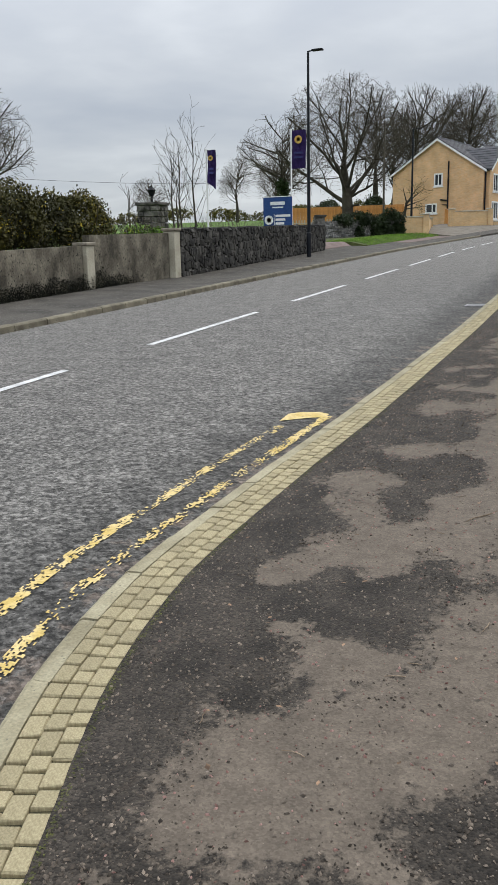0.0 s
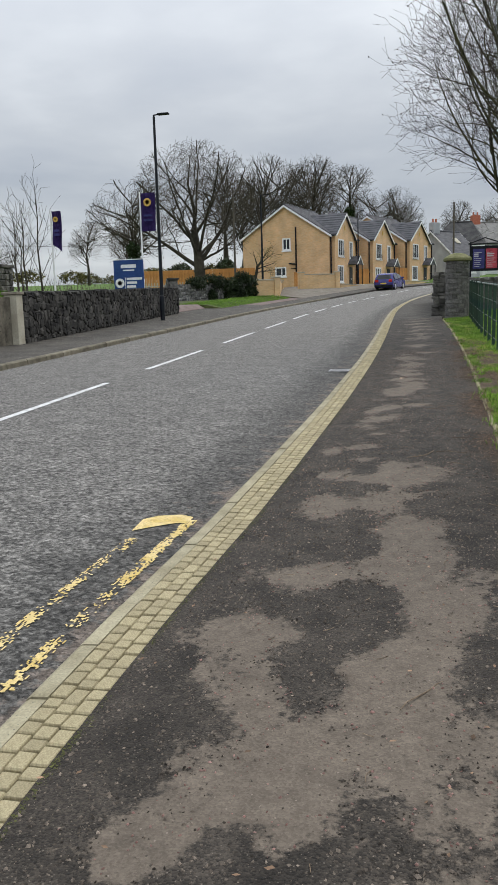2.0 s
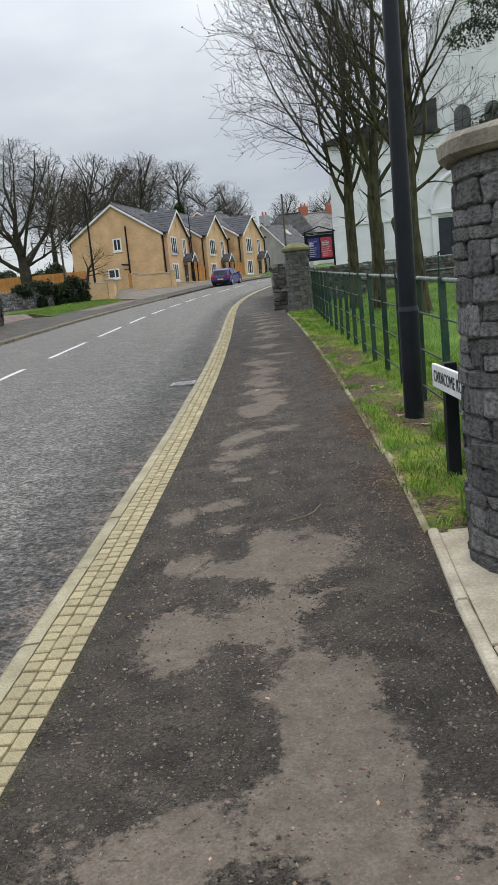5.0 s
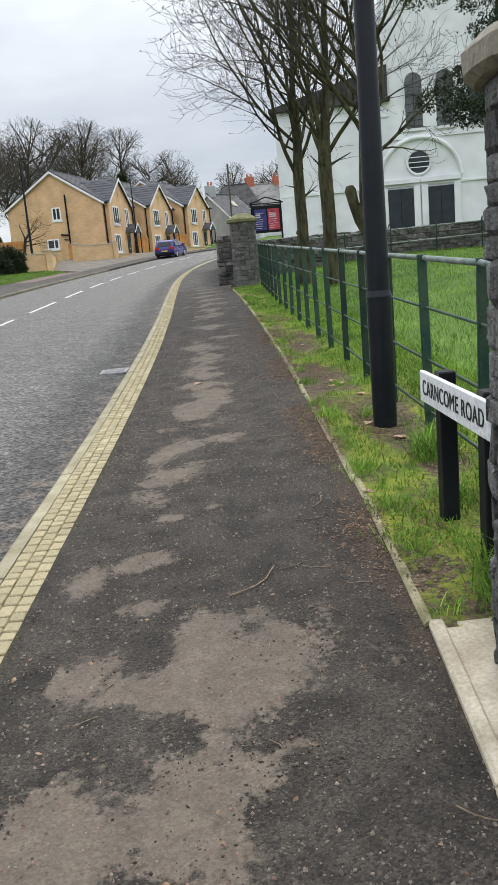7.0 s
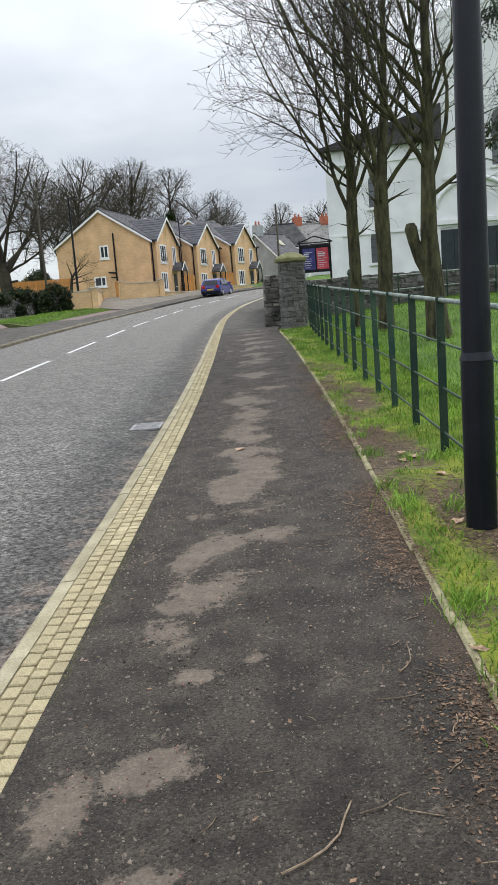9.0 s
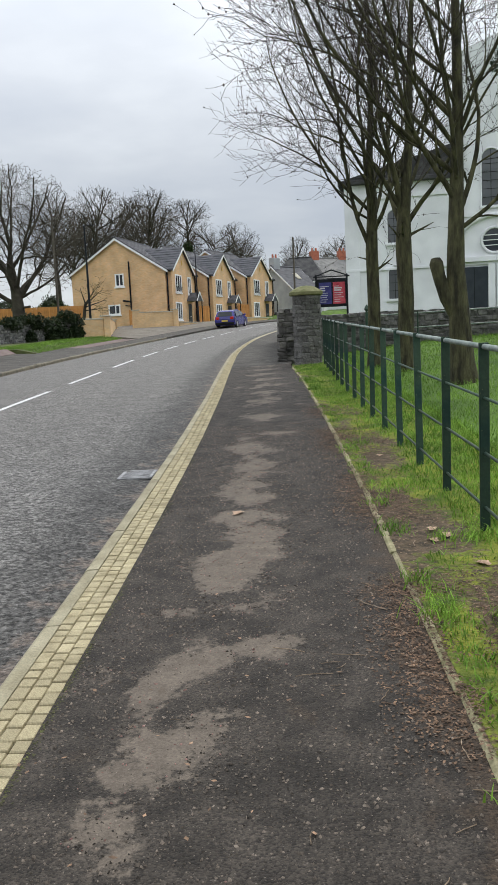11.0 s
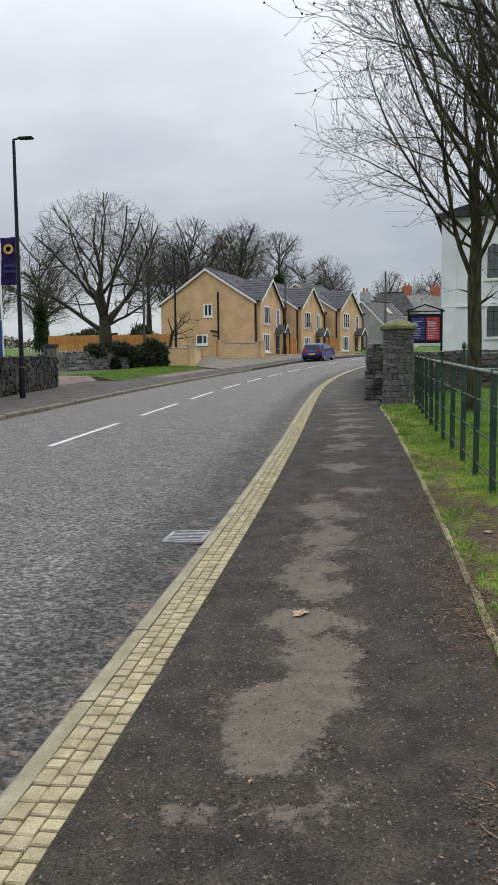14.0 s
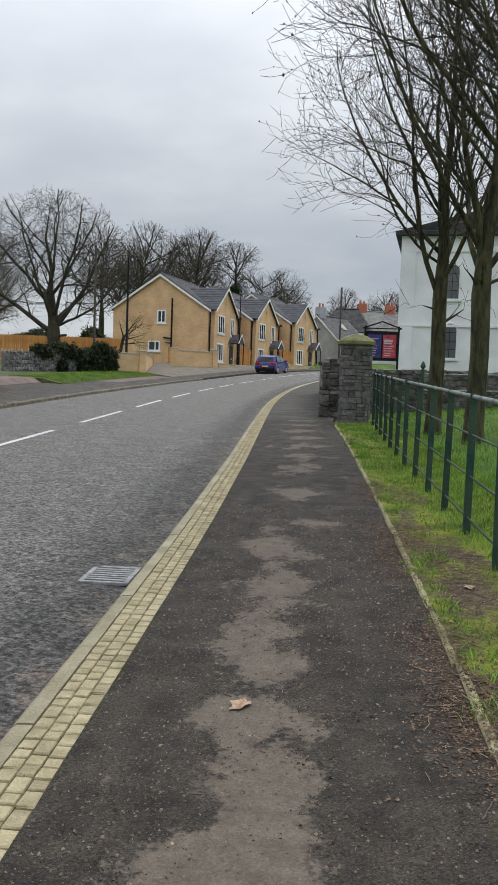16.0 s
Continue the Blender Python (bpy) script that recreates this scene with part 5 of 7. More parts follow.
def house_block(x, y, z, heading, length, label, near_gable):
    e = empty("brick_house", pose(x, y, z, 0, 0, -heading), label, "house", "brick houses")
    W, EV, RG, L = 9.0, 5.1, 8.0, length
    w = part("wall", prism([(-W, -1.0), (0, -1.0), (0, EV), (-W / 2, RG - 0.12), (-W, EV)], 0, L), M["brick"], e)
    map_metres(w)
    # main roof
    for nm, x0, x1 in (("roof", 0.3, -W / 2), ("roof", -W - 0.3, -W / 2)):
        zl = EV - 0.3 * (RG - EV) / (W / 2)
        part(nm, roof_slab((x0, -0.2, zl + 0.06), (x0, L + 0.1, zl + 0.06), (x1, L + 0.1, RG + 0.06), (x1, -0.2, RG + 0.06), 0.16), M["tiles"], e)
        tile_courses(e, "tiling", (x0, -0.22, zl + 0.07), (x0, L + 0.12, zl + 0.07), (x1, -0.22, RG + 0.07), (x1, L + 0.12, RG + 0.07), 17, M["tiles"])
        part("bargeboard", roof_slab((x0, -0.26, zl), (x0, -0.2, zl), (x1, -0.2, RG), (x1, -0.26, RG), 0.2), M["white_trim"], e, "white bargeboard")
    part("ridge_tiles", tubed((-W / 2, -0.2, RG + 0.06), (-W / 2, L + 0.1, RG + 0.06), 0.11, 0.11, 8), M["tiles"], e)
    # front bay with its own gable
    b0, b1, bx, bap = 0.35, 6.2, 0.45, 7.15
    mid = (b0 + b1) / 2
    bay = part("bay", prism_x([(b0, -1.0), (b1, -1.0), (b1, EV - 0.05), (mid, bap - 0.1), (b0, EV - 0.05)], -2.0, bx), M["brick"], e)
    map_metres(bay)
    back = -(bap - EV) / (RG - EV) * W / 2 - 0.15
    for ya in (b0 - 0.22, b1 + 0.22):
        zl = EV - 0.22 * (bap - EV) / (mid - b0)
        part("bay_roof", roof_slab((bx + 0.22, ya, zl + 0.05), (0.15, ya, zl + 0.05), (back, mid, bap + 0.05), (bx + 0.22, mid, bap + 0.05), 0.13), M["tiles"], e)
        tile_courses(e, "bay_tiling", (bx + 0.24, ya, zl + 0.07), (0.1, ya, zl + 0.07), (bx + 0.24, mid, bap + 0.07), (back, mid, bap + 0.07), 9, M["tiles"])
        part("bay_bargeboard", roof_slab((bx + 0.22, ya, zl), (bx + 0.27, ya, zl), (bx + 0.27, mid, bap), (bx + 0.22, mid, bap), 0.18), M["white_trim"], e, "white bargeboard")
    part("roundel", boxed(bx + 0.002, bx + 0.04, mid - 0.14, mid + 0.14, 5.55, 6.0, 0.01), M["gold"], e, "pale plaque under the gable")
    front = lambda a, zz, o: (bx + o, a, zz)
    window(e, front, 2.1, 3.05, 1.7, 1.6, (0.32, 0.68))
    window(e, front, 1.9, 0.6, 1.7, 1.6, (0.32, 0.68))
    window(e, front, 5.2, 3.0, 1.0, 1.6, (0.5,))
    for k in range(7):
        part("balcony_bar", boxed(bx + 0.09, bx + 0.11, 1.25 + 0.28 * k, 1.27 + 0.28 * k, 2.95, 3.6), M["black_plastic"], e)
    # porch with a small black pitched roof
    part("porch_roof", prism_x([(4.2, 2.35), (6.0, 2.35), (5.1, 3.15)], bx + 0.0, bx + 1.0), M["tiles"], e)
    for ya, yb in ((4.15, 5.1), (6.05, 5.1)):
        part("porch_trim", roof_slab((bx + 1.0, ya, 2.4), (bx + 1.05, ya, 2.4), (bx + 1.05, yb, 3.22), (bx + 1.0, yb, 3.22), 0.12), M["white_trim"], e)
    part("porch_post", boxed(bx + 0.9, bx + 0.98, 4.25, 4.33, -0.2, 2.36), M["black_plastic"], e)
    part("porch_post", boxed(bx + 0.9, bx + 0.98, 5.87, 5.95, -0.2, 2.36), M["black_plastic"], e)
    door = part("door", boxed(bx, bx + 0.05, 4.65, 5.55, -0.1, 2.1), M["door_dark"], e, "dark front door")
    part("letter_box", boxed(bx + 0.05, bx + 0.07, 4.95, 5.25, 0.9, 0.98), M["white_trim"], door)
    # rainwater pipes and gutter
    part("downpipe", tubed((0.12, 0.12, -0.5), (0.12, 0.12, EV - 0.1), 0.07, 0.07, 8), M["black_plastic"], e)
    part("downpipe", tubed((0.12, L - 0.2, -0.5), (0.12, L - 0.2, EV - 0.1), 0.07, 0.07, 8), M["black_plastic"], e)
    part("gutter", tubed((0.34, -0.2, EV - 0.2), (0.34, b0, EV - 0.2), 0.07, 0.07, 8), M["black_plastic"], e)
    part("gutter", tubed((0.34, b1 + 0.2, EV - 0.2), (0.34, L, EV - 0.2), 0.07, 0.07, 8), M["black_plastic"], e)
    if near_gable:
        side = lambda a, zz, o: (a, -o, zz)
        window(e, side, -4.35, 3.75, 0.85, 1.15, (0.5,))
        window(e, side, -5.0, 1.3, 1.15, 0.9, (0.6,))
        part("soil_pipe", tubed((-3.35, -0.1, -0.5), (-3.35, -0.1, 5.9), 0.075, 0.075, 8), M["black_plastic"], e)
        part("soil_branch", tubed((-4.1, -0.1, 2.5), (-3.35, -0.1, 2.4), 0.07, 0.07, 8), M["black_plastic"], e)
        part("soil_branch", tubed((-3.9, -0.1, 2.05), (-3.35, -0.1, 2.0), 0.04, 0.04, 8), M["black_plastic"], e)
    return e


house_block(-9.0, 80.0, 3.15, 13, 8.3, "two-storey buff brick house with a plain gable side", True)
house_block(-5.95, 88.3, 3.15, 17, 8.3, "two-storey buff brick house in the middle of the row", False)
house_block(-2.35, 96.3, 3.5, 21, 8.3, "two-storey buff brick house at the end of the row", False)


# ---- white church hall ----
def arched_window(e, a, z, w, h):
    """A tall round-headed window of leaded panes, set in a white surround."""
    r, n = w / 2, 12
    out = [(a - r, z), (a + r, z)] + [(a + r * math.cos(math.pi * k / n), z + h - r + r * math.sin(math.pi * k / n)) for k in range(n + 1)]
    win = part("window", prism(out, -0.03, 0.03), M["leaded_glass"], e, "tall round-headed window with dark leaded glass")
    bm = bmesh.new()
    for p, q in zip(out[1:], out[2:] + out[:1]):
        tube(bm, (p[0], -0.03, p[1]), (q[0], -0.03, q[1]), 0.045, 0.045, 6)
    part("surround", bm, M["white_wall"], win)
    part("glazing_bar", boxed(a - 0.012, a + 0.012, -0.045, -0.03, z, z + h), M["void"], win)
    for k in range(1, int(h / 0.4)):
        part("glazing_bar", boxed(a - r, a + r, -0.045, -0.03, z + 0.4 * k - 0.01, z + 0.4 * k + 0.01), M["void"], win)
    part("sill", boxed(a - r - 0.08, a + r + 0.08, -0.1, 0.0, z - 0.14, z, 0.01), M["white_wall"], win)
    return win


def church():
    e = empty("church", pose(3.95, 50, 1.7, 0, 0, -9) @ Matrix.Translation((-3.95, 0, 0)), "white painted church hall with dark doors and a round window", "church")
    part("wall", prism([(3.95, -1), (26, -1), (26, 7.5), (3.95, 7.5)], 0, 16), M["white_wall"], e)
    part("upper_front", prism([(9.8, 7.5), (26, 7.5), (26, 13.5), (17.9, 16.5), (9.8, 13.5)], 0.05, 16), M["white_wall"], e)
    part("cornice", boxed(3.6, 9.9, -0.3, 16.3, 7.5, 7.72, 0.03), M["slate"], e)
    part("roof", prism([(3.65, 7.72), (9.8, 7.72), (9.8, 9.3)], -0.1, 16.2), M["slate"], e)
    part("band", boxed(3.9, 26.05, -0.07, 0.0, 3.2, 3.33, 0.01), M["white_wall"], e)
    part("eaves_band", boxed(3.9, 9.8, -0.07, 0.0, 6.75, 6.95, 0.01), M["white_wall"], e)
    part("upper_band", boxed(9.75, 26.05, -0.07, 0.0, 5.55, 5.75, 0.01), M["white_wall"], e)
    part("corner_strip", boxed(3.89, 4.6, -0.06, 0.0, -0.6, 7.5, 0.01), M["white_wall"], e)
    for c in (10.25, 12.33):
        d = part("door", boxed(c - 0.66, c + 0.66, -0.1, 0.0, -0.3, 3.1, 0.01), M["door_dark"], e, "dark slate blue door")
        # thin black strip on the door's face, painted as shade between leaves
        part("door_gap", boxed(c - 0.012, c + 0.012, -0.108, -0.1, -0.3, 3.05), M["void"], d)
        for s in (-0.84, 0.84):
            part("pilaster", boxed(c + s - 0.17, c + s + 0.17, -0.16, 0.0, -0.6, 3.2, 0.015), M["white_wall"], e)
        part("lintel", boxed(c - 1.03, c + 1.03, -0.2, 0.0, 3.34, 3.6, 0.015), M["white_wall"], e)
    bm = bmesh.new()
    for k in range(18):
        a0, a1 = math.pi * k / 18, math.pi * (k + 1) / 18
        tube(bm, (11.3 + 2.1 * math.cos(a0), -0.06, 3.6 + 2.0 * math.sin(a0)), (11.3 + 2.1 * math.cos(a1), -0.06, 3.6 + 2.0 * math.sin(a1)), 0.11, 0.11, 8)
    part("arch", bm, M["white_wall"], e)
    cx, cz = 11.25, 4.37
    win = part("round_window", tubed((cx, -0.04, cz), (cx, 0.02, cz), 0.56, 0.56, 28), M["glass"], e, "round window with glazing bars")
    for k in (-0.25, 0.0, 0.25):
        w = math.sqrt(0.31 - k * k)
        part("glazing_bar", boxed(cx - w, cx + w, -0.07, -0.03, cz + k - 0.02, cz + k + 0.02), M["white_trim"], win)
    bm = bmesh.new()
    for k in range(24):
        a0, a1 = 2 * math.pi * k / 24, 2 * math.pi * (k + 1) / 24
        tube(bm, (cx + 0.62 * math.cos(a0), -0.05, cz + 0.62 * math.sin(a0)), (cx + 0.62 * math.cos(a1), -0.05, cz + 0.62 * math.sin(a1)), 0.07, 0.07, 6)
    part("round_frame", bm, M["white_wall"], win)
    side = lambda a, zz, o: (a, -o, zz)
    for a in (11.1, 12.67, 14.3):
        arched_window(e, a, 6.05, 0.95, 2.75)
    for z in (1.75, 4.55):
        arched_window(e, 6.35, z, 0.7, 1.65)
    for xx in (9.2, 14.0):
        part("handrail", tubed((xx, -0.9, 0.6), (xx + 0.35, -0.4, 1.35), 0.03, 0.03, 6), M["black_plastic"], e)


church()
rubble_wall("wall_forecourt", 1.2, 32.4, 26, 32.4, 0.4, lambda f: 2.32, "low grey rubble wall in front of the church", 15, "stone_deep", (0.10, 0.18, 0.15, 0.45))
rubble_wall("wall_end", 0.0, 31.25, 0.62, 31.25, 0.34, lambda f: 2.5, "dark end of the rubble wall beside the pillar", 17, "stone_dark", (0.10, 0.2, 0.12, 0.3))


def forecourt_railing():
    e = empty("forecourt_railing", pose(0, 31.6, 0), "dark green pipe railing before the church wall", "fence")
    for k in range(8):
        x = 2.6 + 1.5 * k
        z = ground_z(x, 31.6)
        part("post", tubed((x, 0, z - 0.2), (x, 0, z + 0.95), 0.025, 0.025, 8), M["fence_green"], e)
    for h in (0.5, 0.92):
        part("rail", tubed((2.6, 0, ground_z(3.5, 31.6) + h), (13.1, 0, ground_z(6, 31.6) + h), 0.02, 0.02, 8), M["rail_pale"], e)
    part("gate_post", tubed((2.6, -0.1, ground_z(2.6, 31.5) - 0.2), (2.6, -0.1, 2.4), 0.05, 0.05, 10), M["fence_green"], e)
    part("finial", lathe([(0.02, 2.55), (0.075, 2.62), (0.05, 2.7), (0.01, 2.76)], 10), M["fence_green"], e).matrix_basis = pose(2.6, -0.1, -0.15)


forecourt_railing()
rubble_wall("wall_road_side", 0.32, 31.4, 0.32, 46, 0.4, lambda f: 2.42 + 0.45 * f, "dark rubble wall beyond the pillar along the pavement", 16, "stone_dark", (0.10, 0.2, 0.15, 0.4))


# ---- kerb side: stones, setts, edging, drain ----
def kerb_line():
    joints = [0.3]
    while joints[-1] < 52:
        y = joints[-1]
        joints.append(2.55 + 0.4575 * round((y - 2.55) / 0.4575 + 1) if y < 4.5 else y + 0.915)
    k = empty("kerb_right", pose(0, 0, 0), "pale concrete kerb of separate stones", "kerb", kind="structure")
    rnd = random.Random(9)
    for a, b in zip(joints, joints[1:]):
        bm = bmesh.new()
        g = 0.006
        n = 3 if b - a > 0.6 else 2
        rings = []
        dz = rnd.uniform(-0.004, 0.004)
        for i in range(n + 1):
            y = a + g + (b - a - 2 * g) * i / n
            u, z = kerb_u(y) + bend(y), rise(y) + pave_h(kerb_u(y)) + dz
            rings.append([bm.verts.new(c) for c in ((u, y, z - 0.25), (u, y, z - 0.045), (u + 0.02, y, z - 0.012), (u + 0.04, y, z), (u + 0.107, y, z + 0.003), (u + 0.107, y, z - 0.25))])
        for p, q in zip(rings, rings[1:]):
            for j in range(6):
                bm.faces.new((p[j], p[(j + 1) % 6], q[(j + 1) % 6], q[j]))
        bm.faces.new(rings[0]); bm.faces.new(rings[-1])
        part("kerb_stone", bm, M["kerb"], k)
    behind = strip("kerb_behind", M["kerb"], lambda y: [(kerb_u(y), pave_h(-1.7) - 0.03), (kerb_u(y) + 0.03, pave_h(-1.7)), (kerb_u(y) + 0.325, pave_h(-1.4))], -60, 0.3, 0.5)
    tagged(behind, "pale concrete kerb where the walk begins", "kerb", kind="structure")
    bed = strip("sett_bed", M["joint"], lambda y: [(kerb_u(y) + 0.05, pave_h(kerb_u(y)) - 0.012), (kerb_u(y) + 0.335, pave_h(kerb_u(y) + 0.33) - 0.009)], 0.25, 52, 0.15)
    tagged(bed, "mossy dark joints under the setts", "joint", kind="structure")
    far = strip("kerb_beyond", M["kerb"], lambda y: [(kerb_u(y), pave_h(-1.7) - 0.1), (kerb_u(y) + 0.03, pave_h(-1.7)), (kerb_u(y) + 0.32, pave_h(-1.45))], 52, 110, 1.0)
    tagged(far, "pale kerb further up the road", "kerb", kind="structure")


def sett_shape(seed):
    """A tumbled sett of unit length and width, its top edges rounded."""
    rnd = random.Random(seed)
    j = lambda: rnd.uniform(-0.03, 0.03)
    v = []
    for s, z in ((0.5, -0.05), (0.5, -0.006), (0.455, 0.0)):
        v += [(-s + j(), -s + j(), z), (s + j(), -s + j(), z), (s + j(), s + j(), z), (-s + j(), s + j(), z)]
    v.append((j(), j(), 0.002))
    f = [(a * 4 + i, a * 4 + (i + 1) % 4, a * 4 + 4 + (i + 1) % 4, a * 4 + 4 + i) for a in (0, 1) for i in range(4)]
    f += [(8 + i, 8 + (i + 1) % 4, 12) for i in range(4)]
    return v, f


def setts():
    shapes = [sett_shape(k) for k in range(8)]
    meshes = [mesh_from("sett", v, f, M["sett"]) for v, f in shapes]
    row = empty("sett_band", pose(0, 0, 0), "band of tumbled buff concrete setts behind the kerb", "paving", kind="structure")
    rnd = random.Random(19)
    rest_v, rest_f, count = [], [], 0
    lanes = []
    for lane in range(3):
        y = 0.35 + 0.03 * lane
        while y < 51.5:
            d = rnd.choice((0.075, 0.085, 0.1, 0.115)) + rnd.uniform(-0.006, 0.006)
            lanes.append((lane, y + d / 2, d))
            y += d
    lanes.sort(key=lambda t: t[1])
    w = 0.0725
    for lane, y, d in lanes:
        u = kerb_u(y) + 0.112 + w * (lane + 0.5)
        slope = (kerb_u(y + 0.05) - kerb_u(y - 0.05) + bend(y + 0.05) - bend(y - 0.05)) / 0.1
        m = (Matrix.Translation((u + bend(y), y, rise(y) + pave_h(u) + 0.003 + rnd.uniform(-0.0015, 0.0015))) @ Matrix.Rotation(-math.atan(slope), 4, "Z")
             @ Matrix.Rotation(rnd.uniform(-0.012, 0.012), 4, "X") @ Matrix.Diagonal((w - 0.007, d - 0.009, 1, 1)))
        k = rnd.randrange(8)
        if 1.2 < y and count < 300:
            ob = new("sett", meshes[k])
            ob.parent = row
            ob.matrix_basis = m
            count += 1
        else:
            n = len(rest_v)
            rest_v += [tuple(m @ Vector(c)) for c in shapes[k][0]]
            rest_f += [tuple(i + n for i in fc) for fc in shapes[k][1]]
    tagged(part("setts_beyond", mesh_from("setts_beyond", rest_v, rest_f, M["sett"]), M["sett"], row), kind="stuff")


def edging():
    k = empty("path_edging", pose(0, 0, 0), "narrow pale concrete edging between path and verge", "edging", kind="structure")
    y = 2.0
    rnd = random.Random(4)
    while y < 28:
        d = 0.91
        a, b = y + 0.004, y + d - 0.004
        w = 0.05 if y > 7.2 else 0.058
        bm = bmesh.new()
        rings = []
        tilt, dz, dx = rnd.uniform(-0.006, 0.006), rnd.uniform(-0.003, 0.005), rnd.uniform(-0.004, 0.004)
        for i in range(4):
            yy = a + (b - a) * i / 3
            u, z = edge_u(yy) + dx + tilt * (i - 1.5), rise(yy) + pave_h(0.3) + (0.017 if y > 7.2 else 0.022) + dz
            rings.append([bm.verts.new(c) for c in ((u, yy, z - 0.2), (u, yy, z - 0.012), (u + 0.012, yy, z), (u + w - 0.012, yy, z), (u + w, yy, z - 0.012), (u + w, yy, z - 0.2))])
        for p, q in zip(rings, rings[1:]):
            for j in range(6):
                bm.faces.new((p[j], p[(j + 1) % 6], q[(j + 1) % 6], q[j]))
        bm.faces.new(rings[0]); bm.faces.new(rings[-1])
        part("edging_stone", bm, M["edging"] if y > 7.2 else M["apron"], k)
        y += d


def entrance_apron():
    a = strip("entrance_apron", M["apron"], lambda y: [(edge_u(y) + 0.055, pave_h(0.3) + 0.016), (1.6, pave_h(0.3) + 0.035)], 6.15, 7.44, 0.2)
    tagged(a, "pale concrete round the pillar's foot", "paving", kind="structure")
    b = strip("driveway", M["joint"], lambda y: [(edge_u(y) + 0.055, pave_h(0.3) + 0.006), (6.0, pave_h(0.3) + 0.05)], 1.0, 6.15, 0.5)
    tagged(b, "driveway of pale block paving", "driveway", kind="structure")
    bm = bmesh.new()
    box(bm, -0.098, 0.098, -0.048, 0.048, -0.04, 0.012, 0.006)
    me = bpy.data.meshes.new("paver")
    bm.to_mesh(me); bm.free()
    me.materials.append(M["apron"])
    for i in range(14):
        for j in range(11):
            y = 6.09 - 0.1 * i
            x = edge_u(y) + 0.16 + 0.2 * j + (0.1 if i % 2 else 0.0)
            ob = new("paver", me)
            ob.parent = b
            ob.matrix_basis = pose(x, y, rise(y) + pave_h(0.3) + 0.004)


def gully():
    x0, x1, y0, y1 = -1.985, -1.66, 15.53, 16.0
    z = ground_z(-1.82, 15.76) + 0.006
    e = empty("drain_grate", pose(0, 0, 0), "worn iron drain grate in the gutter", "drain")
    # no real depth: a black plate whose colour stands for the pit's shade
    part("pit", boxed(x0, x1, y0, y1, z - 0.012, z - 0.002), M["void"], e)
    for a, b, c, d in ((x0 - 0.02, x1 + 0.02, y0 - 0.02, y0 + 0.02), (x0 - 0.02, x1 + 0.02, y1 - 0.02, y1 + 0.02), (x0 - 0.02, x0 + 0.015, y0 + 0.02, y1 - 0.02), (x1 - 0.015, x1 + 0.02, y0 + 0.02, y1 - 0.02)):
        part("rim", boxed(a, b, c, d, z - 0.015, z + 0.006, 0.002), M["iron"], e)
    for k in range(6):
        yy = y0 + 0.075 + 0.064 * k
        part("bar", boxed(x0 + 0.015, x1 - 0.015, yy - 0.016, yy + 0.016, z - 0.012, z + 0.005, 0.002), M["iron"], e)


kerb_line()
edging()
entrance_apron()
gully()


# ---- street sign ----
def street_sign():
    e = empty("street_sign", pose(0.57, 8.2, ground_z(0.55, 8.2)), "white street name plate on two black posts", "street sign")
    # letters face the road: across the plate runs from far to near
    for yy in (0.28, -0.34):
        part("post", boxed(-0.005, 0.075, yy - 0.045, yy + 0.045, -0.3, 0.755, 0.006), M["black_plastic"], e)
    plate = part("plate", boxed(-0.03, -0.005, -0.52, 0.50, 0.585, 0.735, 0.003), M["sign_white"], e)
    cu = bpy.data.curves.new("lettering", "FONT")
    cu.body, cu.size, cu.extrude, cu.align_x, cu.align_y = "CARNCOME ROAD", 0.106, 0.001, "CENTER", "CENTER"
    cu.space_character = 1.1
    t = new("lettering", cu)
    bpy.context.view_layer.update()
    me = bpy.data.meshes.new_from_object(t)
    bpy.data.objects.remove(t)
    me.materials.clear()
    me.materials.append(M["ink"])
    ob = part("lettering", me, M["ink"], plate)
    ob.matrix_basis = Matrix(((0, 0, -1, -0.0325), (-1, 0, 0, -0.01), (0, 1, 0, 0.659), (0, 0, 0, 1))) @ Matrix.Diagonal((0.92, 1, 1, 1))


street_sign()


# ---- church notice board ----
def notice_board():
    e = empty("notice_board", pose(2.62, 44, 2.42), "black framed notice board with a blue and a red poster", "notice board")
    for x in (-0.82, 0.8):
        part("post", boxed(x - 0.05, x + 0.05, -0.05, 0.05, -1.8, 2.4, 0.01), M["black_plastic"], e)
    part("board", boxed(-0.78, 0.76, -0.02, 0.03, 0.7, 2.15, 0.01), M["black_plastic"], e)
    a = part("poster", boxed(-0.68, -0.02, -0.035, -0.021, 0.85, 1.98), M["poster_blue"], e, "blue poster with white lines")
    b = part("poster", boxed(0.06, 0.70, -0.035, -0.021, 0.85, 1.98), M["poster_red"], e, "red poster with white lines")
    rnd = random.Random(3)
    for host, x0 in ((a, -0.62), (b, 0.12)):
        for k in range(8):
            w = rnd.uniform(0.25, 0.5)
            hh = 0.075 if k in (5, 6) else 0.03
            part("text_bar", boxed(x0, x0 + w, -0.039, -0.0352, 0.95 + 0.115 * k, 0.95 + 0.115 * k + hh), M["poster_print"], host)
    for s in (-1, 1):
        part("canopy_bar", tubed((0, 0, 2.62), (s * 0.95, 0, 2.28), 0.035, 0.035, 8), M["black_plastic"], e)
    e.scale = (0.84, 0.84, 0.84)
    part("canopy_bar", tubed((-0.95, 0, 2.28), (0.95, 0, 2.28), 0.03, 0.03, 8), M["black_plastic"], e)


notice_board()


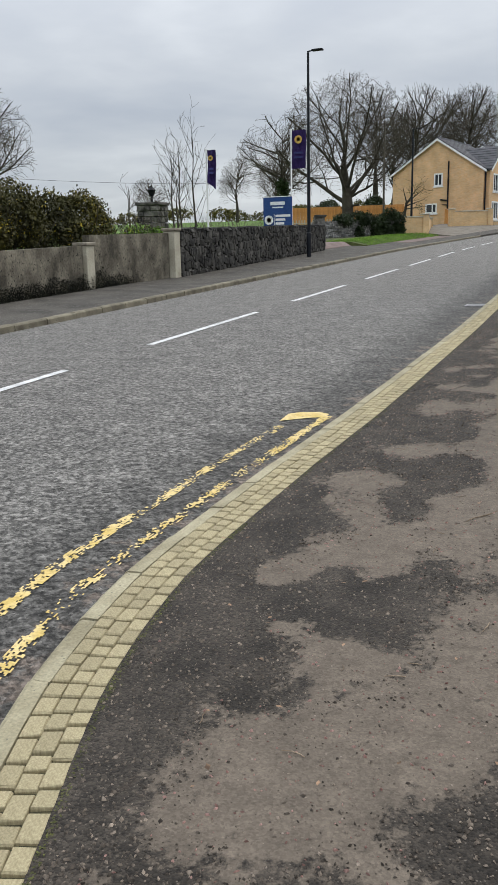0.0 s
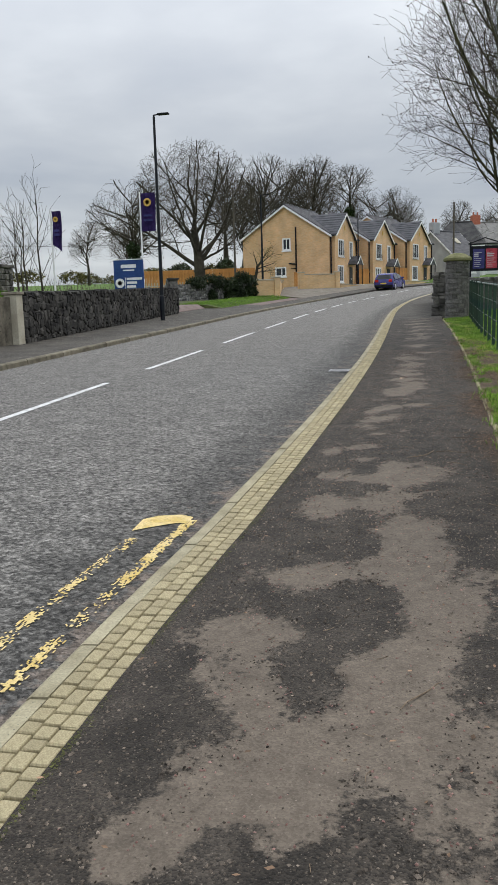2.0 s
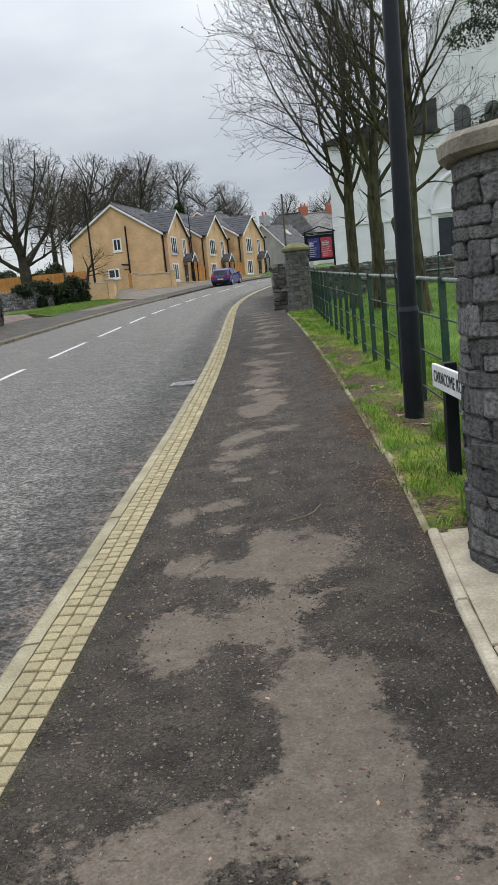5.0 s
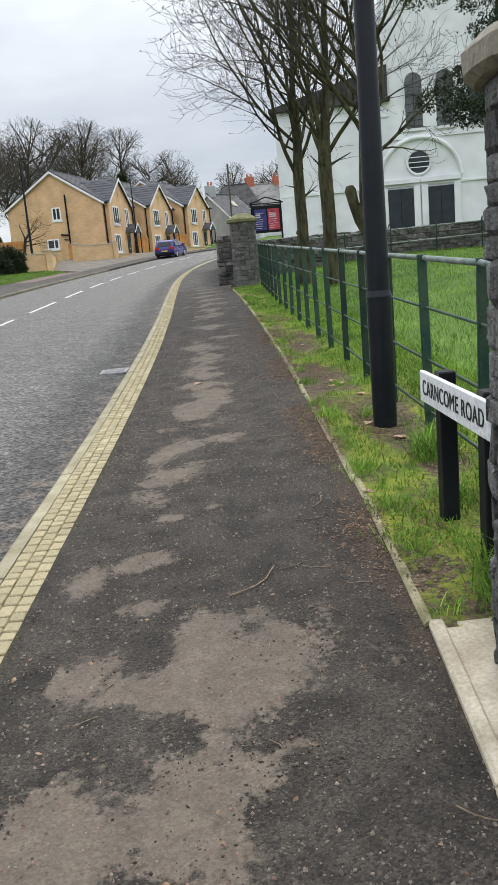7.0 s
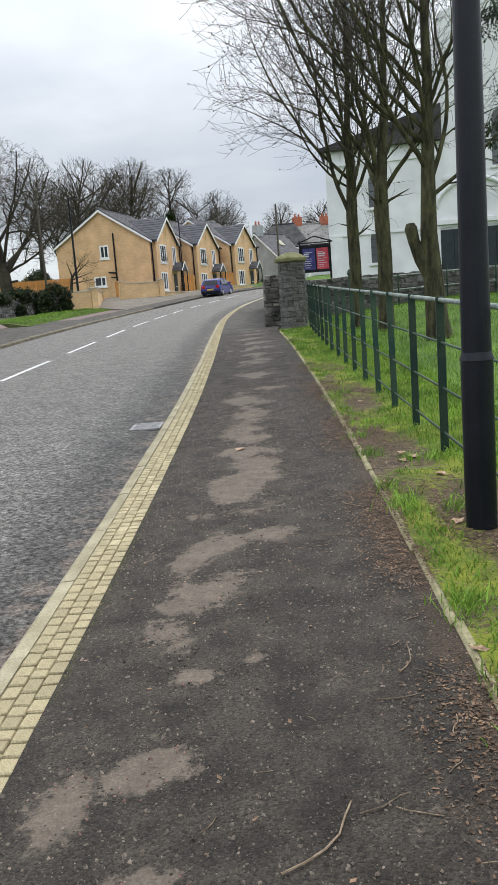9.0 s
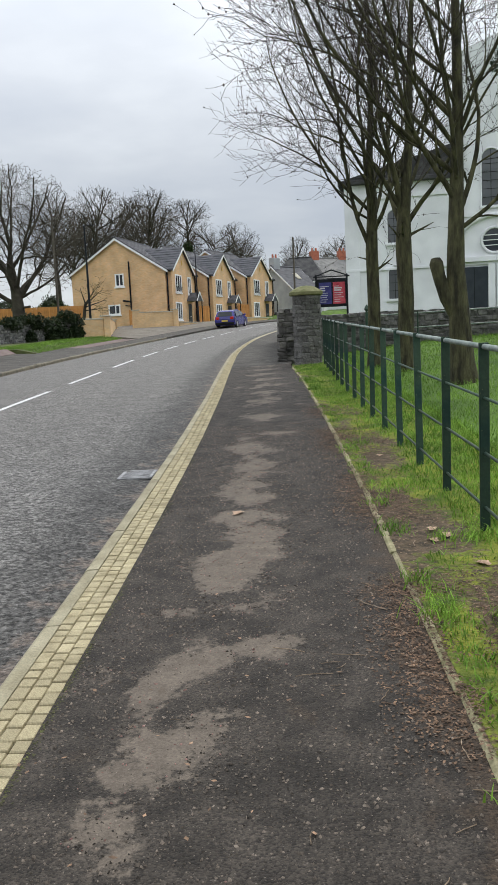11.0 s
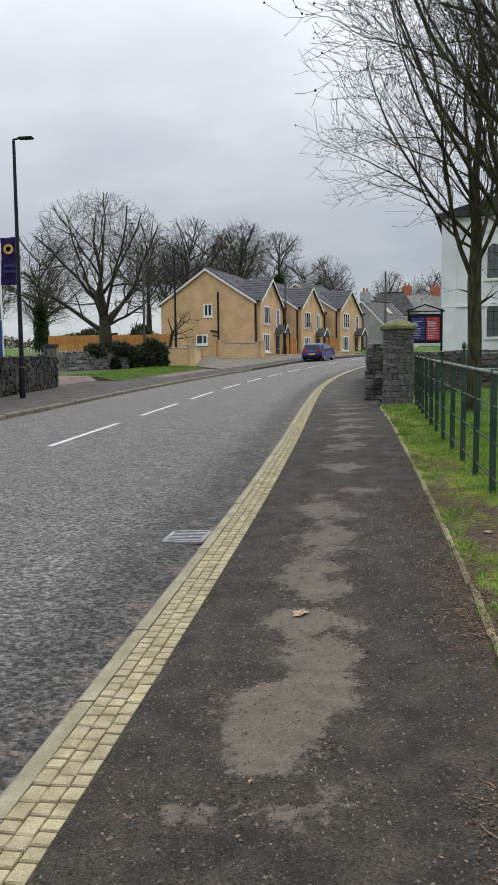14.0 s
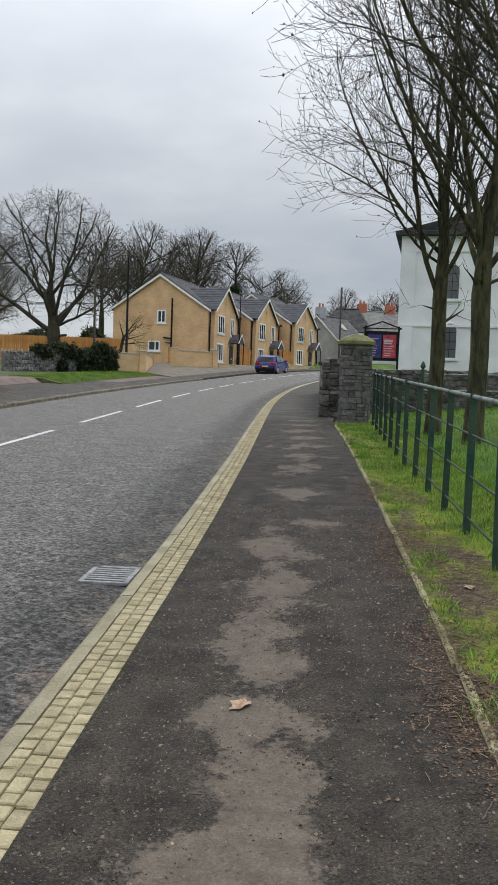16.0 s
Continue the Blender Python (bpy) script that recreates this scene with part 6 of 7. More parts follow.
# ---- banners and the home's board ----
def banner_pole(x, y, h, w, bh, label, droop):
    e = empty("banner_pole", pose(x, y, ground_z(x, y)), label, "banner", "banners")
    part("pole", tubed((0, 0, -0.2), (0, 0, h), 0.035, 0.03, 10), M["white_trim"], e)
    bm = bmesh.new()
    nx, nz = 5, 8
    gr = [[bm.verts.new((0.04 + w * i / nx, 0.05 * math.sin(i * 1.3 + j * 0.6), h - 0.05 - bh * j / nz - droop * (i / nx) * (j / nz))) for i in range(nx + 1)] for j in range(nz + 1)]
    for j in range(nz):
        for i in range(nx):
            bm.faces.new((gr[j][i], gr[j][i + 1], gr[j + 1][i + 1], gr[j + 1][i]))
    bmesh.ops.solidify(bm, geom=bm.faces[:], thickness=0.006)
    b = part("banner", bm, M["banner"], e, "purple cloth banner")
    part("emblem", lathe([(w * 0.27, 0), (w * 0.27, 0.02), (w * 0.14, 0.02), (w * 0.14, 0)], 16), M["gold"], b).matrix_basis = pose(0.04 + w * 0.5, -0.075, h - 0.05 - bh * 0.25, 90, 0, 0)
    for k in (0.62, 0.74):
        part("text_bar", boxed(0.04 + w * 0.2, 0.04 + w * 0.8, -0.08, -0.07, h - 0.05 - bh * k, h - 0.05 - bh * k + 0.08), M["poster_blue"], b)
    return e


banner_pole(-11.95, 34.8, 5.2, 0.62, 1.55, "white pole with a purple banner behind the wall", 0.0)
banner_pole(-13.2, 28.8, 4.1, 0.34, 1.15, "white pole with a drooping purple banner behind the wall", 0.25)


def home_board():
    e = empty("sign_board", pose(-12.45, 34.4, ground_z(-12.45, 34.4)), "dark blue sign board with white print on two posts", "sign")
    for x in (-0.5, 0.5):
        part("post", boxed(x - 0.04, x + 0.04, 0.02, 0.09, -0.2, 2.4, 0.005), M["white_trim"], e)
    b = part("board", boxed(-0.66, 0.66, -0.02, 0.02, 0.95, 2.45, 0.01), M["sign_blue"], e)
    for x0, x1, z0, z1 in ((-0.33, 0.33, 2.12, 2.26), (-0.25, 0.25, 2.0, 2.05), (-0.1, 0.58, 1.62, 1.72), (-0.1, 0.35, 1.46, 1.56), (-0.1, 0.3, 1.3, 1.4), (-0.1, 0.45, 1.17, 1.22), (-0.17, -0.15, 1.25, 1.75)):
        part("text_bar", boxed(x0, x1, -0.028, -0.021, z0, z1), M["sign_white"], b)
    part("emblem", lathe([(0.2, 0), (0.2, 0.012), (0.1, 0.012), (0.1, 0)], 18), M["sign_white"], b).matrix_basis = pose(-0.4, -0.032, 1.5, 90, 0, 0)
    for x0, x1, z0, z1 in ((-0.68, 0.68, 2.45, 2.48), (-0.68, 0.68, 0.92, 0.95)):
        part("frame_bar", boxed(x0, x1, -0.025, 0.025, z0, z1), M["sign_white"], b)


home_board()


# ---- lantern pier of the home's gateway ----
def lantern_pier():
    x, y = -20.5, 38.0
    e = empty("gate_pier", pose(x, y, ground_z(x, y) - 0.1), "square stone gate pier with a black lantern on top", "pier")
    verts, faces = join_boxes([(Matrix.Translation((px, py, 0.15 + 0.28 * k)), (0.42, 0.42, 0.27)) for k in range(9) for px in (-0.38, 0, 0.38) for py in (-0.38, 0, 0.38) if px or py], 61)
    part("stonework", mesh_from("stonework", verts, faces, M["stone_dark"]), M["stone_dark"], e)
    part("cap", boxed(-0.66, 0.66, -0.66, 0.66, 2.53, 2.68, 0.03), M["stone_dark"], e)
    part("stem", tubed((0, 0, 2.68), (0, 0, 2.98), 0.05, 0.04, 10), M["black_plastic"], e)
    part("lantern", lathe([(0.1, 2.98), (0.2, 3.25), (0.26, 3.28), (0.06, 3.45), (0.02, 3.55)], 8), M["black_plastic"], e)


lantern_pier()


# ---- leaves, shrubs, grass ----
def leaf_mass(n, place, size, seed, flat=0.0):
    """n small leaves; place(rnd) gives a point. Each leaf is a bent quad."""
    rnd = random.Random(seed)
    verts, faces = [], []
    for _ in range(n):
        p = place(rnd)
        if p is None:
            continue
        s = size * rnd.uniform(0.6, 1.4)
        a, b = rnd.uniform(0, 6.283), rnd.uniform(-1.2, 1.2) * (1 - flat)
        ux, uy, uz = math.cos(a) * math.cos(b), math.sin(a) * math.cos(b), math.sin(b)
        c = a + 1.57 + rnd.uniform(-0.5, 0.5)
        vx, vy, vz = math.cos(c) * 0.5, math.sin(c) * 0.5, rnd.uniform(-0.4, 0.4) * (1 - flat)
        k = len(verts)
        verts += [(p[0], p[1], p[2]), (p[0] + s * (ux * 0.5 + vx * 0.6), p[1] + s * (uy * 0.5 + vy * 0.6), p[2] + s * (uz * 0.5 + vz * 0.6)), (p[0] + s * ux, p[1] + s * uy, p[2] + s * uz),
                  (p[0] + s * (ux * 0.5 - vx * 0.6), p[1] + s * (uy * 0.5 - vy * 0.6), p[2] + s * (uz * 0.5 - vz * 0.6))]
        faces.append((k, k + 1, k + 2, k + 3))
    return verts, faces


def clumps(centres):
    """A place function over lumpy clumps: (x, y, z, rx, ry, rz), denser towards the skin."""
    def place(rnd):
        x, y, z, rx, ry, rz = rnd.choice(centres)
        a, t = rnd.uniform(0, 6.283), math.acos(rnd.uniform(-0.7, 1))
        r = rnd.uniform(0.5, 1.0) ** 0.5
        r *= 0.85 + 0.35 * noise.noise((x + 2 * math.cos(a), y + 2 * math.sin(a), z + 2 * t))
        return x + rx * r * math.sin(t) * math.cos(a), y + ry * r * math.sin(t) * math.sin(a), z + rz * r * math.cos(t)
    return place


def shrub(name, label, centres, n, size, mat, seed, extra=None, stems=True):
    x = sum(c[0] for c in centres) / len(centres)
    y = sum(c[1] for c in centres) / len(centres)
    z = ground_z(x, y)
    e = empty(name, pose(x, y, z), label, "shrub")
    loc = [(c[0] - x, c[1] - y, c[2] - z, c[3], c[4], c[5]) for c in centres]
    v, f = leaf_mass(n, clumps(loc), size, seed)
    tagged(part("foliage", mesh_from("foliage", v, f, M[mat]), M[mat], e), kind="stuff")
    if extra:
        inner = clumps(loc)

        def sprays(r):
            p = inner(r)
            return p if noise.noise((p[0] * 1.7, p[1] * 1.7, p[2] * 1.7)) > 0.12 else None
        v, f = leaf_mass(extra[1], sprays, size * 0.8, seed + 1)
        tagged(part("blossom", mesh_from("blossom", v, f, M[extra[0]]), M[extra[0]], e), kind="stuff")
    if stems:
        rnd = random.Random(seed)
        paths = []
        for c in loc:
            for _ in range(7):
                d = Vector((rnd.gauss(0, 0.35), rnd.gauss(0, 0.35), 1)).normalized()
                p0 = Vector((c[0] + rnd.gauss(0, 0.2), c[1] + rnd.gauss(0, 0.2), -0.2))
                paths.append([(p0, 0.03), (p0 + d * (c[2] + 0.2) * 0.5, 0.02), (p0 + d * (c[2] + 0.55 * c[5] + 0.2), 0.008)])
        v, f = tubes(paths, 0.006, 4)
        tagged(part("stems", mesh_from("stems", v, f, M["bark_far"]), M["bark_far"], e), kind="stuff")
    return e


def left_planting():
    rnd = random.Random(6)
    cs = []
    for k in range(12):
        y = 12.5 + 0.72 * k
        cs.append((-12.9 - 0.5 * (k % 2), y, 2.0 + 0.035 * (y - 12.5) + rnd.uniform(-0.25, 0.15), 1.0, 0.9, 0.95))
        if y < 20:
            cs.append((-14.9 - 0.4 * (k % 3), y, 2.35 + 0.03 * (y - 12.5) + rnd.uniform(-0.3, 0.3), 1.2, 1.0, 1.1))
    shrub("gorse_bush", "dense olive gorse with yellow blossom above the garden wall", cs, 85000, 0.085, "gorse", 71, ("gorse_yellow", 12000))
    shrub("brown_bush", "brown bare-stemmed bush behind the garden wall", [(-13.0, 23.0, 2.0, 0.8, 0.8, 0.7), (-14.6, 22.6, 2.3, 0.9, 0.9, 0.9)], 3000, 0.05, "twig_far", 72)
    shrub("laurel_bush", "low yellow-green bush behind the raised wall", [(-13.6, 24.8, 1.95, 0.8, 0.7, 0.4), (-14.6, 26.0, 2.0, 0.8, 0.8, 0.45)], 5000, 0.09, "blade", 73, ("gorse_yellow", 900))
    # blackish moss and weeds along the foot of the rendered wall
    def foot(r):
        y = r.uniform(4, 21.2)
        return -11.2 + r.uniform(-0.02, 0.1), y, ground_z(-11.0, y) + 0.34 * r.random() ** 1.7 * (0.9 + 0.9 * noise.noise((y * 1.6, 0, 5)) + 0.5 * noise.noise((y * 6, 0, 9)))
    v, f = leaf_mass(30000, foot, 0.035, 80)
    tagged(part("wall_foot_moss", mesh_from("wall_foot_moss", v, f, M["dark_moss"]), M["dark_moss"]), "blackish moss and weeds at the wall's foot", "moss", kind="stuff")
    # black lichen specks up the face of the render
    def speck(r):
        y = r.uniform(4, 21.2)
        if noise.noise((y * 0.9, 2, 6)) + r.uniform(-0.4, 0.6) < 0:
            return None
        return -11.185, y, ground_z(-11.0, y) + 0.1 + 0.85 * r.random() ** 1.9
    v, f = leaf_mass(5200, speck, 0.03, 82)
    tagged(part("wall_lichen", mesh_from("wall_lichen", v, f, M["dark_moss"]), M["dark_moss"]), "black lichen specks on the rendered wall", "moss", kind="stuff")
    # rough hedge stems behind the dark wall
    paths = []
    for _ in range(420):
        y = rnd.uniform(26, 37)
        x = -14.8 + rnd.gauss(0, 0.9)
        z = ground_z(x, y)
        d = Vector((rnd.gauss(0, 0.25), rnd.gauss(0, 0.25), 1)).normalized()
        L = rnd.uniform(0.9, 1.9)
        paths.append([(Vector((x, y, z - 0.1)), 0.012), (Vector((x, y, z)) + d * L * 0.5, 0.009), (Vector((x, y, z)) + d * L + Vector((rnd.gauss(0, 0.15), 0, 0)), 0.005)])
    v, f = tubes(paths, 0.005, 3)
    tagged(part("hedge_stems", mesh_from("hedge_stems", v, f, M["twig_far"]), M["twig_far"]), "rough bare hedge stems behind the dark wall", "hedge", kind="stuff")
    # ivy over the second wall
    cs = []
    for k in range(13):
        f = 0.22 + k / 15.5
        x, y = -16.4 + 3.95 * f, 52.1 + 7.2 * f
        if k in (0, 3):
            continue
        cs.append((x + 0.1, y - 0.1, 2.95 + 0.03 * k + rnd.uniform(-0.25, 0.4), 0.6, 0.6, 0.45 + 0.3 * rnd.random()))
        if k > 6 or k == 4:
            cs.append((x + 0.3, y - 0.25, 2.45 + rnd.uniform(-0.25, 0.25), 0.4, 0.4, 0.55))
    shrub("ivy", "dark green ivy heaped over the stone wall", cs, 17000, 0.12, "ivy", 74, stems=False)
    # evergreen bush in front of the wood, and the ivy column of the slim tree
    shrub("evergreen_bush", "dark evergreen bush beside the house", [(-18.6, 78, 4.6, 1.3, 1.3, 1.9), (-22.5, 76, 4.6, 1.5, 1.5, 1.4)], 9000, 0.16, "ivy", 75)
    shrub("trunk_ivy", "ivy clothing the slender tree's trunk", [(-10.5, 121, 7 + 1.2 * k, 0.85, 0.85, 1.1) for k in range(7)], 6000, 0.28, "ivy", 76, stems=False)
    shrub("trunk_ivy", "ivy clothing a trunk in the wood", [(-28.2, 79.4, 4.5 + 1.0 * k, 0.75, 0.75, 0.9) for k in range(4)], 3500, 0.2, "ivy", 77, stems=False)
    # small tree with a few brown leaves before the gable
    t = bare_tree("small_tree", -13.6, 66.5, "small tree with brown twigs in front of the gable", 78, M["bark_far"], M["gorse"], [((0, 0, -0.2), 0.14), ((0.1, 0, 1.2), 0.12), ((0.3, 0, 2.4), 0.1)],
                  [(0.9, (1, 0, 0.35), 1.6, 0.06), (1.0, (0.8, -0.2, 0.6), 1.7, 0.06), (0.8, (0.9, 0.2, 0.1), 1.6, 0.05), (1.0, (-0.2, 0, 1), 1.3, 0.06), (0.9, (0.5, 0.5, 0.8), 1.4, 0.05), (1.0, (0.6, 0.1, 0.9), 1.8, 0.05)],
                  rmin=0.010, levels=4, spread=0.7, up=(0.0, 0.0, 0.0), side=0.7, least=0.12)
    # hedgerows across the field
    cs = [(-150 + 6.0 * k + rnd.uniform(-2, 2), 178 + rnd.uniform(-6, 6) - 0.25 * k, rise(178) + 1.9 + rnd.uniform(-0.4, 0.8), 4.0, 2.0, 1.6) for k in range(24)]
    v, f = leaf_mass(16000, clumps(cs), 0.5, 81)
    tagged(part("distant_hedgerow", mesh_from("distant_hedgerow", v, f, M["gorse"]), M["gorse"]), "brownish hedgerow across the far field", "hedge", kind="stuff")
    # dark pine at the church's side
    cs = []
    for k in range(34):
        a = rnd.uniform(0, 6.28)
        h = rnd.uniform(4.5, 12)
        r = rnd.uniform(0.5, 2.4)
        cs.append((8.8 + r * math.cos(a), 30.0 + r * math.sin(a), 0.9 + h, 0.9, 0.9, 0.45))
    e = empty("pine_tree", pose(8.8, 30.0, ground_z(8.8, 30.0)), "dark pine tree with a bare lower trunk beside the church", "tree")
    z = ground_z(8.8, 30.0)
    v, f = leaf_mass(36000, clumps([(c[0] - 8.8, c[1] - 30.0, c[2] - z, c[3], c[4], c[5]) for c in cs]), 0.085, 79)
    tagged(part("crown", mesh_from("crown", v, f, M["pine"]), M["pine"], e), kind="stuff")
    part("trunk", tubed((0, 0, -0.3), (0, 0, 12), 0.3, 0.12, 12), M["bark"], e)


left_planting()


def verge_shade():
    """Moss, soil and short grass in patches."""
    m = shade("verge_moss_and_soil", (0.04, 0.03, 0.018), (0.125, 0.09, 0.056), 14, 0.95, 1.0, 45, (0.24, 0.165, 0.105), 0.22, 34, depth=0.025)
    nt = m.node_tree
    N, L = nt.nodes.new, nt.links.new
    b = nt.nodes["Principled BSDF"]
    src = b.inputs["Base Color"].links[0].from_socket
    at = N("ShaderNodeAttribute"); at.attribute_name = "green"
    fine = N("ShaderNodeTexNoise"); fine.inputs["Scale"].default_value, fine.inputs["Detail"].default_value = 22, 7
    tc = N("ShaderNodeTexCoord")
    L(tc.outputs["Object"], fine.inputs["Vector"])
    ad = N("ShaderNodeMath"); ad.operation = "ADD"
    L(at.outputs["Fac"], ad.inputs[0]); L(fine.outputs["Fac"], ad.inputs[1])
    r = N("ShaderNodeMapRange"); r.interpolation_type = "SMOOTHSTEP"
    r.inputs["From Min"].default_value, r.inputs["From Max"].default_value = 0.9, 1.15
    L(ad.outputs[0], r.inputs["Value"])
    mo = N("ShaderNodeTexNoise"); mo.inputs["Scale"].default_value, mo.inputs["Detail"].default_value, mo.inputs["Roughness"].default_value = 3.4, 9, 0.68
    L(tc.outputs["Object"], mo.inputs["Vector"])
    rr = N("ShaderNodeValToRGB")
    rr.color_ramp.elements[0].position, rr.color_ramp.elements[0].color = 0.36, (0.055, 0.085, 0.014, 1)
    rr.color_ramp.elements[1].position, rr.color_ramp.elements[1].color = 0.68, (0.25, 0.27, 0.028, 1)
    L(mo.outputs["Fac"], rr.inputs["Fac"])
    mx = N("ShaderNodeMix"); mx.data_type = "RGBA"
    L(r.outputs["Result"], mx.inputs["Factor"]); L(src, mx.inputs["A"]); L(rr.outputs["Color"], mx.inputs["B"])
    L(mx.outputs["Result"], b.inputs["Base Color"])
    return m


def green_at(u, y):
    """How green the verge is: bare near the path's edge in places, grassy by the railing."""
    base = 0.6 + 0.6 * noise.noise((u * 1.6, y * 0.75, 11)) + 0.3 * noise.noise((u * 4, y * 3, 17))
    if 10.3 < y < 24:
        base -= 0.04 * math.exp(-((u - 0.55) / 0.25) ** 2)
    if y < 9.6:
        base += 0.05
    if y > 16:
        base += 0.3 * min(1.0, (y - 16) / 4)
    return base + 0.55 * max(0.0, min(1.0, (u - 0.8) / 0.3)) - 0.1


def verge():
    nx, y0, y1, step = 26, 7.4, 29.0, 0.06
    ny = int((y1 - y0) / step)
    verts, vals, faces = [], [], []
    for i in range(ny + 1):
        y = y0 + (y1 - y0) * i / ny
        a = edge_u(y) + 0.03
        for j in range(nx + 1):
            u = a + (1.75 - a) * j / nx
            g = green_at(u, y)
            verts.append((u, y, ground_z(max(u, 0.42), y) + 0.012 + 0.02 * max(0, g - 0.4) + 0.012 * noise.noise((u * 5, y * 5, 1))))
            vals.append(g)
    n = nx + 1
    for i in range(ny):
        for j in range(nx):
            faces.append((i * n + j, i * n + j + 1, (i + 1) * n + j + 1, (i + 1) * n + j))
    m = verge_shade()
    me = mesh_from("verge", verts, faces, m, True)
    me.attributes.new("green", "FLOAT", "POINT").data.foreach_set("value", vals)
    tagged(part("verge", me, m), "verge of bright moss, leafy soil and grass tufts", "verge", kind="structure")
    fc = strip("house_forecourt", M["forecourt"], lambda y: [(LEFT_KERB - 1.5, 0.115), (LEFT_KERB - 3.4, 0.36), (LEFT_KERB - 9.0, 0.48)], 61, 84, 1.0)
    tagged(fc, "pale paved forecourt beside the brick house", "paving", kind="structure")
    lv = strip("verge_left", M["rough_grass"], lambda y: [(LEFT_KERB - 2.6, 0.15), (LEFT_KERB - 3.5, 0.345), (LEFT_KERB - 9.5, 0.43)], 45.2, 61, 1.0)
    ld = strip("dirt_strip_left", M["red_clay_paving"], lambda y: [(LEFT_KERB - 1.5, 0.11), (LEFT_KERB - 2.6, 0.145)], 50, 61, 1.0)
    tagged(ld, "reddish brown worn strip before the ivy wall", "paving", kind="structure")
    tagged(lv, "grass strip below the ivy wall", "verge", kind="structure")


def blades():
    rnd = random.Random(12)
    verts, faces = [], []

    def blade(x, y, z, h, lean):
        a = rnd.uniform(0, 6.283)
        w = rnd.uniform(0.002, 0.0045)
        dx, dy = math.cos(a) * w, math.sin(a) * w
        lx, ly = rnd.gauss(0, lean) * h, rnd.gauss(0, lean) * h
        k = len(verts)
        verts.extend([(x - dx, y - dy, z), (x + dx, y + dy, z), (x + lx * 0.4 + dx * 0.7, y + ly * 0.4 + dy * 0.7, z + h * 0.6), (x + lx * 0.4 - dx * 0.7, y + ly * 0.4 - dy * 0.7, z + h * 0.6), (x + lx, y + ly, z + h * 0.95)])
        faces.append((k, k + 1, k + 2, k + 3))
        faces.append((k + 3, k + 2, k + 4))

    # short grass over the verge where it is green
    tries = 0
    while tries < 80000:
        tries += 1
        y = 7.42 + 21.5 * rnd.random() ** 1.4
        u = rnd.uniform(edge_u(y) + 0.06, 1.75)
        g = green_at(u, y)
        if g < 0.55 + 0.35 * rnd.random():
            continue
        blade(u, y, ground_z(max(u, 0.42), y) + 0.012, rnd.uniform(0.02, 0.06) * (1 + 0.9 * max(0, (u - 0.75))), 0.5)
    # tufts
    for _ in range(95):
        y = 7.5 + 21 * rnd.random() ** 1.2
        u = rnd.choice((rnd.uniform(0.8, 1.15), rnd.uniform(0.45, 1.7), edge_u(y) + 0.09))
        hh = rnd.uniform(0.035, 0.09)
        for _ in range(rnd.randint(40, 90)):
            blade(u + rnd.gauss(0, 0.06), y + rnd.gauss(0, 0.07), ground_z(max(u, 0.42), y) + 0.005, hh * rnd.uniform(0.5, 1.3), 0.6)
    for u, y, hh in ((0.62, 7.75, 0.2), (0.8, 7.6, 0.2), (0.8, 9.55, 0.2), (0.72, 8.75, 0.15), (0.95, 9.9, 0.16), (0.55, 7.55, 0.13)):
        for _ in range(240):
            blade(u + rnd.gauss(0, 0.07), y + rnd.gauss(0, 0.09), ground_z(u, y) + 0.005, hh * rnd.uniform(0.4, 1.2), 0.65)
    me = mesh_from("verge_grass", verts, faces, M["blade"])
    tagged(part("verge_grass", me, M["blade"]), "short green grass blades and tufts in the verge", "grass", kind="stuff")
    verts.clear(); faces.clear()
    for _ in range(62000):
        y = rnd.uniform(7.6, 32.0)
        x = 1.6 + 9.0 * rnd.random() ** 1.5
        blade(x, y, ground_z(x, y) - 0.01, rnd.uniform(0.04, 0.11), 0.5)
    me = mesh_from("lawn_grass", verts, faces, M["blade"])
    tagged(part("lawn_grass", me, M["blade"]), "green lawn grass behind the railing", "grass", kind="stuff")
    verts.clear(); faces.clear()
    for _ in range(26000):
        y = rnd.uniform(45.4, 61)
        u = LEFT_KERB - rnd.uniform(2.55, 5.2)
        x = u + bend(y)
        blade(x, y, rise(y) + lerp_table(LEFT_KERB - u, [(2.6, 0.14), (3.5, 0.33), (9.5, 0.42)]), rnd.uniform(0.05, 0.16), 0.5)
    me = mesh_from("verge_left_grass", verts, faces, M["blade"])
    tagged(part("verge_left_grass", me, M["blade"]), "rough grass below the ivy wall", "grass", kind="stuff")


verge()
blades()


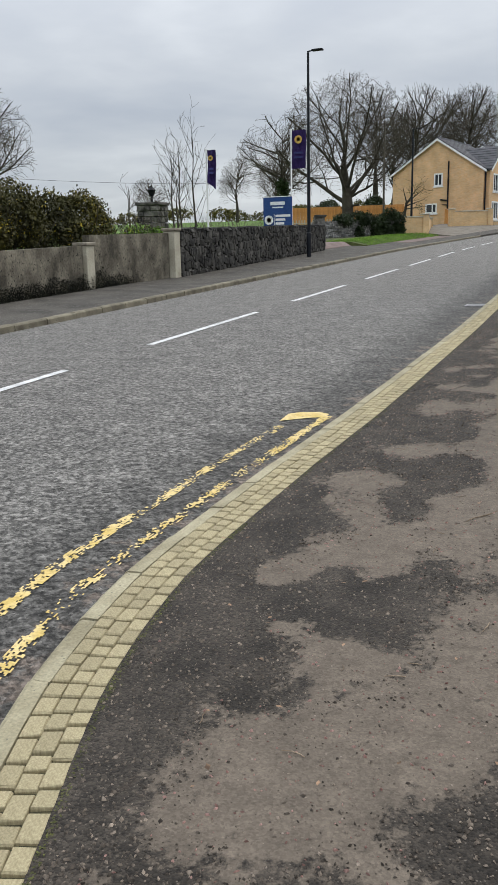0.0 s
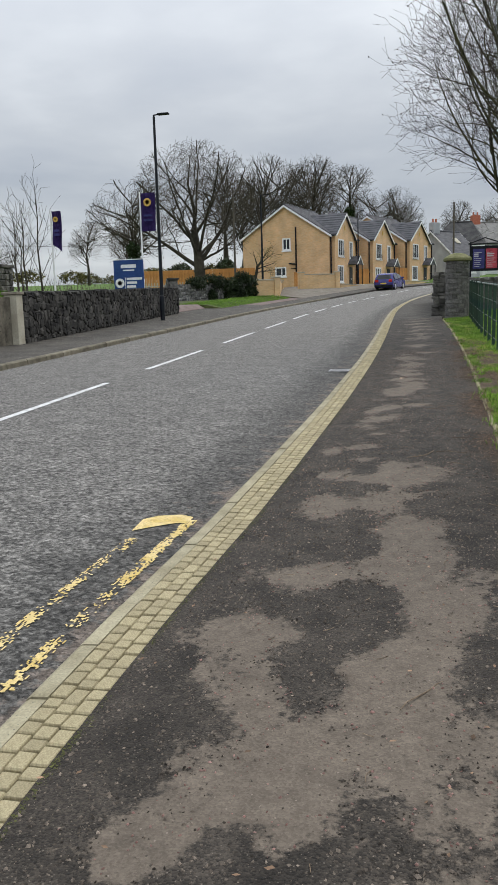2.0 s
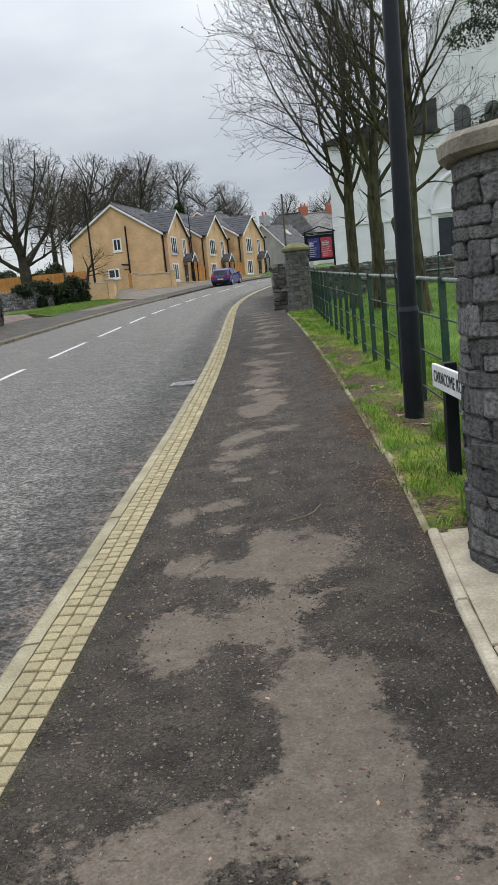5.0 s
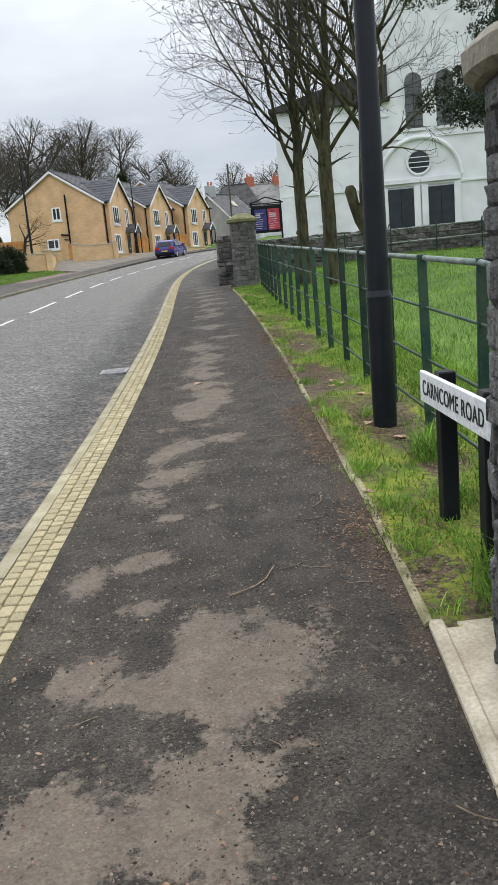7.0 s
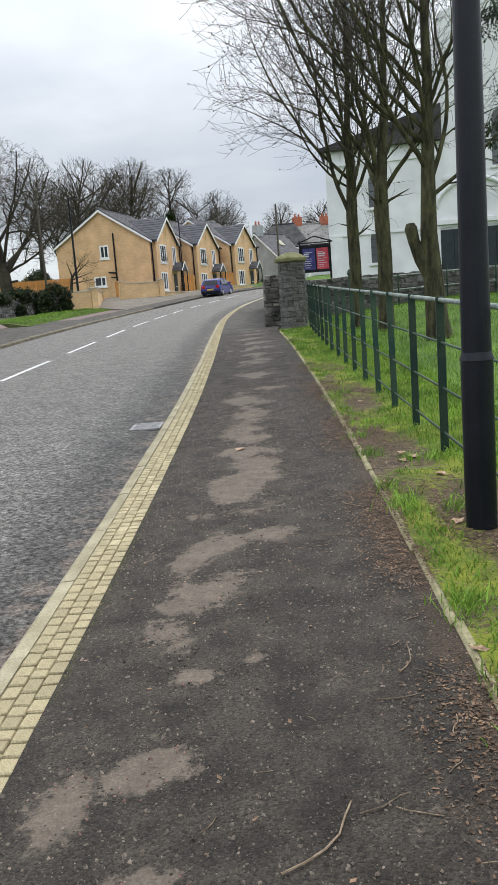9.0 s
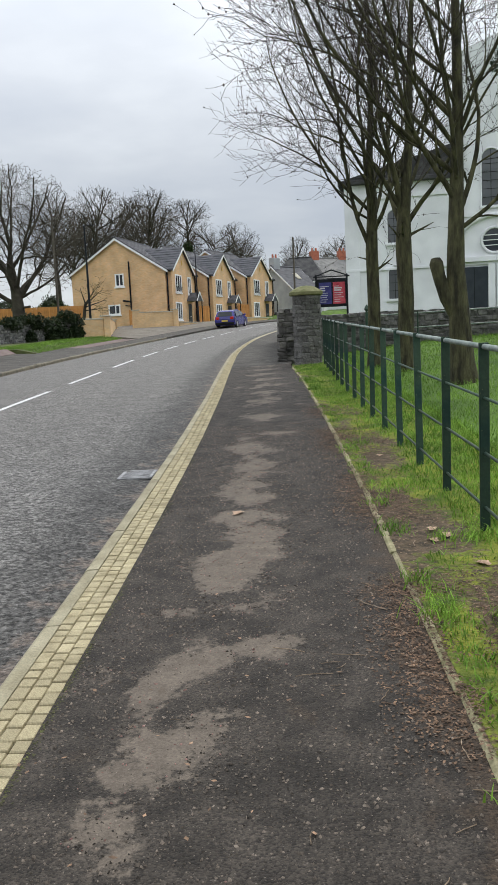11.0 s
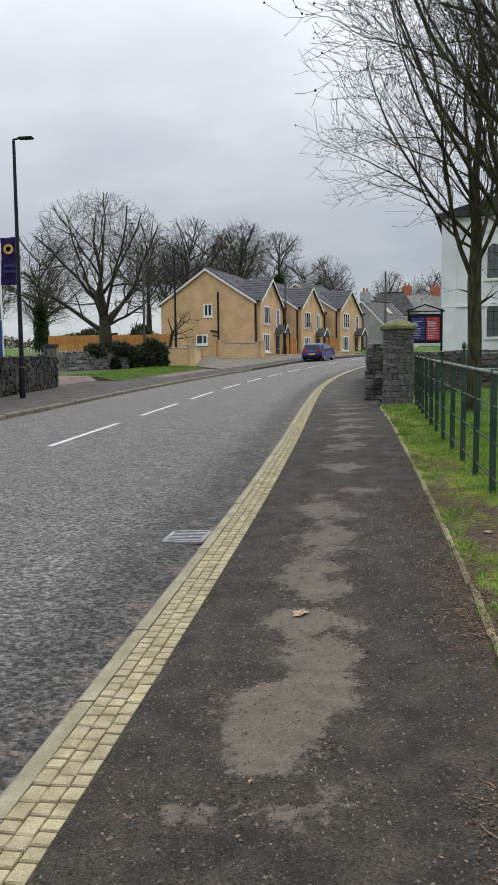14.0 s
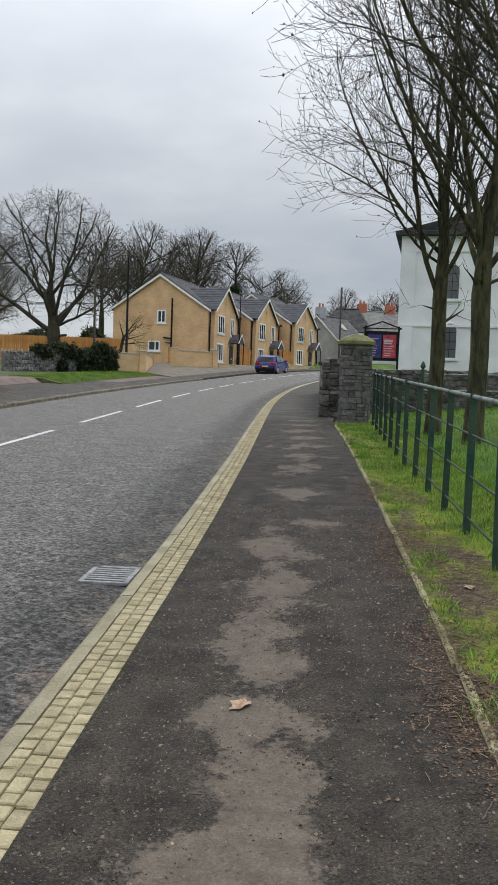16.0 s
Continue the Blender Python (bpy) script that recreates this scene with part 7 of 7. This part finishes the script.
# ---- litter: stones, leaves, twigs ----
def chips(name, label, n, seed, sizes, material, keep, reach=17.0):
    """Loose angular chips on the pavement where keep(rnd, u, y) allows."""
    rnd = random.Random(seed)
    verts, faces = [], []
    made = 0
    while made < n:
        y = 1.2 + reach * rnd.random() ** 1.15
        u = rnd.uniform(kerb_u(y) + 0.34, edge_u(y))
        if not keep(rnd, u, y):
            continue
        made += 1
        s = rnd.choice(sizes) * rnd.uniform(0.7, 1.2)
        z = rise(y) + pave_h(u)
        k, a = len(verts), rnd.uniform(0, 6.28)
        c, d = math.cos(a) * s, math.sin(a) * s
        e = rnd.uniform(0.4, 0.9)
        h = rnd.uniform(0.5, 0.9) * s
        c2, d2, e2 = c * rnd.uniform(0.6, 1.1), d * rnd.uniform(0.6, 1.1), e * rnd.uniform(0.5, 1.2)
        verts.extend([(u + c, y + d, z), (u - d * e, y + c * e, z), (u - c2, y - d2, z), (u + d * e2, y - c * e2, z), (u + c * 0.45, y + d * 0.45, z + h), (u - c * 0.4, y - d * 0.4, z + h * 0.8)])
        faces.extend([(k, k + 1, k + 4), (k + 1, k + 5, k + 4), (k + 1, k + 2, k + 5), (k + 2, k + 3, k + 5), (k + 3, k + 4, k + 5), (k + 3, k, k + 4)])
    tagged(part(name, mesh_from(name, verts, faces, material), material), label, "grit", kind="stuff")


def grit():
    grey = shade("loose_grit", (0.045, 0.037, 0.03), (0.17, 0.138, 0.108), 40, 0.9, 0, 60, jitter=0.6)
    pink = shade("pinkish_chips", (0.16, 0.085, 0.07), (0.27, 0.17, 0.145), 40, 0.9, 0, 60, jitter=0.4)
    crumb = shade("dark_crumbs", (0.035, 0.028, 0.021), (0.085, 0.07, 0.054), 40, 0.95, 0, 60, jitter=0.4)
    chips("grit", "loose grey grit on the dark pavement", 34000, 31, (0.0025, 0.003, 0.004, 0.005, 0.006, 0.0075, 0.0095), grey, lambda r, u, y: wear_at(u, y) < 0.5 or r.random() < 0.2)
    chips("pink_chips", "loose pinkish chips on the worn pavement", 2600, 37, (0.004, 0.005, 0.006, 0.008), pink, lambda r, u, y: wear_at(u, y) > 0.35)
    chips("dark_crumbs", "dark crumbs of soil and asphalt on the pavement", 6000, 38, (0.003, 0.0035, 0.004, 0.005, 0.0065), crumb, lambda r, u, y: 0.3 < wear_at(u, y) + r.gauss(0, 0.12) < 0.72 and noise.noise((u * 5, y * 4, 40)) > -0.1)


def dead_leaves():
    rnd = random.Random(32)

    def place(r):
        y = max(7.5, 8.5 + 11 * r.random() ** 1.25 + r.gauss(0, 0.45))
        if noise.noise((y * 0.7, 3, 3)) + 0.5 * r.random() < 0.1:
            return None
        u = edge_u(y) + r.choice((r.gauss(-0.04, 0.07), r.gauss(-0.07, 0.1), r.gauss(0.14, 0.12), r.gauss(0.25, 0.16), r.uniform(-0.3, 0.6), r.uniform(0.05, 0.65)))
        if u < edge_u(y):
            z = rise(y) + pave_h(u) + 0.004
        else:
            z = ground_z(max(u, 0.42), y) + 0.018
        return u, y, z
    v, f = leaf_mass(48000, place, 0.0165, 33, 0.7)
    tagged(part("leaf_litter", mesh_from("leaf_litter", v, f, M["leaf_dead"]), M["leaf_dead"]), "brown leaf litter along the path's edge", "leaves", kind="stuff")
    v, f = leaf_mass(260, lambda r: (lambda y: (r.uniform(kerb_u(y) + 0.35, edge_u(y)), y, rise(y) + pave_h(-0.3) + 0.012))(r.uniform(1.5, 18)), 0.022, 34, 0.8)
    tagged(part("scattered_leaves", mesh_from("scattered_leaves", v, f, M["leaf_dead"]), M["leaf_dead"]), "scattered dry leaf scraps on the pavement", "leaves", kind="stuff")
    # larger curled leaves that stand out
    for u, y, s in ((-0.66, 13.3, 0.1), (0.64, 12.45, 0.08), (0.7, 12.3, 0.09), (0.6, 12.2, 0.07), (0.78, 11.7, 0.08), (0.62, 10.6, 0.08), (0.3, 9.0, 0.05), (0.68, 15.2, 0.08), (0.74, 10.1, 0.08)):
        bm = bmesh.new()
        rn = random.Random(int(u * 100 + y * 10))
        ring = []
        for i in range(11):
            t = 6.283 * i / 11
            r = s * (0.55 + 0.3 * (i % 2)) * rn.uniform(0.8, 1.1)
            ring.append(bm.verts.new((r * math.cos(t), r * 0.6 * math.sin(t), 0.008 * abs(math.sin(t)) + rn.uniform(0, 0.007))))
        c = bm.verts.new((0, 0, 0.003))
        for i in range(11):
            bm.faces.new((ring[i], ring[(i + 1) % 11], c))
        z = rise(y) + pave_h(u) + 0.004 if u < edge_u(y) else ground_z(max(u, 0.42), y) + 0.02
        ob = part("leaf", bm, M["leaf_pale"])
        ob.matrix_basis = pose(u, y, z, 0, 0, rn.uniform(0, 360))
        tagged(ob, "curled dry brown leaf on the ground", "leaf", "fallen leaves")


def twigs():
    rnd = random.Random(35)
    m = shade("dry_twig", (0.12, 0.085, 0.055), (0.26, 0.20, 0.14), 25, 0.9, 0.3, 60, jitter=0.35)
    spots = [(-0.38, 4.05, 0.30, 60), (-0.32, 7.95, 0.36, 5), (0.02, 9.05, 0.26, 75), (0.12, 8.95, 0.16, 10), (-0.2, 8.2, 0.18, 40), (0.15, 6.5, 0.2, 120), (-0.36, 10.7, 0.16, 170), (-0.25, 10.45, 0.16, 10), (0.1, 11.2, 0.2, 120), (0.22, 13.1, 0.18, 150)]
    spots += [(edge_u(y) + rnd.gauss(-0.1, 0.16), y, rnd.uniform(0.06, 0.16), rnd.uniform(0, 180)) for y in [7.7 + 0.21 * i for i in range(46)]]
    spots += [(rnd.uniform(-1.1, 0.1), rnd.uniform(1.8, 16), rnd.uniform(0.03, 0.09), rnd.uniform(0, 180)) for _ in range(50)]
    for u, y, L, ang in spots:
        n = 5
        pts, p, a = [], Vector((-L / 2, 0, 0)), rnd.uniform(-0.4, 0.4)
        for i in range(n + 1):
            pts.append((p.copy(), L * 0.006 + 0.0012))
            a += rnd.uniform(-0.35, 0.35)
            p = p + Vector((math.cos(a), math.sin(a), 0)) * (L / n)
        v, f = tubes([pts], 0.0012, 5)
        ob = part("twig", mesh_from("twig", v, f, m), m)
        z = (rise(y) + pave_h(u) + 0.005) if u < edge_u(y) else ground_z(max(u, 0.42), y) + 0.035
        ob.matrix_basis = pose(u, y, z, 2, 0, ang)
        tagged(ob, "thin dry twig lying on the ground", "twig", "fallen twigs")


def kerb_moss():
    def place(r):
        y = 1.2 + 20 * r.random() ** 1.2
        if noise.noise((y * 1.1, 0, 21)) + 0.25 * r.random() < 0.0:
            return None
        u = kerb_u(y) + 0.335 + abs(r.gauss(0, 0.012))
        return u, y, rise(y) + pave_h(u) + 0.001
    v, f = leaf_mass(6500, place, 0.010, 36, 0.6)
    tagged(part("kerb_moss", mesh_from("kerb_moss", v, f, M["moss_dull"]), M["moss_dull"]), "thin line of moss beside the setts", "moss", kind="stuff")


M["moss_dull"] = shade("dull_moss", (0.035, 0.037, 0.013), (0.075, 0.078, 0.025), 9, 0.95, 0, 40, jitter=0.3)
kerb_moss()
grit()
dead_leaves()
twigs()


# ---- garden walls and fences by the houses ----
def brick_garden_wall(x0, y0, x1, y1, h, label, piers):
    zb = min(ground_z(x0, y0), ground_z(x1, y1))
    L = math.hypot(x1 - x0, y1 - y0)
    ang = math.degrees(math.atan2(y1 - y0, x1 - x0))
    e = empty("garden_wall", pose(x0, y0, zb, 0, 0, ang), label, "wall", "brick garden walls")
    map_metres(part("body", boxed(0, L, -0.11, 0.11, -0.4, h - 0.08), M["brick_wall"], e))
    part("coping", boxed(-0.03, L + 0.03, -0.15, 0.15, h - 0.08, h, 0.01), M["pale_post"], e)
    for a in piers:
        map_metres(part("pier", boxed(a * L - 0.22, a * L + 0.22, -0.22, 0.22, -0.4, h + 0.1, 0.0), M["brick_wall"], e))
        part("pier_cap", boxed(a * L - 0.27, a * L + 0.27, -0.27, 0.27, h + 0.1, h + 0.18, 0.015), M["pale_post"], e)
    return e


brick_garden_wall(-12.4, 59.6, -10.75, 60.9, 1.45, "short buff brick garden wall beside the lamp column", (0.95,))
brick_garden_wall(-10.75, 61.2, -12.6, 73.5, 1.5, "buff brick garden wall along the entrance", (0.98,))
brick_garden_wall(-10.9, 73.3, -7.75, 75.2, 1.55, "buff brick garden wall with two piers", (0.03, 0.97))
brick_garden_wall(-7.6, 75.7, -5.2, 84.5, 0.55, "low buff brick front garden wall", ())
brick_garden_wall(-4.6, 86.0, 1.5, 101.0, 0.55, "low buff brick front garden wall further up", ())


def board_fence(name, x0, y0, x1, y1, h, z, label, step=0.15):
    L = math.hypot(x1 - x0, y1 - y0)
    ang = math.degrees(math.atan2(y1 - y0, x1 - x0))
    e = empty(name, pose(x0, y0, z, 0, 0, ang), label, "fence", "timber fences")
    bm = bmesh.new()
    box(bm, 0, step - 0.01, -0.012, 0.012, -0.3, h, 0.003)
    me = bpy.data.meshes.new("board")
    bm.to_mesh(me); bm.free()
    me.materials.append(M["timber"])
    for i in range(int(L / step)):
        ob = new("board", me)
        ob.parent = e
        ob.matrix_basis = pose(i * step, 0.012 * (i % 2), 0)
    for zz in (0.3, h - 0.3):
        part("rail", boxed(0, L, 0.03, 0.08, zz, zz + 0.09), M["timber"], e)


board_fence("timber_fence", -24.6, 71.8, -14.6, 72.6, 2.0, 3.0, "orange stained timber fence behind the great tree")
board_fence("timber_gate", -12.3, 79.3, -11.4, 79.1, 1.75, 3.0, "orange timber side gate beside the house")
board_fence("timber_fence", -6.9, 86.0, -5.7, 87.9, 1.8, 3.3, "orange timber fence between two houses")
board_fence("timber_fence", -3.2, 94.0, -2.0, 96.0, 1.8, 3.6, "orange timber fence before the end house")


def picket_fence():
    e = empty("picket_fence", pose(-24, 66, 2.6), "low pale picket fence before the timber fence", "fence")
    for i in range(44):
        part("picket", boxed(0.24 * i, 0.24 * i + 0.09, 0, 0.02, -0.2, 1.15), M["pale_post"], e)
    for zz in (0.35, 0.85):
        part("rail", boxed(0, 10.5, 0.02, 0.06, zz, zz + 0.08), M["pale_post"], e)


picket_fence()


# ---- parked car ----
def parked_car():
    e = empty("parked_car", pose(-3.75, 75.6, rise(75.6) - 0.04, 2.0, 0, -13.5), "dark blue hatchback parked by the kerb", "car")
    # lengthwise outline: rear at y = 0
    out = [(0.0, 0.35), (-0.02, 0.7), (0.05, 0.95), (0.35, 1.38), (0.75, 1.48), (1.9, 1.5), (2.5, 1.38), (3.2, 0.98), (4.0, 0.85), (4.2, 0.65), (4.2, 0.35), (3.9, 0.22), (0.2, 0.22)]
    bm = bmesh.new()
    sides = []
    for s in (-1, 1):
        sides.append([bm.verts.new((s * (0.87 if z < 1.0 else 0.87 - 0.42 * (z - 1.0)), y, z)) for y, z in out])
    n = len(out)
    bm.faces.new(sides[0]); bm.faces.new(sides[1])
    for i in range(n):
        bm.faces.new((sides[0][i], sides[0][(i + 1) % n], sides[1][(i + 1) % n], sides[1][i]))
    bmesh.ops.bevel(bm, geom=list(bm.edges), offset=0.05, segments=2, affect="EDGES")
    body = part("body", bm, M["car_paint"], e, smooth=False)
    g = bmesh.new()
    vs = [g.verts.new(c) for c in ((-0.66, 0.075, 0.98), (0.66, 0.075, 0.98), (0.55, 0.315, 1.34), (-0.55, 0.315, 1.34))]
    g.faces.new(vs)
    bmesh.ops.solidify(g, geom=g.faces[:], thickness=0.02)
    bmesh.ops.translate(g, verts=g.verts, vec=(0, -0.03, 0.0))
    part("rear_window", g, M["glass"], body)
    for s in (-1, 1):
        w = bmesh.new()
        for pts in (((0.5, 0.98), (1.55, 0.98), (1.55, 1.40), (0.75, 1.40)), ((1.65, 0.98), (2.95, 0.98), (2.4, 1.36), (1.65, 1.40))):
            f = [w.verts.new((s * (0.885 - 0.42 * (z - 1.0) if z > 1.0 else 0.885), y, z)) for y, z in pts]
            w.faces.new(f)
        part("side_window", w, M["glass"], body)
        part("tail_lamp", boxed(s * 0.62 - 0.15, s * 0.62 + 0.15, -0.035, 0.06, 0.72, 0.94, 0.02), M["red_lens"], body)
        for yy in (0.75, 3.35):
            wh = part("wheel", tubed((s * 0.70, yy, 0.31), (s * 0.88, yy, 0.31), 0.31, 0.31, 20), M["tyre"], e)
            part("rim", tubed((s * 0.875, yy, 0.31), (s * 0.89, yy, 0.31), 0.2, 0.19, 14), M["alloy"], wh)
        part("mirror", boxed(s * 0.98 - 0.1, s * 0.98 + 0.1, 2.75, 2.87, 0.98, 1.12, 0.02), M["car_paint"], e)
    part("number_plate", boxed(-0.26, 0.26, -0.04, -0.02, 0.55, 0.66), M["yellow_plate"], body)
    part("bumper", boxed(-0.82, 0.82, -0.06, 0.1, 0.28, 0.5, 0.04), M["black_plastic"], body)


parked_car()


# ---- far houses up the road ----
def gable_house(x, y, z, turn, W, D, ev, rg, wall, roof, label, windows=(), chimneys=(), hip=0.0):
    """Ridge along local x; the front faces local -y. With a hip the roof slopes in at both ends."""
    e = empty("house", pose(x, y, z, 0, 0, turn), label, "house", "houses up the road")
    part("wall", prism_x([(0, -1.5), (D, -1.5), (D, ev), (D / 2, ev + 0.05 if hip else rg - 0.1), (0, ev)], 0, W), wall, e)
    zl = ev - 0.3 * (rg - ev) / (D / 2)
    for ya in (-0.3, D + 0.3):
        part("roof", roof_slab((-0.25, ya, zl + 0.1), (W + 0.25, ya, zl + 0.1), (W + 0.25 - hip, D / 2, rg + 0.1), (-0.25 + hip, D / 2, rg + 0.1), 0.18), roof, e)
        if not hip:
            for xa in (-0.3, W + 0.25):
                part("bargeboard", roof_slab((xa, ya, zl + 0.08), (xa + 0.05, ya, zl + 0.08), (xa + 0.05, D / 2, rg + 0.08), (xa, D / 2, rg + 0.08), 0.2), M["white_trim"], e, "white bargeboard")
    if hip:
        for xa, xr in ((-0.25, -0.25 + hip), (W + 0.25, W + 0.25 - hip)):
            part("roof", roof_slab((xa, -0.3, zl + 0.1), (xa, D + 0.3, zl + 0.1), (xr, D / 2 + 0.05, rg + 0.1), (xr, D / 2 - 0.05, rg + 0.1), 0.18), roof, e)
        part("eaves_board", boxed(-0.28, W + 0.28, -0.33, -0.29, zl - 0.1, zl + 0.08), M["white_trim"], e)
    part("ridge_tiles", tubed((-0.25 + hip, D / 2, rg + 0.1), (W + 0.25 - hip, D / 2, rg + 0.1), 0.12, 0.12, 8), roof, e)
    part("gutter", tubed((-0.25, -0.34, ev - 0.1), (W + 0.25, -0.34, ev - 0.1), 0.07, 0.07, 8), M["black_plastic"], e)
    front = lambda a, zz, o: (a, -o, zz)
    for a, zz, w, h in windows:
        window(e, front, a, zz, w, h)
    for cx, mat in chimneys:
        st = part("chimney", boxed(cx - 0.6, cx + 0.6, D / 2 - 0.4, D / 2 + 0.4, rg - 0.7, rg + 1.1, 0.02), mat, e)
        for k in (-0.3, 0.3):
            part("pot", tubed((cx + k, D / 2, rg + 1.1), (cx + k, D / 2, rg + 1.55), 0.13, 0.11, 10), M["pot"], st)
    return e


M["pale_slate"] = shade("pale_weathered_slate", (0.13, 0.128, 0.12), (0.22, 0.215, 0.20), 1.2, 0.85, 0.5, 9, (0.05, 0.05, 0.045), 0.2, 2.5)
cottage = gable_house(3.4, 106.5, 4.2, 50, 5.2, 7.0, 3.0, 6.1, M["grey_wall"], M["tiles"], "grey walled cottage with white bargeboards and a slate roof", ((1.4, 0.9, 1.1, 1.3), (3.8, 0.9, 1.1, 1.3)), ((0.5, M["grey_wall"]),))
part("skylight", roof_slab((2.6, 1.6, 4.65), (3.4, 1.6, 4.65), (3.4, 2.4, 5.35), (2.6, 2.4, 5.35), 0.06), M["pale_post"], cottage, "pale roof light")
gable_house(0.6, 118, 4.7, -10, 7.0, 8, 4.4, 7.6, M["white_wall"], M["slate"], "white walled house with a hipped dark slate roof", ((2.2, 1.0, 1.2, 1.3), (5.0, 1.0, 1.2, 1.3)), (), 2.2)
gable_house(6.6, 122, 5.0, 20, 9.0, 8, 4.6, 7.6, M["white_wall"], M["pale_slate"], "white house with a pale slate roof and red brick chimneys", ((2.2, 2.4, 1.1, 1.3), (5.6, 2.4, 1.1, 1.3)), ((1.9, M["pot"]), (6.2, M["pot"])))
gable_house(14.5, 118, 5.0, 10, 10.0, 8, 4.8, 7.9, M["white_wall"], M["slate"], "pale house beyond the church", ((2.2, 2.4, 1.1, 1.3),), ((5.0, M["pot"]),))


def overhead_line():
    """Thin cable sagging across the sky beyond the garden wall."""
    pts = []
    for i in range(13):
        f = i / 12
        pts.append((Vector((-60 + 56 * f, 70 + 42 * f, 9.5 + 4.0 * f - 2.5 * math.sin(math.pi * f))), 0.018))
    v, f = tubes([pts], 0.016, 4)
    tagged(part("overhead_cable", mesh_from("overhead_cable", v, f, M["black_plastic"]), M["black_plastic"]), "thin black overhead cable across the field", "cable", kind="structure")


overhead_line()

# setts last: the smallest pieces
setts()
